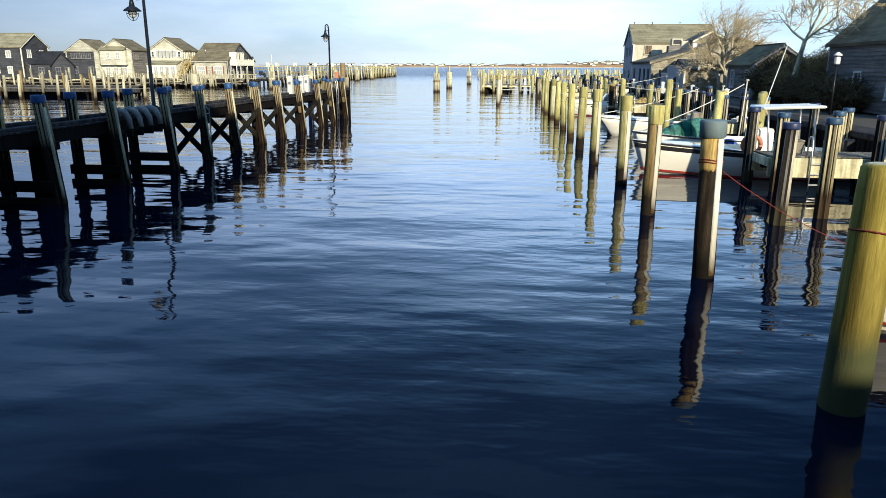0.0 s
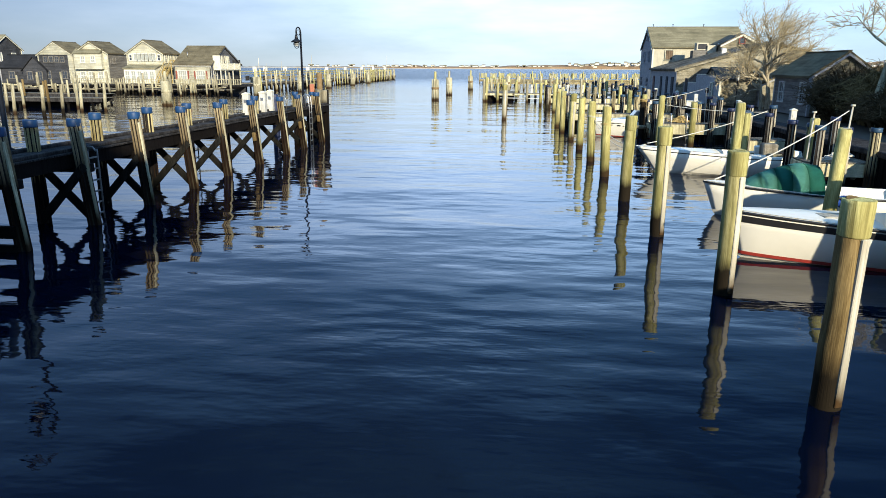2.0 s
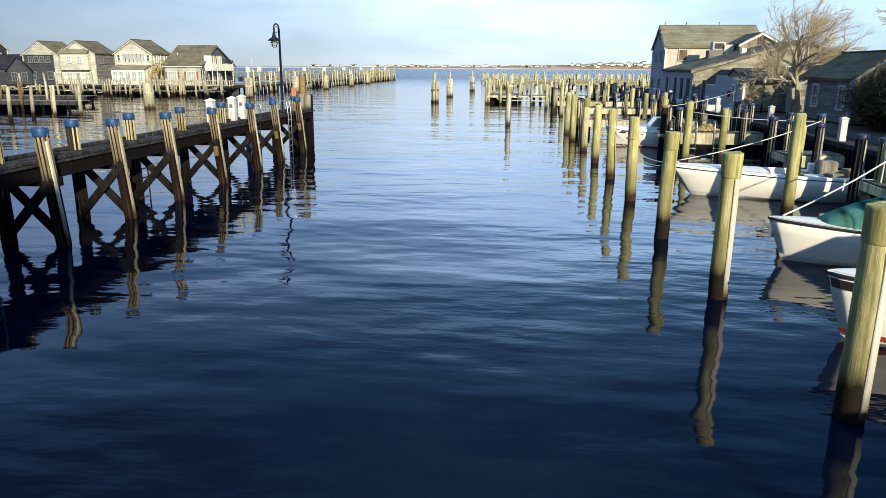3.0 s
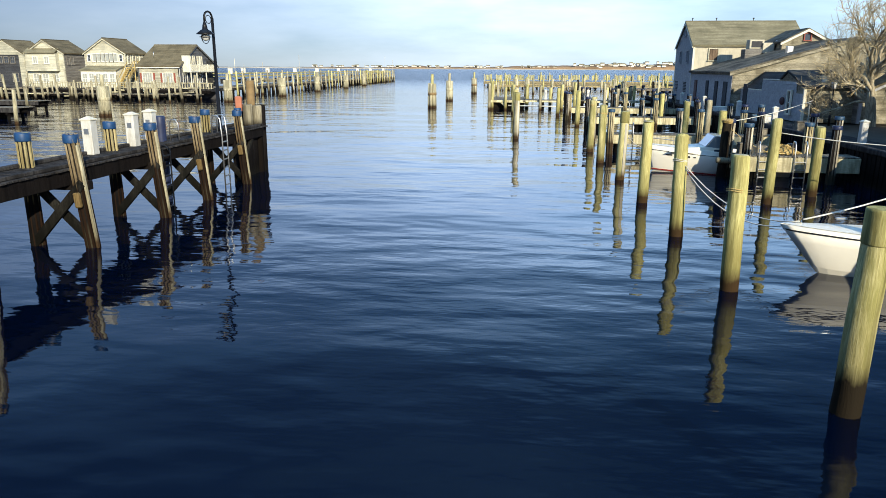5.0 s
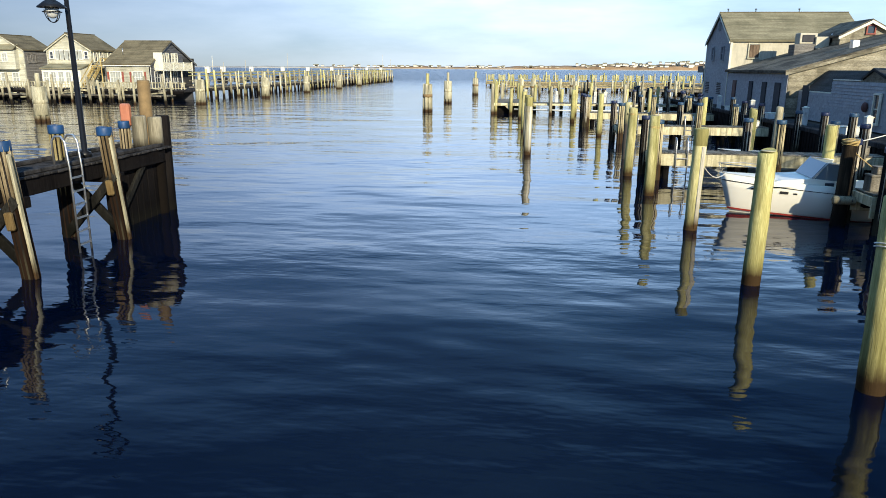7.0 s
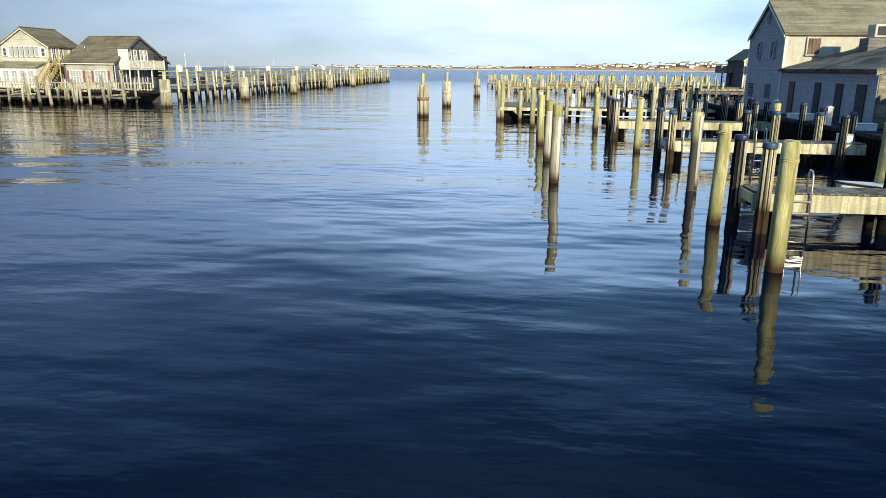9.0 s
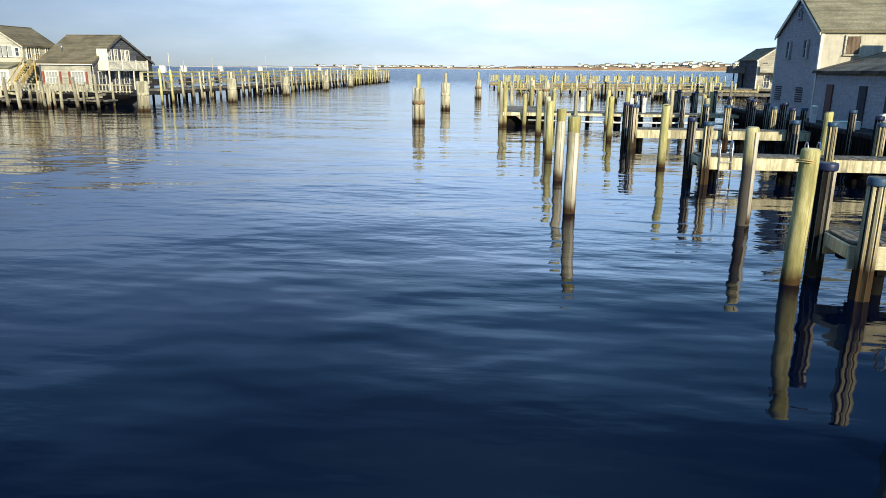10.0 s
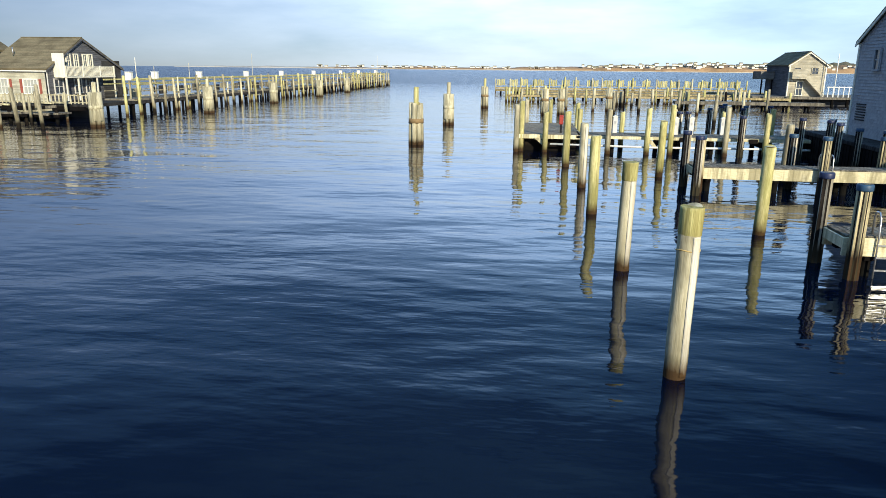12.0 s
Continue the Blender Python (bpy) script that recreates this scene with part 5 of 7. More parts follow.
# ---- the far wharf under the houses ----
def far_wharf():
    t = thing("house_wharf", (-66, 117, 0), "long timber wharf on dark piles carrying the cottages", "wharf", kind="structure")
    part("deck", one_box((-2, 5.1, 1.15), (54.4, 18, 0.3)), M_DECK_DARK, t)
    part("edge_beam", one_box((-2, -3.95, 0.95), (54.4, 0.3, 0.35)), M_TAR, t)
    part("low_walk", one_box((-2, -6.4, 0.70), (54.0, 1.6, 0.14)), M_DECK, t, "low boat landing in front of the wharf")
    part("low_beam", one_box((-2, -7.2, 0.52), (54.0, 0.2, 0.22)), M_TAR, t)
    # flat dark sheet as the shade below the deck
    part("back_boards", one_box((-2, -1.2, 0.0), (54, 0.3, 2.0)), M_DARKVOID, t, "dark sheet for the shade under the wharf")
    rd = random.Random(3)
    for k in range(38):
        bm = nb()
        x = -28.5 + k * 1.43
        ring_tube(bm, [(x, -6.7, -2), (x, -6.7, 1.0)], [0.15, 0.15], 7)
        part("post", bm, M_TAR, t)
    for k in range(64):
        x = rd.uniform(-28.5, 24.5)
        L = rd.uniform(0.8, 3.2)
        y = rd.choice((-7.45, -6.9, -4.2))
        part("loose_rail", one_box((x, y, rd.uniform(0.35, 1.5)), (L, 0.10, rd.uniform(0.10, 0.24)), Matrix.Rotation(rd.uniform(-0.12, 0.12), 3, 'Y'), 0.01), rd.choice((M_PILE_GREY, M_DECK, M_FASCIA, M_PILE_PALE)), t)
    for k in range(34):
        x = rd.uniform(-28.5, 24.5)
        part("short_post", one_box((x, rd.uniform(-7.6, -7.4), 0.5), (0.2, 0.2, rd.uniform(1.2, 2.6)), Matrix.Rotation(rd.uniform(-0.08, 0.08), 3, 'Y'), 0.02), rd.choice((M_PILE_GREY, M_PILE_PALE, M_PILE_GREY)), t)
    return t


far_wharf()
rail = thing("wharf_railing", (-54, 113.3, 1.3), "low pale picket railing along the wharf front", "railing")
part("top_rail", one_box((0, 0, 0.78), (27.0, 0.07, 0.08)), M_PILE_PALE, rail)
part("bottom_rail", one_box((0, 0, 0.15), (27.0, 0.06, 0.07)), M_PILE_PALE, rail)
me = mesh_of("picket", one_box((0, 0, 0.42), (0.11, 0.04, 0.84)), M_PILE_PALE)
for k in range(74):
    share("picket", me, rail, Matrix.Translation((-13.4 + k * 0.365, -0.05, 0.03 * (k * 7 % 3))))
rd = random.Random(11)
def wharf_post(x, y, top, r=0.13, lean=0.0, group="pale posts along the far wharf", mat=None):
    t = thing("wharf_post", (x, y, 0), "slim pale weathered post along the wharf edge", "post", group)
    bm = nb()
    ring_tube(bm, [(0, 0, -2), (0, 0, 0.3), (lean, 0, top - 0.03), (lean, 0, top)], [r, r, r * 0.9, r * 0.7], 8)
    part("shaft", bm, mat or (M_PILE_GREY if rd.random() < 0.7 else M_PILE_PALE), t)


for k in range(30):
    if k > 14 and k % 2:
        continue
    wharf_post(-38.4 - k * 1.75 + rd.uniform(-0.3, 0.3), 104.2 + rd.uniform(-0.8, 0.6), rd.uniform(2.5, 3.3), rd.uniform(0.13, 0.17), rd.uniform(-0.3, 0.0))
for k in range(46):
    if k > 14 and k % 3:
        continue
    wharf_post(-41.5 - k * 1.15 + rd.uniform(-0.6, 0.6), 110.6 + rd.uniform(-1.6, 1.2), rd.uniform(1.9, 2.7), 0.12, rd.uniform(-0.1, 0.1))


def long_wharf():
    t = thing("long_wharf", (-42.4, 184, 0), "long narrow timber wharf with rails running out to sea", "wharf", kind="structure")
    part("deck", one_box((0, 0, 1.35), (3.2, 126, 0.22)), M_DECK, t)
    for s in (-1, 1):
        part("edge_beam", one_box((s * 1.55, 0, 1.12), (0.25, 126, 0.3)), M_DECK_DARK, t)
        part("top_rail", one_box((s * 1.5, 0, 3.28), (0.12, 126, 0.14)), M_PILE_DRY, t, "pale timber rail")
        part("mid_rail", one_box((s * 1.5, 0, 2.85), (0.08, 126, 0.12)), M_PILE_DRY, t)
        part("low_rail", one_box((s * 1.5, 0, 2.2), (0.08, 126, 0.10)), M_PILE_GREY, t)
    rd = random.Random(6)
    for k in range(64):
        y = -63 + k * 2.0
        for s in (-1, 1):
            bm = nb()
            ring_tube(bm, [(s * 1.35, y, -2), (s * 1.35, y, 1.2)], [0.16, 0.16], 6)
            part("post", bm, M_DECK_DARK if s < 0 else M_TAR, t)
        part("crossbeam", one_box((0, y, 1.0), (3.0, 0.25, 0.25)), M_TAR, t)
        if rd.random() < 0.75:
            part("back_panel", one_box((-1.42, y + 1.0, 1.95 + rd.uniform(-0.1, 0.2)), (0.06, rd.uniform(1.2, 1.9), rd.uniform(0.6, 1.0))), rd.choice((M_DECK_DARK, M_DECK, M_PILE_GREY)), t, "weathered board panel along the walkway")
        part("lit_plank", one_box((1.62, y + rd.uniform(-0.6, 0.6), rd.uniform(0.7, 2.0)), (0.06, rd.uniform(0.7, 2.2), rd.uniform(0.1, 0.22))), rd.choice((M_PILE_GREY, M_DECK, M_PILE_PALE)), t, "loose fender plank")
    part("head", one_box((-3.2, 60, 1.35), (9.4, 5, 0.3)), M_DECK, t, "wider head of the wharf")
    for k in range(10):
        part("head_rail_post", one_box((-7.4 + k * 0.95, 57.5, 2.3), (0.26, 0.26, 2.0 + 0.3 * (k % 3))), M_PILE_DRY, t)
    part("head_rail", one_box((-3.2, 57.45, 3.0), (9.4, 0.12, 0.2)), M_PILE_DRY, t)
    part("head_rail", one_box((-3.2, 57.42, 2.2), (9.4, 0.12, 0.2)), M_PILE_DRY, t)
    part("head_rail", one_box((-3.2, 57.4, 1.2), (9.4, 0.12, 0.36)), M_PILE_DRY, t)
    for x in (-7, -5, -3, -1, 1):
        bm = nb()
        ring_tube(bm, [(x, 57.8, -2), (x, 57.8, 1.2)], [0.2, 0.2], 7)
        part("post", bm, M_TAR, t)
    return t


long_wharf()
y = 119.0
while y < 246:
    wharf_post(-40.6 + rd.uniform(-0.1, 0.1), y, rd.uniform(3.1, 3.75), 0.15, rd.uniform(-0.2, 0.02), "pale posts along the long wharf", rd.choice((M_PILE_DRY, M_PILE_PALE, M_PILE_GREY)))
    if rd.random() < 0.55:
        wharf_post(-40.9 + rd.uniform(-0.2, 0.1), y + rd.uniform(0.8, 1.5), rd.uniform(2.5, 3.6), 0.11, rd.uniform(-0.1, 0.05), "pale posts along the long wharf", rd.choice((M_PILE_DRY, M_PILE_PALE)))
    y += rd.uniform(2.3, 2.8)
for k, y in enumerate((121.5, 126.6, 136.2, 150.8, 164.2, 181.0, 199.0, 214.0, 232.0)):
    t = thing("power_box", (-41.5 + rd.uniform(-0.15, 0.15), y, 1.46), "white metal power box on a slim post", "power box", "white power boxes on the long wharf")
    part("post", one_box((0, 0, 0.9), (0.14, 0.14, 1.8)), M_PILE_GREY, t)
    part("body", one_box((0, 0, 2.15), (0.62, 0.45, 0.78), None, 0.03), M_WHITE, t)
    part("hood", one_box((0, 0, 2.57), (0.70, 0.52, 0.06), None, 0.02), M_PED, t)
for y, h in ((122, 5.4), (133, 5.0), (125.4, 4.6), (151.5, 6.4), (232, 7.5), (244, 6.5), (205, 5.0)):
    t = thing("flag_mast", (-41.0, y, 1.4), "thin pale mast on the long wharf", "mast", "masts on the long wharf")
    part("pole", tube([(0, 0, 0), (0, 0, h - 1.4)], 0.035, 6), M_STRIP, t)

# low docks off the left wharf
for (x0, x1, y) in ((-62, -39.5, 76.0), (-70, -45.5, 86.5)):
    low_dock = finger_dock(x0, x1, y, 2.0, 0.95, "low dark timber dock reaching out from the far shore", fascia=M_DECK_DARK)
    # added dark sheet for the shade below, which darkens the water's reflection too
    part("under_boards", one_box((-1.0, 0.5, 0.15), (x1 - x0 - 2.6, 0.1, 1.3)), M_TAR, low_dock, "dark sheet in place of the shade under the dock")
    k = x0
    while k < x1 + 0.5:
        wharf_post(k + rd.uniform(-0.4, 0.4), y - 1.25, rd.uniform(2.2, 2.9), 0.14, rd.uniform(-0.1, 0.1), "posts along the low docks", rd.choice((M_PILE_GREY, M_PILE_BROWN, M_PILE_PALE, M_PILE_BROWN)))
        k += 2.9
for x, y in ((-37.5, 63.5), (-38.2, 67), (-38.4, 70), (-36.7, 71), (-42, 66), (-45, 69), (-47, 64), (-50, 70)):
    wharf_post(x, y, 2.5, 0.15, 0.1, "posts along the low docks")


# ---- right-hand buildings ----
Q = 1.26
big = house("boathouse", 16.0, 25.7, 91.3, 98.8, Q, 6.3, 8.5, "x", M_FRONT, M_ROOF_TAN, "two-storey grey shingled boathouse with a brown gable roof and pale front", 0.2)
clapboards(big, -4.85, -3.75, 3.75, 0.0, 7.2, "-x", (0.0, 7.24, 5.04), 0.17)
for y in (-1.7, 1.3):
    window(big, (-4.93, y, 4.1), 0.55, 1.0, "-x", M_CLAP, 2, 1)
window(big, (-4.93, 0.0, 6.3), 0.3, 0.5, "-x", M_CLAP, 1, 1)
for y in (-1.4, 2.4):
    for k in range(7):
        part("louvre", one_box((-4.92, y, 0.9 + k * 0.14), (0.08, 1.1, 0.05), Matrix.Rotation(radians(30), 3, 'Y')), M_DARKVOID, big)
window(big, (-3.1, -3.78, 4.25), 0.75, 1.0, "-y", M_SHINGLE_PALE, 1, 1)
part("boarded_window", one_box((-3.1, -3.84, 4.25), (0.7, 0.04, 0.95)), M_BROWNBOARD, big, "weathered brown board over the window")
for x in (-4.4, -2.2, 1.2):
    t = thing("roof_finial", (20.85 + x, 95.05, 8.65), "small dark bird-spike finial on the ridge", "finial", "finials on the ridge")
    part("spike", tube([(0, 0, 0), (0, 0, 0.25)], 0.035, 6), M_IRON, t)
    part("knob", one_box((0, 0, 0.28), (0.16, 0.08, 0.08), None, 0.02), M_IRON, t)

# lower building with a long roof
low = thing("net_loft", (21, 84.5, Q), "long low grey shingled building with a wide lean roof", "building")
bm = nb()
prism(bm, [(-5.0, 0), (8.5, 0), (8.5, 3.7), (3.2, 5.02), (-5.0, 2.70)], "y", -6.7, 6.6)
part("wall", bm, M_SHINGLE_TAN, low)
bm = nb()
prism(bm, [(-5.3, 2.64), (3.2, 5.08), (3.2, 5.24), (-5.3, 2.80)], "y", -6.9, 6.75)
part("roof", bm, M_ROOF_DAPPLED, low)
bm = nb()
prism(bm, [(3.2, 5.08), (8.8, 3.68), (8.8, 3.84), (3.2, 5.24)], "y", -6.9, 6.75)
part("roof", bm, M_ROOF_DAPPLED, low)
bm = nb()
prism(bm, [(-5.3, 2.50), (3.2, 4.94), (3.2, 5.12), (-5.3, 2.68)], "y", -6.96, -6.9)
part("rake_board", bm, M_SHINGLE_TAN, low)
clapboards(low, -5.03, -6.7, 6.6, 0.0, 2.55, "-x", None, 0.17)
for y, w, h in ((-5.2, 1.0, 2.0), (-2.6, 0.85, 2.0), (0.3, 0.8, 2.0), (4.4, 0.85, 2.0)):
    part("door", one_box((-5.11, y, h / 2 + 0.05), (0.07, w, h), None, 0.01), M_DARKVOID if y != 4.4 else M_MAROON, low, "dark board door")
part("roof_box", one_box((-0.9, 3.5, 4.15), (1.4, 1.2, 1.0), None, 0.03), M_SHINGLE, low, "grey boarded ventilator base on the roof")
part("roof_box", one_box((-0.62, 3.6, 5.06), (1.2, 1.0, 0.76), None, 0.03), M_FRONT, low, "pale ventilator housing on the roof")
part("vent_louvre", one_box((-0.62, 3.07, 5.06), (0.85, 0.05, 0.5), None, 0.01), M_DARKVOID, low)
part("roof_box", one_box((0.3, 3.3, 4.75), (0.95, 0.9, 0.85), None, 0.03), M_FRONT, low)
part("roof_fan", one_box((1.25, 3.0, 4.93), (0.7, 0.6, 0.5), None, 0.05), M_IRON, low)
part("roof_duct", tube([(0.7, 3.1, 4.9), (1.0, 3.1, 5.3), (1.5, 3.1, 5.25), (1.7, 3.1, 4.8)], 0.11, 8), M_STEEL, low)
bm = nb()
prism(bm, [(0.9, 3.6), (4.7, 3.6), (4.7, 5.15), (2.8, 6.16), (0.9, 5.15)], "y", 1.5, 6.6)
part("upper_gable", bm, M_SHINGLE_TAN, low, "mottled shingled upper gable")
for sg in (-1, 1):
    bm = nb()
    prism(bm, [(2.8, 6.18), (2.8 + sg * 2.1, 5.07), (2.8 + sg * 2.1, 5.21), (2.8, 6.32)], "y", 1.25, 6.6)
    part("upper_roof", bm, M_ROOF_DAPPLED, low)
    bm = nb()
    prism(bm, [(2.8, 6.02), (2.8 + sg * 2.1, 4.93), (2.8 + sg * 2.1, 5.10), (2.8, 6.22)], "y", 1.19, 1.25)
    part("rake_board", bm, M_CREAM, low)
window(low, (2.85, 1.48, 5.6), 0.45, 0.5, "-y", M_SHUTTER, 1, 1)
window(low, (3.0, -6.72, 2.6), 0.8, 0.9, "-y", M_CREAM, 2, 2)
part("chimney_vent", one_box((-0.2, -3.6, 4.35), (0.45, 0.45, 0.7), None, 0.03), M_STEEL, low)

# gabled shed in front
shed = thing("gabled_shed", (18.9, 71.8, Q), "grey board shed with a flat parapet and low gable", "shed")
bm = nb()
prism(bm, [(-6.2, 0), (5.9, 0), (5.9, 1.58), (1.2, 1.58), (1.2, 2.30), (-2.2, 2.34), (-3.3, 2.80), (-6.2, 1.95)], "x", -2.2, -1.9)
part("wall", bm, M_SHINGLE_TAN, shed)
bm = nb()
prism(bm, [(-1.9, 0), (2.4, 0), (2.4, 1.7), (-0.7, 2.68), (-1.9, 1.5)], "y", -6.1, 5.8)
part("wall", bm, M_SHINGLE_TAN, shed)
clapboards(shed, -2.23, -6.2, 5.9, 0.0, 1.6, "-x", None, 0.16)
clapboards(shed, -2.23, -5.0, 1.2, 1.62, 2.28, "-x", None, 0.16)
bm = nb()
prism(bm, [(-1.88, 1.53), (-0.7, 2.70), (-0.7, 2.82), (-1.88, 1.65)], "y", -3.2, 5.9)
part("roof", bm, M_ROOF_DARK, shed)
bm = nb()
prism(bm, [(-0.7, 2.70), (2.6, 1.65), (2.6, 1.77), (-0.7, 2.82)], "y", -6.2, 5.9)
part("roof", bm, M_ROOF_DARK, shed)
bm = nb()
prism(bm, [(-6.4, 1.92), (-3.3, 2.82), (-2.2, 2.36), (-2.2, 2.46), (-3.3, 2.94), (-6.4, 2.04)], "x", -2.3, 0.5)
part("gable_roof", bm, M_ROOF_DARK, shed)
part("parapet_cap", one_box((-2.2, -0.5, 2.33), (0.16, 3.3, 0.06)), M_CREAM, shed)
part("parapet_cap", one_box((-2.2, 3.55, 1.61), (0.16, 4.7, 0.06)), M_CREAM, shed)
part("corner_board", one_box((-2.2, -6.2, 0.95), (0.14, 0.14, 2.0)), M_CREAM, shed)
window(shed, (-2.32, -4.3, 1.05), 0.5, 1.3, "-x", M_CREAM, 2, 1)
part("door", one_box((-2.30, 4.7, 1.0), (0.06, 0.9, 1.9), None, 0.01), M_DARKVOID, shed, "dark board door")
t = thing("red_buoy", (16.52, 68.6, 2.35), "faded red buoy hung on the shed wall", "buoy")
bm = nb()
bmesh.ops.create_uvsphere(bm, u_segments=12, v_segments=8, radius=0.19)
bmesh.ops.scale(bm, verts=bm.verts[:], vec=(0.8, 0.9, 1.3))
part("float", bm, M_MAROON, t)
part("loop", tube([(0, 0, 0.28), (0.06, 0, 0.38), (0.12, 0, 0.28)], 0.02, 6), M_ROPE, t)

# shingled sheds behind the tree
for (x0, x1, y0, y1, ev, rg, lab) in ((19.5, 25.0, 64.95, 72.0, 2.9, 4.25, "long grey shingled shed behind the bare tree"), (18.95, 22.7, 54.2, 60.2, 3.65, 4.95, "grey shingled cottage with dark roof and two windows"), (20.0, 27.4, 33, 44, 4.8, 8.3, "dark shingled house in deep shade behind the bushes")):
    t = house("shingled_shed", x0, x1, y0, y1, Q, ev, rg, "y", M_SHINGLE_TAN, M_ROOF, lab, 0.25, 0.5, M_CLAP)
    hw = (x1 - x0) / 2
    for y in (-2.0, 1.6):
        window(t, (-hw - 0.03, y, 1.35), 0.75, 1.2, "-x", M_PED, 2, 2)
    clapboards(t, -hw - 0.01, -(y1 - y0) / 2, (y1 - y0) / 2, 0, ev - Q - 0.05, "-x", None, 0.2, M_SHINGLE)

# the cottage on the next wharf
wh = thing("next_wharf", (36, 167, 0), "timber wharf carrying a cottage beyond the boathouse", "wharf", kind="structure")
part("deck", one_box((6, 2, 1.1), (26, 14, 0.3)), M_DECK, wh)
for k in range(13):
    bm = nb()
    ring_tube(bm, [(-6 + k * 2, -4.6, -2), (-6 + k * 2, -4.6, 1.0)], [0.2, 0.2], 7)
    part("post", bm, M_TAR, wh)
# dark sheet in place of the shade beneath this wharf
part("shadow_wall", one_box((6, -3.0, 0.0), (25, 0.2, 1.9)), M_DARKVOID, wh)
t = house("wharf_cottage", 34.6, 39.6, 165.0, 175.0, 1.25, 5.7, 7.4, "y", M_SHINGLE_WARM, M_ROOF, "weathered tan two-storey cottage with dark roof on a wharf", 0.3)
# channel-side boards darker than the front, their shade put into the colour
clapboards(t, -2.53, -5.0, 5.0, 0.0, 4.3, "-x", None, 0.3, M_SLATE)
for x in (-1.4, 1.0):
    window(t, (x, -5.02, 3.6), 0.8, 0.8, "-y", M_SHINGLE_WARM)
window(t, (-0.9, -5.02, 1.1), 0.8, 1.9, "-y", M_CREAM)
bm = nb()
prism(bm, [(-0.6, 2.55), (-0.2, 2.55), (2.3, 0.1), (1.9, 0.1)], "y", -6.2, -5.1)
part("outside_stair", bm, M_SHINGLE_WARM, t, "weathered outside stair to the upper door")
part("landing", one_box((-1.4, -5.6, 2.6), (2.0, 1.1, 0.18)), M_SHINGLE_WARM, t)
part("landing_rail", one_box((-1.4, -6.1, 3.3), (2.0, 0.1, 1.1)), M_SHINGLE_WARM, t)
part("deck_platform", one_box((-3.6, 3.0, 2.4), (2.0, 4.0, 0.2)), M_DECK, t)
for x in (-4.9, -3.4):
    part("stilt", one_box((x + 0.6, 1.2, 1.2), (0.18, 0.18, 2.4)), M_TAR, t)
part("side_screen", one_box((-3.6, 3.0, 3.0), (2.0, 4.0, 1.0)), M_SHINGLE, t)
t = thing("white_fence", (42.5, 167, 1.25), "white picket rail fence on the wharf", "fence")
for k in range(14):
    part("post", one_box((-3.0 + k * 0.7, -4, 0.75), (0.1, 0.1, 1.5)), M_WHITE, t)
part("rail", one_box((1.5, -4, 1.4), (9.4, 0.08, 0.1)), M_WHITE, t)
t = thing("flag_mast", (40.3, 163, 1.25), "thin white mast beside the cottage", "mast")
part("pole", tube([(0, 0, 0), (0, 0, 6)], 0.06, 6), M_WHITE, t)

# far docks crowded with posts
rd = random.Random(21)


def far_dock(x0, x1, y, fence):
    """A low dock far off; with fence, short boarded panels stand along it between taller posts."""
    t = thing("far_dock", ((x0 + x1) / 2, y, 0), "distant low timber dock lined with pale posts and boards", "dock", "distant docks")
    L = x1 - x0
    part("deck", one_box((0, 0, 0.95), (L, 3.6, 0.2)), M_DECK_TAN, t)
    part("fascia", one_box((0, -1.84, 0.88), (L, 0.08, 0.26)), M_DECK_TAN, t)
    if fence:
        part("low_rail", one_box((0, -1.2, 1.5), (L, 0.08, 0.12)), M_PILE_GREY, t)
    for k in range(int(L / 3)):
        bm = nb()
        ring_tube(bm, [(-L / 2 + k * 3 + 1, -0.8, -2), (-L / 2 + k * 3 + 1, -0.8, 0.8)], [0.17, 0.17], 6)
        part("post", bm, M_TAR, t)
    if fence:
        me = mesh_of("board", one_box((0, 0, 0), (0.26, 0.06, 1.25), None, 0.01), M_PILE_DRY)
        x = -L / 2 + 0.4
        while x < L / 2 - 2.4:
            n = rd.randint(4, 7)
            for j in range(n):
                share("board", me, t, Matrix.Translation((x + j * 0.33, -1.26, 2.02 + rd.uniform(-0.12, 0.10))))
            x += n * 0.33 + rd.uniform(0.4, 1.6)
    return t


far_dock(-9.8, 40.0, 205.0, True)
far_dock(-6.0, 34.0, 163.0, False)
far_dock(-4.0, 38.0, 174.0, False)
far_dock(-9.0, 40.0, 188.0, False)
x = -9.8
while x < 40:
    wharf_post(x, 203.4 + rd.uniform(-0.2, 0.2), rd.uniform(2.7, 3.3), rd.uniform(0.14, 0.19), rd.uniform(-0.05, 0.05), "posts on the distant docks", rd.choice((M_PILE_DRY, M_PILE_PALE)))
    x += rd.uniform(1.4, 3.4)
x = -6.0
while x < 34:
    for j in range(rd.randint(1, 3)):
        wharf_post(x + j * 0.45, 161.5 + rd.uniform(-0.6, 0.4), rd.uniform(1.6, 2.6), rd.uniform(0.15, 0.2), rd.uniform(-0.08, 0.08), "posts on the distant docks", rd.choice((M_PILE_DRY, M_PILE_DRY, M_PILE_PALE, M_PILE)))
    x += rd.uniform(1.3, 3.6)
for x, y in ((-0.8, 132.0), (0.9, 132.5), (6.8, 141.0)):
    dolphin(x, y, 2.7, 3.0, 0.15, False, "pile clusters beyond the wide dock", 0.8)
for (x0, y0) in ((10.5, 152.0), (18.0, 150.5), (24.0, 153.0)):
    for j in range(5):
        wharf_post(x0 + rd.uniform(-1.4, 1.4), y0 + rd.uniform(-1.5, 1.5), rd.uniform(1.7, 2.5), 0.17, rd.uniform(-0.1, 0.1), "posts on the distant docks", rd.choice((M_TAR, M_PILE_GREY, M_PILE_DRY)))
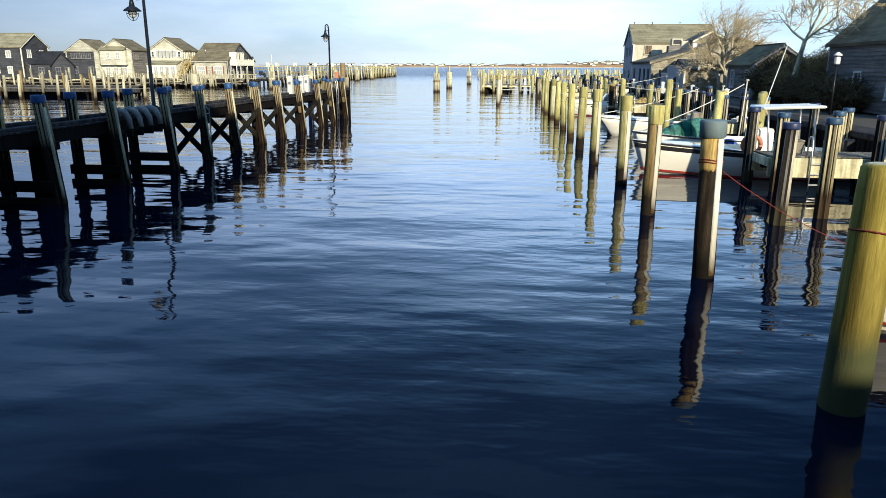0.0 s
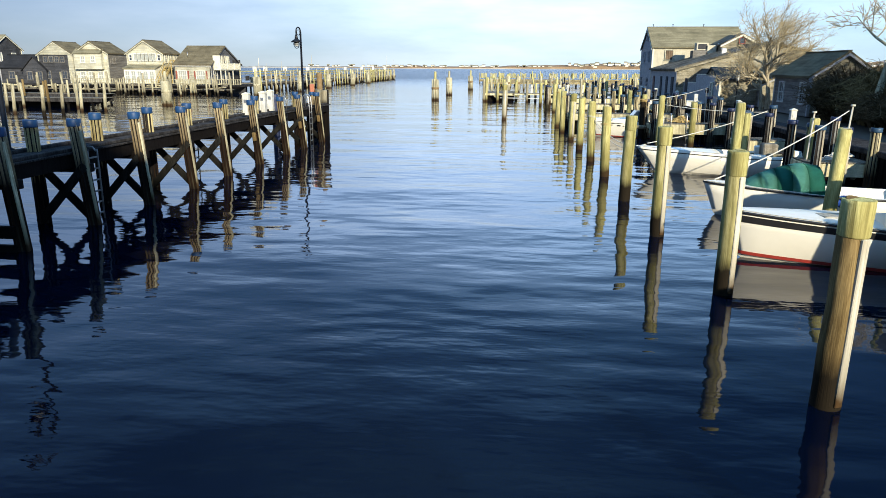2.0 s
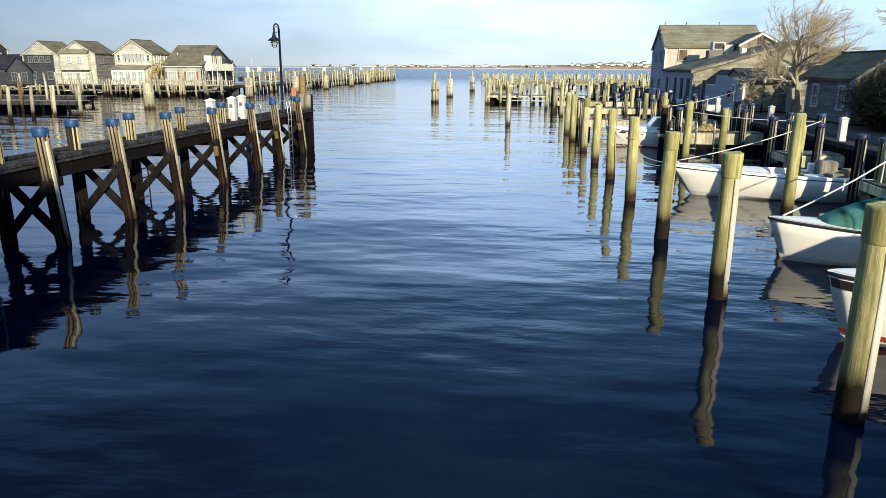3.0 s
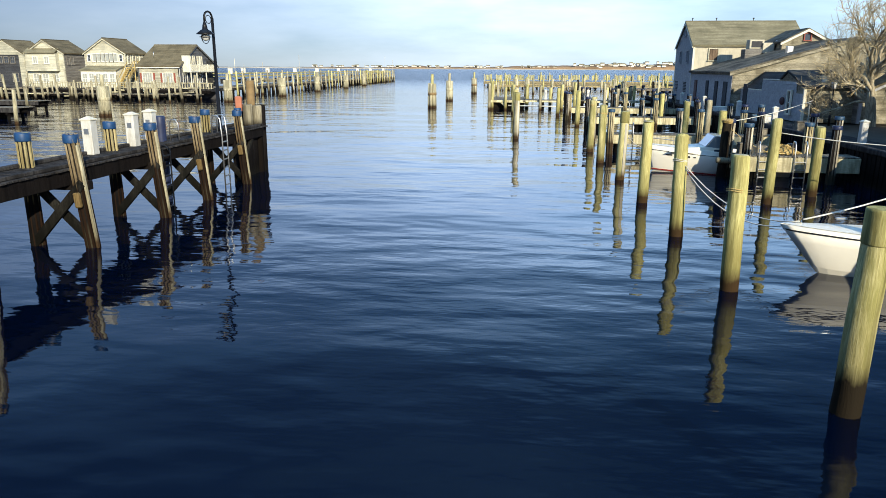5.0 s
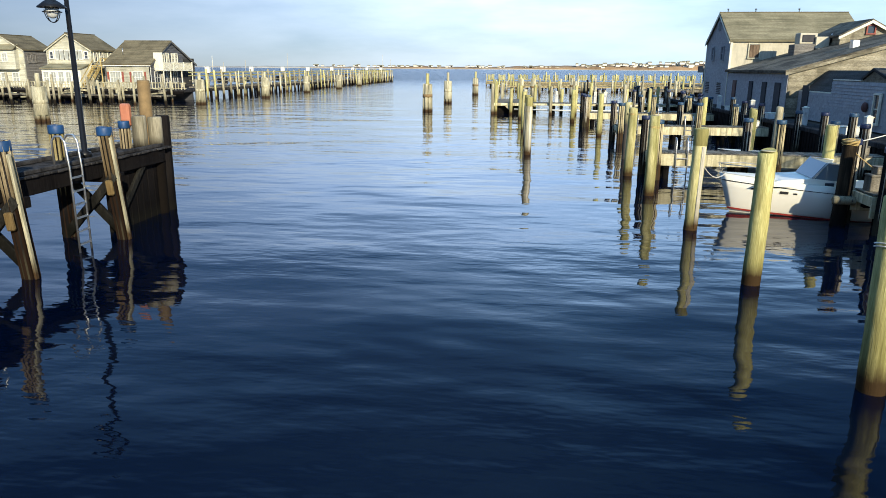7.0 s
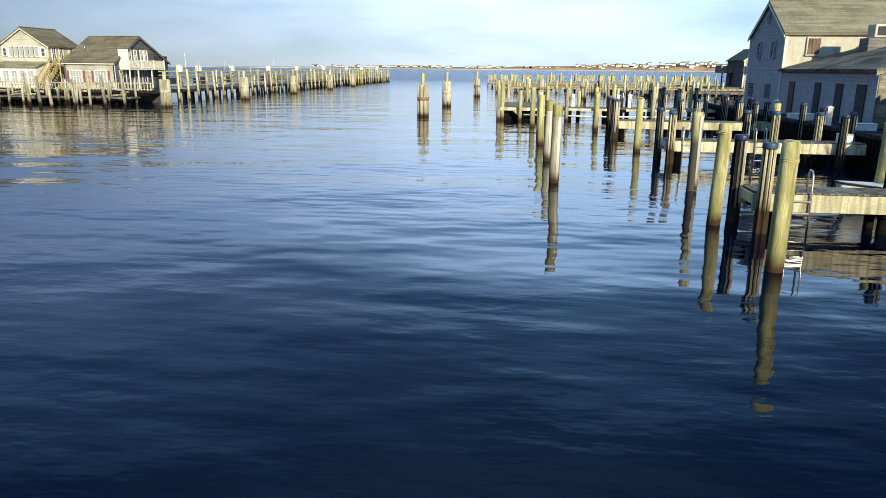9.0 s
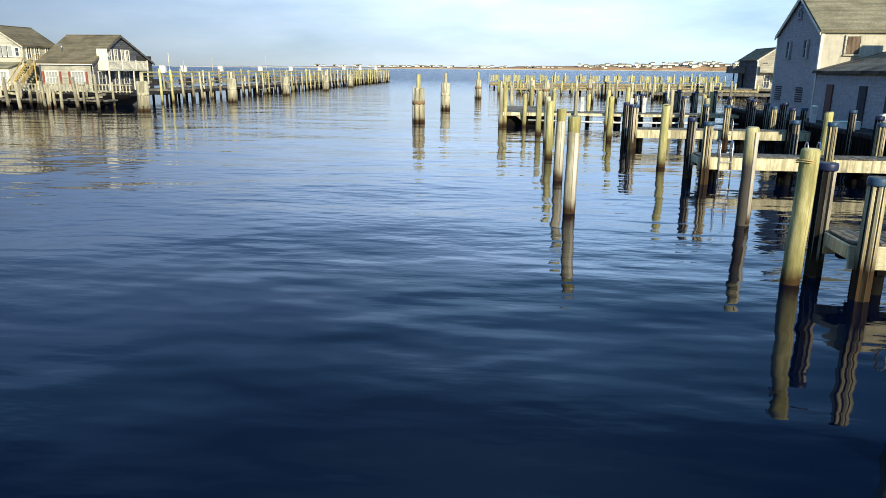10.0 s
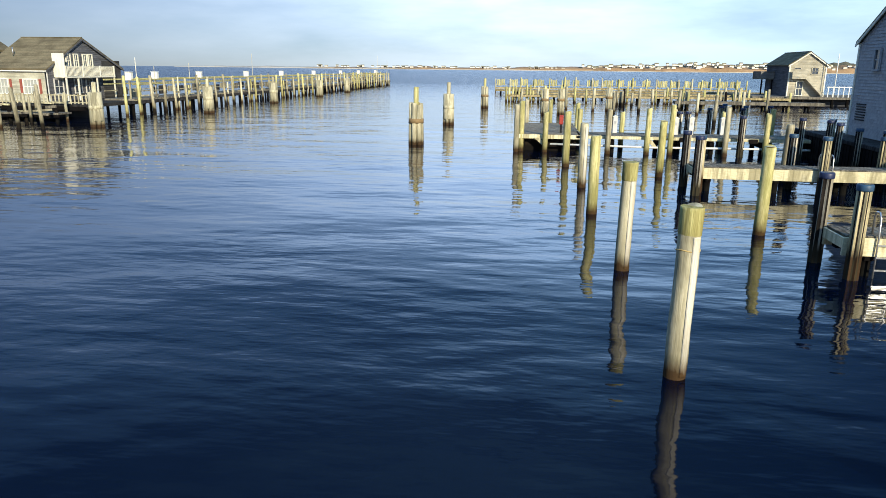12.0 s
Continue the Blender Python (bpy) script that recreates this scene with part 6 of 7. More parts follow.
for (x, y) in ((9.97, 138.8), (6.5, 133), (16, 137), (14, 121), (22, 141), (15, 142), (5, 141), (2, 144), (-1, 139), (24, 139)):
    wharf_post(x, y, rd.uniform(2.2, 3.0), 0.17, rd.uniform(-0.1, 0.1), "loose piles beyond the wide dock")
for (x0, x1, y) in ((16, 34, 150.0),):
    finger_dock(x0, x1, y, 1.6, 0.95, "low weathered dock beyond the wide dock", fascia=M_DECK)
for k, x in enumerate((10.2, 11.3, 11.8, 12.6, 13.1, 14.2)):
    capped_pile(x, 107.0 + (k * 37 % 5) * 0.6, 2.2 + 0.1 * (k % 3), k % 3 != 1, group="capped piles beyond the wide dock", blue=k % 2 == 0)

# ---- boats ----
RAKE = {"bow": 0.34}


def section(s, L, B, D, fine=0.62):
    """Half-section of a hull at s (0 stem, 1 transom): keel, chine, rail."""
    b = B / 2 * min(1.0, (max(s, 0.0) / 0.58)) ** fine * (1 - 0.10 * max(0, s - 0.6) / 0.4)
    rail = D * (1.0 + 0.34 * (1 - s) ** 2)
    keel = -0.34 + 0.40 * max(0, 1 - s / 0.16) ** 2
    chine_b, chine_z = b * (0.90 - 0.28 * (1 - s) ** 2), 0.0 + 0.16 * (1 - s) ** 2
    rake = -RAKE["bow"] * (1 - s) ** 3
    return b, rail, keel, chine_b, chine_z, rake


def hull_mesh(L, B, D, n=18, t=0.05, sole=0.30):
    bm = nb()
    rows = []
    for i in range(n + 1):
        s = (i / n) ** 1.25
        b, rail, keel, cb, cz, rake = section(s, L, B, D)
        x = s * L
        def px(z):
            return x + rake * max(0, (z - keel)) / (rail - keel)
        b = max(b, 0.03)
        cb = max(cb, 0.02)
        ib = max(b - t - 0.08, 0.012)
        out = [(px(keel), 0.0, keel), (px(cz), cb, cz), (px(rail * 0.6 + cz * 0.4), (b * 0.6 + cb * 0.4) * 1.02, rail * 0.6 + cz * 0.4), (px(rail), b, rail), (px(rail) + 0.02, ib, rail + 0.01), (px(sole) + 0.10, min(ib * 0.97, cb * 0.85), sole), (px(sole) + 0.10, 0.0, sole)]
        rows.append([[bm.verts.new((p[0], sg * p[1], p[2])) for p in out] for sg in (-1, 1)])
    for a, c in zip(rows, rows[1:]):
        for side in (0, 1):
            for k in range(6):
                q = (a[side][k], c[side][k], c[side][k + 1], a[side][k + 1])
                f = bm.faces.new(q if side == 0 else q[::-1])
                f.smooth = k in (1, 2)
    for side in (0, 1):
        r = rows[-1][side]
        bm.faces.new((r[0], r[1], r[2], r[3], r[4], r[5], r[6]) if side else (r[6], r[5], r[4], r[3], r[2], r[1], r[0]))
        r = rows[0][side]
        bm.faces.new(r[::-1] if side else r)
    bmesh.ops.remove_doubles(bm, verts=bm.verts[:], dist=0.0005)
    bmesh.ops.recalc_face_normals(bm, faces=bm.faces[:])
    return bm


def side_line(L, B, D, frac, out=0.012, n=26, s0=0.0, s1=1.0):
    """Points along a hull's side at a share of its freeboard."""
    pts = []
    for i in range(n + 1):
        s = s0 + (s1 - s0) * (i / n) ** 1.25
        b, rail, keel, cb, cz, rake = section(s, L, B, D)
        z = cz + (rail - cz) * frac
        bb = cb + (b - cb) * frac
        pts.append((s * L + rake * (z - keel) / (rail - keel), bb + out, z))
    return pts


def side_band(L, B, D, f0, f1, out=0.012, s0=0.0, s1=1.0):
    bm = nb()
    for sg in (-1, 1):
        lo = [bm.verts.new((p[0] - 0.01, sg * p[1], p[2])) for p in side_line(L, B, D, f0, out, 26, s0, s1)]
        hi = [bm.verts.new((p[0] - 0.01, sg * p[1], p[2])) for p in side_line(L, B, D, f1, out, 26, s0, s1)]
        for k in range(len(lo) - 1):
            bm.faces.new((lo[k], lo[k + 1], hi[k + 1], hi[k]) if sg < 0 else (hi[k], hi[k + 1], lo[k + 1], lo[k]))
    return bm


def foredeck(L, B, D, s1=0.42):
    bm = nb()
    rows = []
    for i in range(13):
        s = s1 * (i / 12) ** 1.2
        b, rail, keel, cb, cz, rake = section(s, L, B, D)
        b = max(b - 0.03, 0.01)
        x = s * L + rake
        rows.append([bm.verts.new((x + 0.03, y, rail + 0.015 + c)) for y, c in ((-b, 0), (-b * 0.5, 0.05 * b), (0, 0.07 * b), (b * 0.5, 0.05 * b), (b, 0))])
    for a, c in zip(rows, rows[1:]):
        for k in range(4):
            bm.faces.new((a[k], c[k], c[k + 1], a[k + 1])).smooth = True
    r = rows[-1]
    low = [bm.verts.new((v.co.x, v.co.y, v.co.z - 0.3)) for v in r]
    for k in range(4):
        bm.faces.new((r[k], low[k], low[k + 1], r[k + 1]))
    bmesh.ops.recalc_face_normals(bm, faces=bm.faces[:])
    return bm


def boat(x, y, L, B, D, label, turn=0.0, boot=None, rub=True, deck=True):
    t = thing("moored_boat", (x, y, 0), label, "boat", "moored boats", turn=turn)
    part("hull", hull_mesh(L, B, D), M_GEL, t)
    if rub:
        for sg in (-1, 1):
            part("rub_rail", tube([(p[0], sg * p[1], p[2]) for p in side_line(L, B, D, 0.97, 0.01)], 0.03, 6), M_RUB, t)
    if boot:
        part("boot_stripe", side_band(L, B, D, -0.06, -0.01 if B < 2.3 else 0.02), boot, t, "red stripe at the waterline")
    if deck:
        part("foredeck", foredeck(L, B, D), M_GEL, t)
    return t


def outboard(t, L, D):
    bm = nb()
    box(bm, (L + 0.2, 0, D + 0.2), (0.36, 0.28, 0.42), None, 0.07)
    part("engine_cowl", bm, M_IRON, t, "black outboard engine cowl")
    part("engine_leg", one_box((L + 0.2, 0, D - 0.25), (0.2, 0.14, 0.9), None, 0.03), M_IRON, t)


# white skiff with hardtop
b1 = boat(6.55, 24.6, 6.3, 2.35, 0.82, "white fibreglass skiff with black rail, red waterline and a hardtop", -2, M_RED)
part("side_stripe", side_band(6.3, 2.35, 0.82, 0.74, 0.90, 0.014), M_RUB, b1, "dark band below the rail")
part("console", one_box((3.7, 0, 0.95), (0.7, 0.8, 1.2), None, 0.06), M_GEL, b1)
part("console_screen", one_box((3.4, 0, 1.65), (0.04, 0.8, 0.4), Matrix.Rotation(radians(-20), 3, 'Y')), M_WINDSHIELD, b1)
part("hardtop", one_box((4.45, 0, 2.24), (1.9, 1.6, 0.08), Matrix.Rotation(radians(-2), 3, 'Y'), 0.04), M_GEL, b1, "white flat hardtop")
for sx, sy in ((3.7, -0.65), (3.7, 0.65), (5.1, -0.65), (5.1, 0.65)):
    part("hardtop_leg", tube([(sx + 0.12, sy * 1.1, 0.75), (sx, sy, 2.22)], 0.028, 7), M_STEEL, b1)
part("seat", one_box((4.7, 0, 0.7), (0.6, 1.2, 0.75), None, 0.06), M_GEL, b1)
outboard(b1, 6.3, 0.82)
part("aerial", tube([(3.9, 0.5, 2.2), (4.45, 0.6, 4.3)], 0.014, 5), M_WHITE, b1)
lr = nb()
ring_tube(lr, [(3.15 + 0.27 * math.cos(a), -1.24, 1.12 + 0.27 * math.sin(a)) for a in [2 * math.pi * i / 20 for i in range(21)]], [0.07] * 21, 8)
part("life_ring", lr, M_ORANGE, b1, "orange life ring")
part("cushion", one_box((1.9, -0.1, 0.99), (0.8, 0.5, 0.1), Matrix.Rotation(0.2, 3, 'Z'), 0.04), M_STRIP, b1)

# open boat under a green cover
b2 = boat(7.25, 29.4, 5.3, 2.1, 0.72, "small white boat with a rounded green canvas cover", -3)
for k, m in enumerate((M_TEAL, M_TEAL, M_GREEN, M_TEAL, M_GREEN)):
    bm = nb()
    x0 = 0.72 + k * 0.38
    rows = []
    for j in range(4):
        x = x0 + j * 0.38 / 3
        u = (x - 0.72) / 1.9
        half = section(x / 5.3, 5.3, 2.1, 0.72)[0] * 0.94
        h = 0.84 * min(1.0, 0.06 + 1.25 * max(u, 0.0)) ** 0.62 * (1 - 0.10 * u * u)
        rows.append([bm.verts.new((x, half * math.cos(a), 0.80 - 0.08 * u + h * math.sin(a))) for a in [math.pi * i / 12 for i in range(13)]])
    for a, c in zip(rows, rows[1:]):
        for i in range(12):
            bm.faces.new((a[i], a[i + 1], c[i + 1], c[i])).smooth = True
    bmesh.ops.solidify(bm, geom=bm.faces[:], thickness=0.012)
    part("cover_panel", bm, m, b2, "curved green canvas panel")
bm = nb()
bmesh.ops.create_uvsphere(bm, u_segments=14, v_segments=8, radius=0.5)
bmesh.ops.scale(bm, verts=bm.verts[:], vec=(0.95, 0.5, 0.36))
bmesh.ops.translate(bm, verts=bm.verts[:], vec=(3.2, -0.85, 0.62))
part("fender_bag", bm, M_TARP, b2, "blue tarpaulin bundle over the side")
outboard(b2, 5.3, 0.72)

# white skiff with a cluttered cockpit
RAKE["bow"] = 0.8
b3 = boat(7.1, 37.8, 5.8, 2.2, 0.78, "white open skiff with gear heaped in the cockpit", -2, rub=False)
part("rail_line", side_band(5.8, 2.2, 0.78, 0.86, 0.90, 0.01), M_RUB, b3, "thin dark line below the rail")
rd = random.Random(31)
for k in range(9):
    part("gear_box", one_box((2.9 + k * 0.3, rd.uniform(-0.6, 0.6), 0.55 + rd.uniform(0, 0.35)), (rd.uniform(0.3, 0.6), rd.uniform(0.3, 0.5), rd.uniform(0.25, 0.5)), Matrix.Rotation(rd.uniform(0, 3), 3, 'Z'), 0.03), rd.choice((M_WHITE, M_DECK, M_PILE_GREY, M_DECK_DARK)), b3)
part("console", one_box((4.3, 0.1, 0.8), (0.55, 0.6, 0.85), None, 0.05), M_DECK, b3, "grey console")
part("cleat", one_box((0.4, 0, 1.2), (0.22, 0.05, 0.05), None, 0.01), M_STEEL, b3)
outboard(b3, 5.8, 0.78)

# cabin boat with a lettered bow
RAKE["bow"] = 0.34
b4 = boat(6.25, 53.1, 5.3, 2.2, 0.86, "white cabin boat with tinted windscreen and red waterline", -2, M_RED, False)
bm = nb()
prism(bm, [(0.6, 0.90), (3.1, 0.80), (3.1, 1.04), (2.05, 1.13), (1.2, 1.07)], "y", -0.74, 0.74)
part("cabin", bm, M_GEL, b4, "low white cuddy cabin")
bm = nb()
prism(bm, [(1.98, 1.14), (2.02, 1.13), (2.36, 1.57), (2.32, 1.58)], "y", -0.68, 0.68)
part("windscreen", bm, M_WINDSHIELD, b4, "raked tinted windscreen")
for sg in (-1, 1):
    bm = nb()
    prism(bm, [(2.03, 1.10), (2.98, 1.02), (2.98, 1.50), (2.36, 1.56)], "y", sg * 0.69, sg * 0.72)
    part("side_window", bm, M_WINDSHIELD, b4, "tinted side glass of the windscreen")
    part("window_frame", tube([(1.99, sg * 0.72, 1.11), (2.35, sg * 0.72, 1.58), (2.99, sg * 0.72, 1.52), (2.99, sg * 0.72, 0.95)], 0.016, 6), M_STEEL, b4)
for sg in (-1, 1):
    part("bow_rail", tube([(-0.25, sg * 0.13, 1.12), (-0.35, sg * 0.14, 1.42), (0.5, sg * 0.5, 1.38), (0.9, sg * 0.64, 1.32), (0.95, sg * 0.64, 0.98)], 0.014, 6), M_STEEL, b4)
    part("rail_line", tube([(p[0], sg * p[1], p[2]) for p in side_line(5.3, 2.2, 0.86, 0.80, 0.004)], 0.014, 5), M_RUB, b4)
part("port_light", one_box((2.45, -0.745, 0.97), (0.24, 0.03, 0.12), None, 0.01), M_GLASS, b4)
part("helm_seat", one_box((4.4, 0.3, 0.75), (0.5, 0.5, 0.8), None, 0.05), M_DECK, b4)
for a, w in ((0.14, 0.05), (0.17, 0.09), (0.21, 0.05), (0.29, 0.11), (0.33, 0.05)):
    pts = side_line(5.3, 2.2, 0.86, 0.66, 0.016, 40)
    i = int(40 * a ** 0.8)
    p, q = Vector(pts[i]), Vector(pts[i + 1])
    d = (q - p).normalized()
    bm = one_box((p.x, -p.y, p.z), (w * 2.0, 0.012, 0.045 if w < 0.1 else 0.075), Matrix.Rotation(math.atan2(-d.y, d.x), 3, 'Z'))
    part("name_bar", bm, M_RUB, b4, "dark bar in place of the boat's name")
outboard(b4, 5.3, 0.86)

# another small white boat further out
b5 = boat(8.6, 62.6, 4.6, 1.9, 0.62, "small white open boat between the docks", -3)
outboard(b5, 4.6, 0.62)


# white boat beside the first pile
b6 = boat(7.3, 9.9, 5.4, 2.1, 0.80, "white skiff with a black rail beside the first pile", -2, M_RED)
part("side_stripe", side_band(5.4, 2.1, 0.80, 0.76, 0.90, 0.014), M_RUB, b6, "dark band below the rail")
outboard(b6, 5.4, 0.80)


# ---- lines and small gear ----
def line(a, b, sag=0.3, r=0.014, mat=None, label="white mooring line hanging between pile and boat", name="mooring_line"):
    t = thing(name, a, label, "rope", "mooring lines")
    pts = [Vector(p) - Vector(a) for p in wiggle_line(a, b, 12, sag, 0.006)]
    part("strand", tube(pts, r, 6), mat or M_ROPE, t)


def coil(x, y, z, r, n=2, mat=None, lab="rope wrapped round a pile"):
    t = thing("rope_wrap", (x, y, z), lab, "rope", "ropes round piles")
    pts = [(r * math.cos(a), r * math.sin(a), 0.04 * a / 6.28 + 0.02 * math.sin(2 * a)) for a in [i * 2 * math.pi / 16 for i in range(16 * n + 1)]]
    part("strand", tube(pts, 0.009, 5), mat or M_NET, t)


line((4.83, 40.9, 1.95), (6.7, 37.85, 1.1), 0.45)
line((4.83, 40.9, 1.90), (6.7, 37.75, 1.08), 0.6)
line((6.75, 37.8, 1.15), (11.9, 39.9, 2.35), 0.12, 0.018)
line((5.55, 12.2, 1.95), (9.4, 13.0, 0.1), 0.25, 0.007, M_ROPE_RED, "thin red mooring line running down from a pile")
t = thing("coiled_hose", (12.35, 34.35, 1.03), "pale hose lying in loose loops on a dock", "hose")
hrd = random.Random(21)
hose = []
for k in range(66):
    a = k * 0.52
    hose.append((0.36 * math.cos(a) * (1 + 0.25 * math.sin(k * 0.31)) + 0.006 * k, 0.30 * math.sin(a) * (1 + 0.2 * math.cos(k * 0.23)), 0.02 + 0.045 * (k // 12) * (0.5 + 0.5 * abs(math.sin(a))) + hrd.uniform(0, 0.01)))
part("hose", tube(hose, 0.018, 6), M_ROPE, t)
coil(5.54, 12.2, 1.93, 0.19, 2, M_ROPE_RED, "red rope wrapped round a pile")
coil(5.90, 7.45, 1.9, 0.222, 1, M_ROPE_RED, "red rope wrapped round a pile")
coil(4.88, 36.3, 1.95, 0.178, 2)
coil(4.79, 40.9, 1.93, 0.178, 2, M_ROPE)
for k in range(3):
    coil(8.77, 51.6, 2.14 + 0.035 * k, 0.185 + 0.014 * k, 3, M_NET, "yellow rope heaped round a dark pile")
line((8.77, 51.6, 2.2), (13.3, 55.4, 2.9), 0.1, 0.016)
line((8.77, 51.6, 2.1), (10.3, 51.1, 1.1), 0.15, 0.012, M_NET, "yellow line running down to the dock")
coil(4.37, 55.5, 2.2, 0.178, 2)
coil(4.25, 59.9, 2.35, 0.178, 2)
coil(0.31, 66.2, 2.05, 0.178, 1)
line((7.2, 29.4, 1.0), (12.2, 33.2, 2.75), 0.15, 0.02)
line((6.1, 53.1, 1.15), (4.62, 50.4, 2.0), 0.35)
line((8.72, 45.9, 2.3), (13.35, 43.6, 2.1), 0.12, 0.016)
for x, y, h, ln in ((12.2, 33.3, 2.9, 0.15), (13.3, 55.4, 2.75, -0.1), (11.6, 34.6, 2.6, 0.1)):
    t = thing("steel_pole", (x, y, -1.5), "slim pale mooring pole beside a dock", "pole", "slim mooring poles")
    part("shaft", tube([(0, 0, 0), (0, 0, 1.5), (ln, 0, h + 1.5)], 0.03, 7), M_STRIP, t)
    part("tip", one_box((ln, 0, h + 1.52), (0.12, 0.12, 0.06), None, 0.01), M_STRIP, t)

t = thing("fender_roll", (8.72, 51.36, 0.72), "grey foam fender lashed across a dark pile", "fender")
bm = nb()
ring_tube(bm, [(-0.30, 0, 0), (-0.27, 0, 0), (0.26, 0, -0.02), (0.29, 0, -0.02)], [0.06, 0.12, 0.12, 0.06], 12)
part("roll", bm, M_PILE_GREY, t)
for sx in (-0.15, 0.16):
    part("lashing", tube([(sx, -0.13, 0), (sx, 0.0, 0.135), (sx, 0.13, 0), (sx, 0.0, -0.135), (sx, -0.13, 0)], 0.012, 5), M_RUB, t)
net = thing("net_heap", (10.9, 51.3, 1.0), "heap of tangled yellow fishing line on the dock", "net")
rd = random.Random(77)
bm = nb()
for k in range(60):
    a, r = rd.uniform(0, 6.28), rd.uniform(0.1, 0.6)
    pts = [(r * math.cos(a + i * 0.7) * 1.2, r * math.sin(a + i * 0.7) * 0.7, 0.04 + (0.62 - r) * 0.7 * abs(math.sin(i * 0.9 + k)) + 0.02 * i / 6) for i in range(7)]
    ring_tube(bm, pts, [0.012] * 7, 4)
part("tangle", bm, M_NET, net)
for x, y, z, sx, sy, sz in ((9.45, 51.3, 1.0, 0.5, 0.4, 0.45), (9.5, 51.3, 1.45, 0.35, 0.35, 0.2), (10.4, 22.2, 1.0, 0.7, 0.4, 0.4), (12.6, 59.8, 1.0, 0.7, 0.4, 0.35), (12.8, 73.1, 1.0, 0.5, 0.5, 0.35), (14.4, 64.8, 1.26, 1.2, 0.5, 0.45), (14.6, 59.5, 1.26, 0.8, 0.5, 0.5), (14.9, 76.2, 1.26, 0.9, 0.6, 0.35), (14.5, 83.0, 1.26, 1.3, 0.5, 0.4)):
    t = thing("dock_box", (x, y, z), "weathered dock storage box with a flat lid", "box", "dock boxes")
    part("body", one_box((0, 0, sz * 0.42), (sx, sy, sz * 0.84), None, 0.015), M_DECK if y < 60 else M_WHITE, t)
    part("lid", one_box((0, 0, sz * 0.92), (sx * 1.05, sy * 1.06, sz * 0.14), None, 0.02), M_DECK if y < 60 else M_CREAM, t)
t = thing("quay_steps", (14.9, 60.8, 1.26), "short grey timber steps on the quay", "steps")
for k in range(3):
    part("step", one_box((0.35 * k, 0, 0.1 + 0.18 * k), (0.36, 1.1, 0.2 + 0.0), None, 0.01), M_DECK, t)
# small red box on a stand
t = thing("red_dock_box", (-0.35, 98.6, 1.0), "red metal fire box on the wide dock", "box")
part("body", one_box((0, 0, 0.77), (0.24, 0.2, 0.55), None, 0.02), M_RED, t)
part("stand", one_box((0, 0, 0.25), (0.12, 0.12, 0.5)), M_IRON, t)
for x, y in ((6.4, 98.9), (7.3, 99.0), (2.9, 99.3), (7.4, 99.4), (9.2, 99.4)):
    pedestal(x, y, 1.0, 0.95, 0.26, "white service pedestals on the wide dock")


# ---- trees and brush ----
def bare_tree(x, y, z, seed, h_trunk, spread, levels=5, r0=0.26, lean=(0.3, 0, 0), bias=(0.25, 0, 0.15), label="", kids=(3, 5), trunk_mat=None, first=1.0):
    t = thing("bare_tree", (x, y, z), label, "tree")
    rd = random.Random(seed)
    thick, thin = nb(), nb()

    def grow(p, d, length, r, lv):
        n = 4 if lv > 1 else 3
        pts, rad = [p], [r]
        q = p
        for i in range(n):
            d = (d + Vector((rd.uniform(-1, 1), rd.uniform(-1, 1), rd.uniform(-0.7, 0.9))) * 0.24 + Vector(bias) * 0.10).normalized()
            q = q + d * (length / n)
            pts.append(q)
            rad.append(max(0.0135, r * (1 - 0.42 * (i + 1) / n)))
        ring_tube(thick if lv >= levels - 2 else thin, pts, rad, 8 if lv >= levels - 1 else (5 if lv > 1 else 3), False)
        if lv == 0:
            return
        k = rd.randint(*kids) + (1 if lv < 2 else 0)
        for j in range(k):
            i = rd.randint(1, n) if lv < levels else n
            e = d if i == n else (pts[i] - pts[i - 1]).normalized()
            axis = e.orthogonal().normalized()
            axis.rotate(Matrix.Rotation(rd.uniform(0, 6.283), 3, e))
            nd = e.copy()
            nd.rotate(Matrix.Rotation(rd.uniform(0.35, 0.95) * (1.15 if lv == levels else 1), 3, axis))
            nd.z = max(nd.z, -0.25)
            grow(pts[i], nd.normalized(), length * rd.uniform(0.58, 0.82) * (first if lv == levels else 1), rad[i] * rd.uniform(0.55, 0.72), lv - 1)
    grow(Vector((0, 0, -0.15)), Vector((0, 0, 1)) + Vector(lean), h_trunk, r0, levels)
    part("trunk", thick, trunk_mat or M_BARK, t)
    part("crown", thin, M_TWIG, t, "fine bare twigs")
    return t


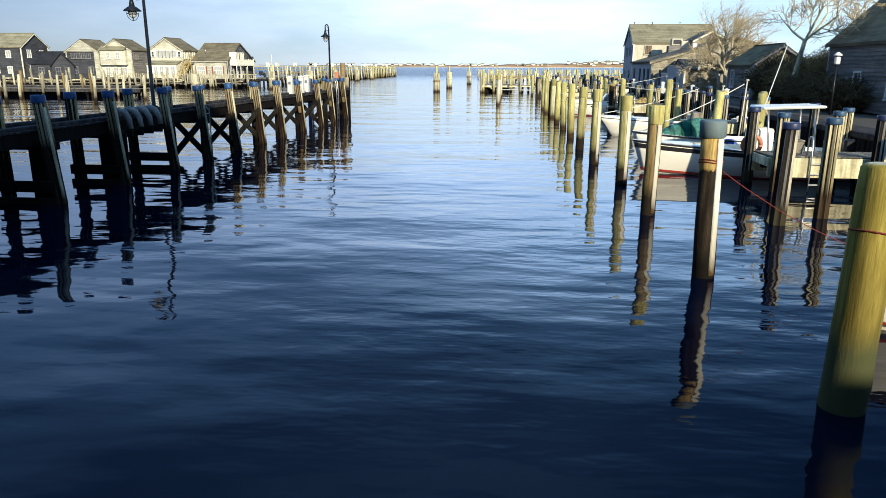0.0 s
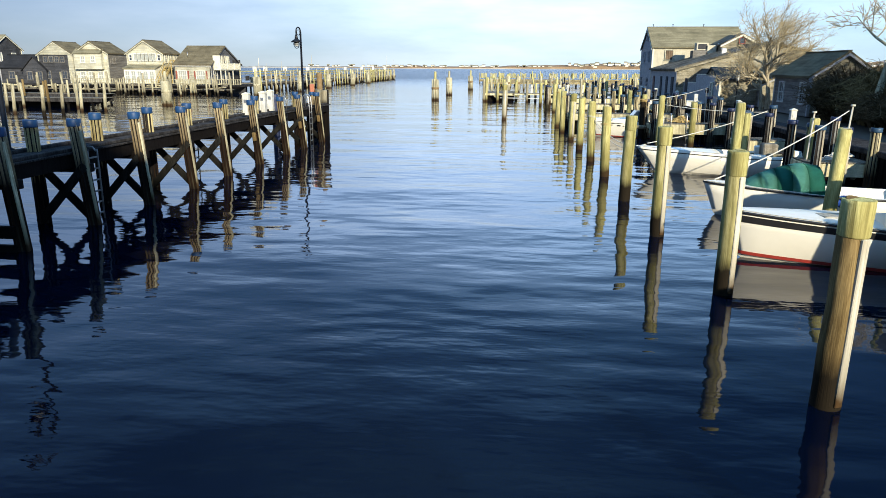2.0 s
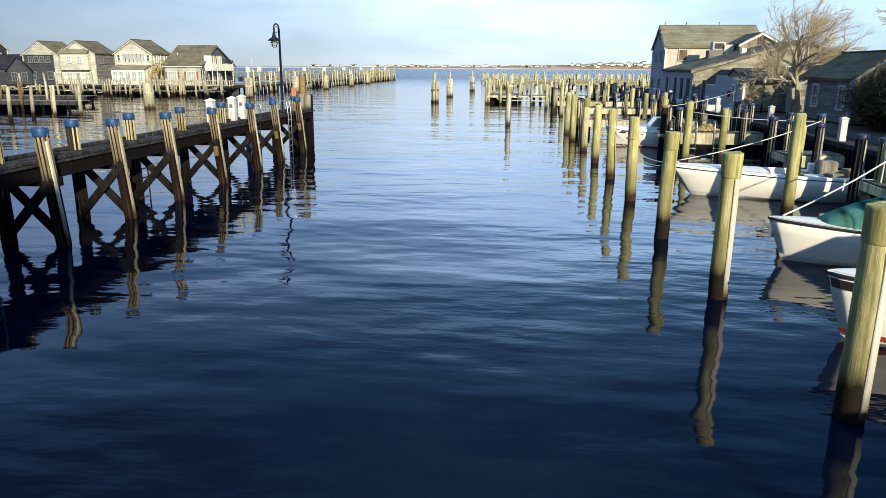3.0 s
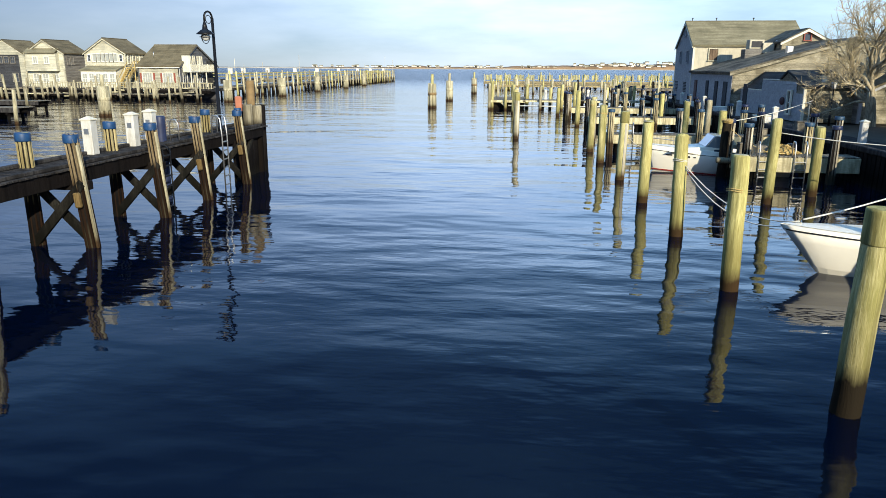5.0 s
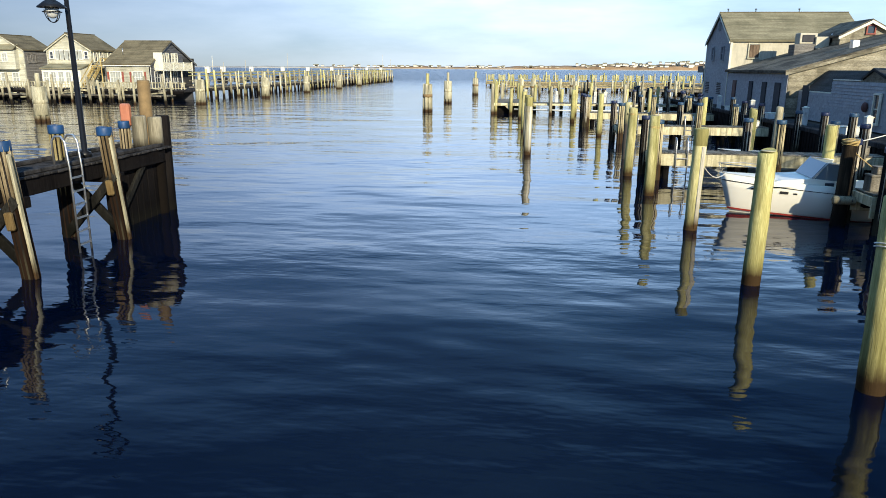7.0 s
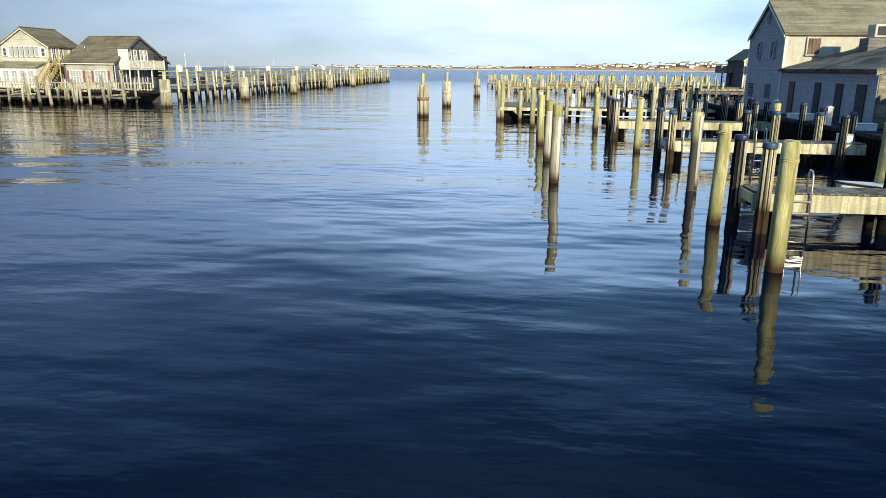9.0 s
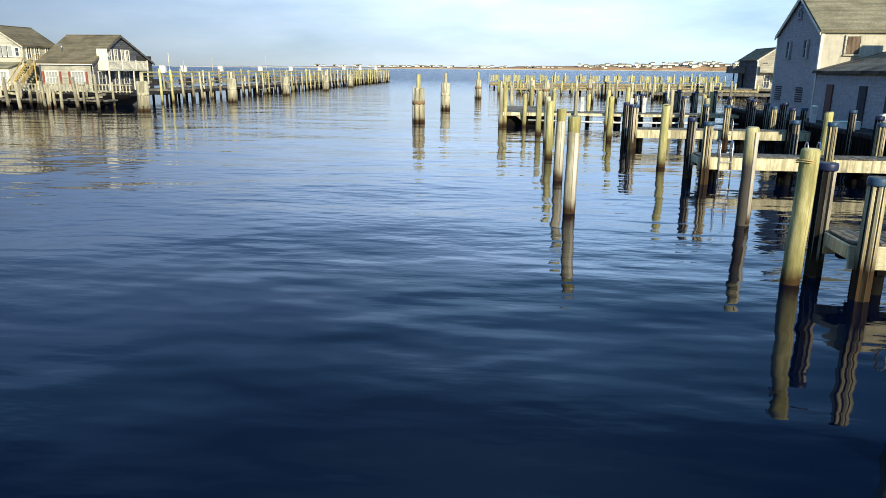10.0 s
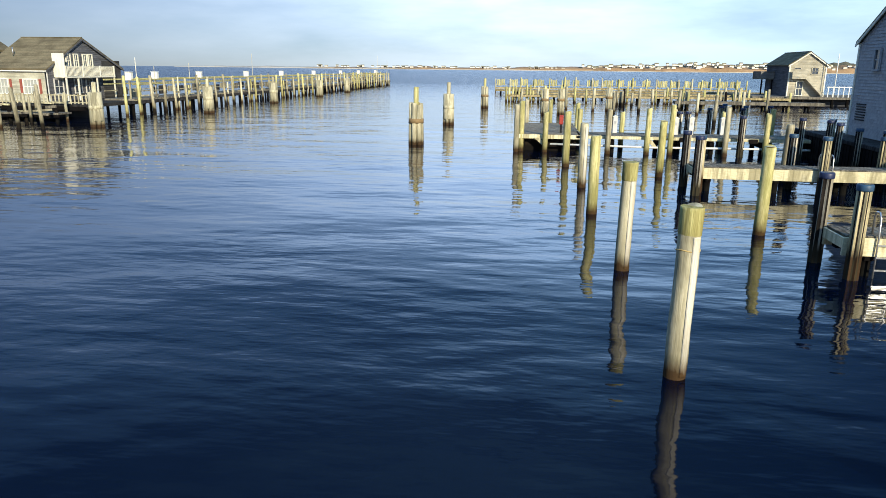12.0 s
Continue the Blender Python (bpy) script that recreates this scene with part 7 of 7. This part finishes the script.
def fan_tree(x, y, z, seed, fork, limbs, label, wind=(0.25, 0.0, 0.45), r0=0.24, fine=1.0, low=2):
    """A wind-shaped leafless tree: crooked limbs from a low fork, ending in fans of fine twigs."""
    t = thing("bare_tree", (x, y, z), label, "tree")
    rd = random.Random(seed)
    w = Vector(wind)

    def shoot(bm, p, d, length, r, n, crook, pull, sides):
        pts, rad = [p], [r]
        for i in range(n):
            d = (d + Vector((rd.gauss(0, 1), rd.gauss(0, 1), rd.gauss(0, 1))) * crook + w * pull).normalized()
            p = p + d * (length / n)
            pts.append(p)
            rad.append(max(0.006, r * (1 - 0.62 * (i + 1) / n)))
        ring_tube(bm, pts, rad, sides, False)
        return pts, rad

    def side_dir(e, spread):
        a = e.orthogonal().normalized()
        a.rotate(Matrix.Rotation(rd.uniform(0, 6.283), 3, e))
        q = e.copy()
        q.rotate(Matrix.Rotation(spread, 3, a))
        return q
    trunk, twigs = nb(), nb()
    stem, _ = shoot(trunk, Vector((0, 0, -0.2)), Vector((0.05, 0, 1)), fork + 0.2, r0, 4, 0.06, 0.0, 10)
    base = stem[-1]
    for ax, ay, length in limbs:
        d = Vector((math.sin(radians(ax)), ay, math.cos(radians(ax)))).normalized()
        start = stem[rd.choice((3, 4, 4))]
        pts, rad = shoot(trunk, start, d, length * 0.68, r0 * 0.46, 7, 0.19, 0.04, 7)
        for i in range(low, 8):
            for j in range(2 if i < 5 else 3):
                e = (pts[i] - pts[i - 1]).normalized()
                q, rr = shoot(trunk, pts[i], side_dir(e, rd.uniform(0.35, 0.9)), length * rd.uniform(0.20, 0.36), rad[i] * 0.5, 5, 0.22, 0.14, 4)
                for m in range(1, 6):
                    for k in range(int((3 if m > 1 else 2) * fine)):
                        e2 = (q[m] - q[m - 1]).normalized()
                        v, _ = shoot(twigs, q[m], side_dir(e2, rd.uniform(0.25, 0.8)), length * rd.uniform(0.08, 0.16), 0.010, 3, 0.16, 0.22, 3)
                        if rd.random() < 0.6:
                            shoot(twigs, v[1], side_dir((v[1] - v[0]).normalized(), rd.uniform(0.2, 0.55)), length * rd.uniform(0.06, 0.13), 0.0075, 2, 0.14, 0.22, 3)
    part("trunk", trunk, M_BARK, t)
    part("crown", twigs, M_TWIG, t, "fine bare twigs")
    return t


fan_tree(19.9, 64.2, 1.26, 12, 2.5, [(-44, 0.1, 4.3), (-33, -0.4, 4.5), (-20, 0.3, 4.7), (-9, -0.3, 4.9), (2, 0.2, 5.1), (12, -0.2, 5.3), (21, 0.3, 5.4), (29, -0.3, 5.5), (37, 0.2, 5.3), (45, -0.2, 4.9), (24, 0.7, 5.0), (-28, 0.7, 4.1), (8, 0.8, 4.8), (34, -0.7, 4.9), (60, 0.0, 3.4)], "bare wind-swept tree with a fan of fine tan twigs", (0.52, 0.0, 0.10), 0.24, 1.34, 4)
fan_tree(18.9, 62.6, 1.26, 5, 1.9, [(-74, -0.2, 3.6), (-62, 0.3, 3.9), (-52, -0.5, 3.6), (-80, 0.5, 3.2), (-40, 0.1, 3.4), (-26, 0.3, 3.0), (-66, -0.7, 3.2)], "low spreading bare tree with crooked pale limbs", (0.05, 0.0, 0.75), 0.18, 0.67, 3)
bare_tree(18.5, 44.8, 1.26, 33, 3.9, 1, 5, 0.21, (0.03, 0, 0), (0.05, 0, 0.35), "tall bare tree with a pale trunk and open crown", (3, 4), M_BARK_PALE, 0.8)
bare_tree(23.0, 48.0, 1.26, 41, 3.4, 1, 5, 0.26, (-0.05, 0, 0), (0.0, 0, 0.3), "tall bare tree with a pale trunk and open crown", (3, 4), None, 0.95)


def thicket(x, y, z, rx, ry, h, n, seed, mat, label):
    t = thing("brush_thicket", (x, y, z), label, "bush", "brown thickets on the quay")
    rd = random.Random(seed)
    bm = nb()
    for k in range(n):
        a = rd.uniform(0, 6.283)
        q = rd.random() ** 0.5
        bx, by = rx * q * math.cos(a), ry * q * math.sin(a)
        top = h * (1 - 0.55 * q * q) * rd.uniform(0.55, 1.05)
        o = rd.uniform(0.3, 1.1)
        dx, dy = o * math.cos(a + rd.uniform(-1, 1)), o * math.sin(a + rd.uniform(-1, 1))
        pts = [(bx * 0.75, by * 0.75, 0), (bx * 0.85 + dx * 0.15, by * 0.85 + dy * 0.15, top * 0.5), (bx + dx * 0.45, by + dy * 0.45, top * 0.85), (bx + dx * 0.85, by + dy * 0.85, top), (bx + dx * 1.25, by + dy * 1.25, top * 0.92)]
        ring_tube(bm, pts, [0.03, 0.025, 0.02, 0.014, 0.008], 3, False)
        for j in range(3):
            p = Vector(pts[rd.randint(2, 4)])
            e = p + Vector((rd.uniform(-0.6, 0.6), rd.uniform(-0.6, 0.6), rd.uniform(-0.3, 0.35)))
            ring_tube(bm, [p, p.lerp(e, 0.5) + Vector((0, 0, 0.06)), e], [0.013, 0.01, 0.006], 3, False)
    part("tangle", bm, mat, t)
    bm = nb()
    for k in range(n * 2):
        a = rd.uniform(0, 6.283)
        q = rd.random() ** 0.4
        zz = rd.uniform(0.15, 0.85) * h * (1 - 0.5 * q * q)
        c = Vector((rx * q * 0.95 * math.cos(a), ry * q * 0.95 * math.sin(a), zz))
        s = rd.uniform(0.05, 0.16)
        u = Vector((rd.uniform(-1, 1), rd.uniform(-1, 1), rd.uniform(-1, 1))).normalized() * s
        w = u.orthogonal().normalized() * s * 0.6
        bm.faces.new([bm.verts.new(c + u), bm.verts.new(c + w), bm.verts.new(c - u), bm.verts.new(c - w)])
    part("dead_leaf_litter", bm, M_BRUSH, t, "curled brown dead leaves")


for (x, y, rx, ry, h, n, sd) in ((20.3, 47.6, 1.6, 1.6, 3.1, 800, 1), (19.4, 40.8, 1.2, 2.6, 1.9, 500, 2), (20.0, 51.2, 1.8, 1.8, 3.1, 800, 4), (19.0, 44.2, 0.9, 2.0, 2.1, 420, 9), (23.4, 51.0, 1.8, 2.4, 3.6, 900, 6), (21.6, 44.6, 1.6, 1.4, 3.8, 700, 7)):
    thicket(x, y, 1.26, rx, ry, h, n, sd, M_BRUSH if sd not in (1, 6, 7) else M_TWIG_DULL, "tangled brown leafless thicket on the quay")


def lantern_post(x, y, z, h):
    t = thing("lantern_post", (x, y, z), "slim dark post with a pale box lantern", "lamp post", "quay lanterns")
    part("post", tube([(0, 0, 0), (0, 0, h - 0.45)], 0.05, 8), M_IRON, t)
    part("lantern", one_box((0, 0, h - 0.22), (0.22, 0.22, 0.34), None, 0.03), M_LAMP_GLASS, t, "frosted lantern box")
    bm = nb()
    ring_tube(bm, [(0, 0, h), (0, 0, h + 0.04), (0, 0, h + 0.16)], [0.2, 0.2, 0.05], 8)
    part("hood", bm, M_WHITE, t)


lantern_post(17.2, 36.2, 1.26, 2.75)


def iron_lantern(x, y, z, h):
    """A dark post carrying a tapered ribbed lantern."""
    t = thing("quay_lantern", (x, y, z), "dark iron post with a tapered ribbed glass lantern", "lamp post")
    bm = nb()
    ring_tube(bm, [(0, 0, 0), (0, 0, 0.5), (0, 0, 0.55), (0, 0, h - 0.62)], [0.07, 0.065, 0.045, 0.04], 8)
    part("post", bm, M_IRON, t)
    bm = nb()
    ring_tube(bm, [(0, 0, h - 0.60), (0, 0, h - 0.52), (0, 0, h - 0.14)], [0.07, 0.12, 0.20], 10)
    glass = part("glass", bm, M_LAMP_GLASS, t, "pale ribbed glass")
    for k in range(6):
        a = k * math.pi / 3
        part("rib", tube([(0.125 * math.cos(a), 0.125 * math.sin(a), h - 0.53), (0.208 * math.cos(a), 0.208 * math.sin(a), h - 0.13)], 0.012, 5), M_IRON, glass)
    bm = nb()
    ring_tube(bm, [(0, 0, h - 0.14), (0, 0, h - 0.09), (0, 0, h - 0.02), (0, 0, h + 0.04)], [0.23, 0.23, 0.12, 0.03], 10)
    part("hood", bm, M_IRON, t)


iron_lantern(17.3, 63.3, 1.26, 2.55)

# plain unseen blocks behind, closing the basin and added to shade its near end
rear = house("rear_shade_block", -30, 34, -14.0, -4.5, 0.0, 5.0, 7.3, "x", M_SHINGLE, M_ROOF_DARK, "plain grey shingled block added out of view to shade and close the basin", 0.3)
tagged(rear, kind="structure")
rear = house("rear_shade_tower", -26, 12.0, -14.2, -4.4, 0.0, 15.0, 17.6, "x", M_SHINGLE, M_ROOF_DARK, "taller shingled block added out of view to shade the pier", 0.3)
tagged(rear, kind="structure")
bm = nb()
box(bm, (0, -12, -0.4), (90, 16, 3.2))
tagged(new("rear_quay", mesh_of("rear_quay", bm, M_EARTH)), "gravel quay behind the basin", "quay", kind="structure")
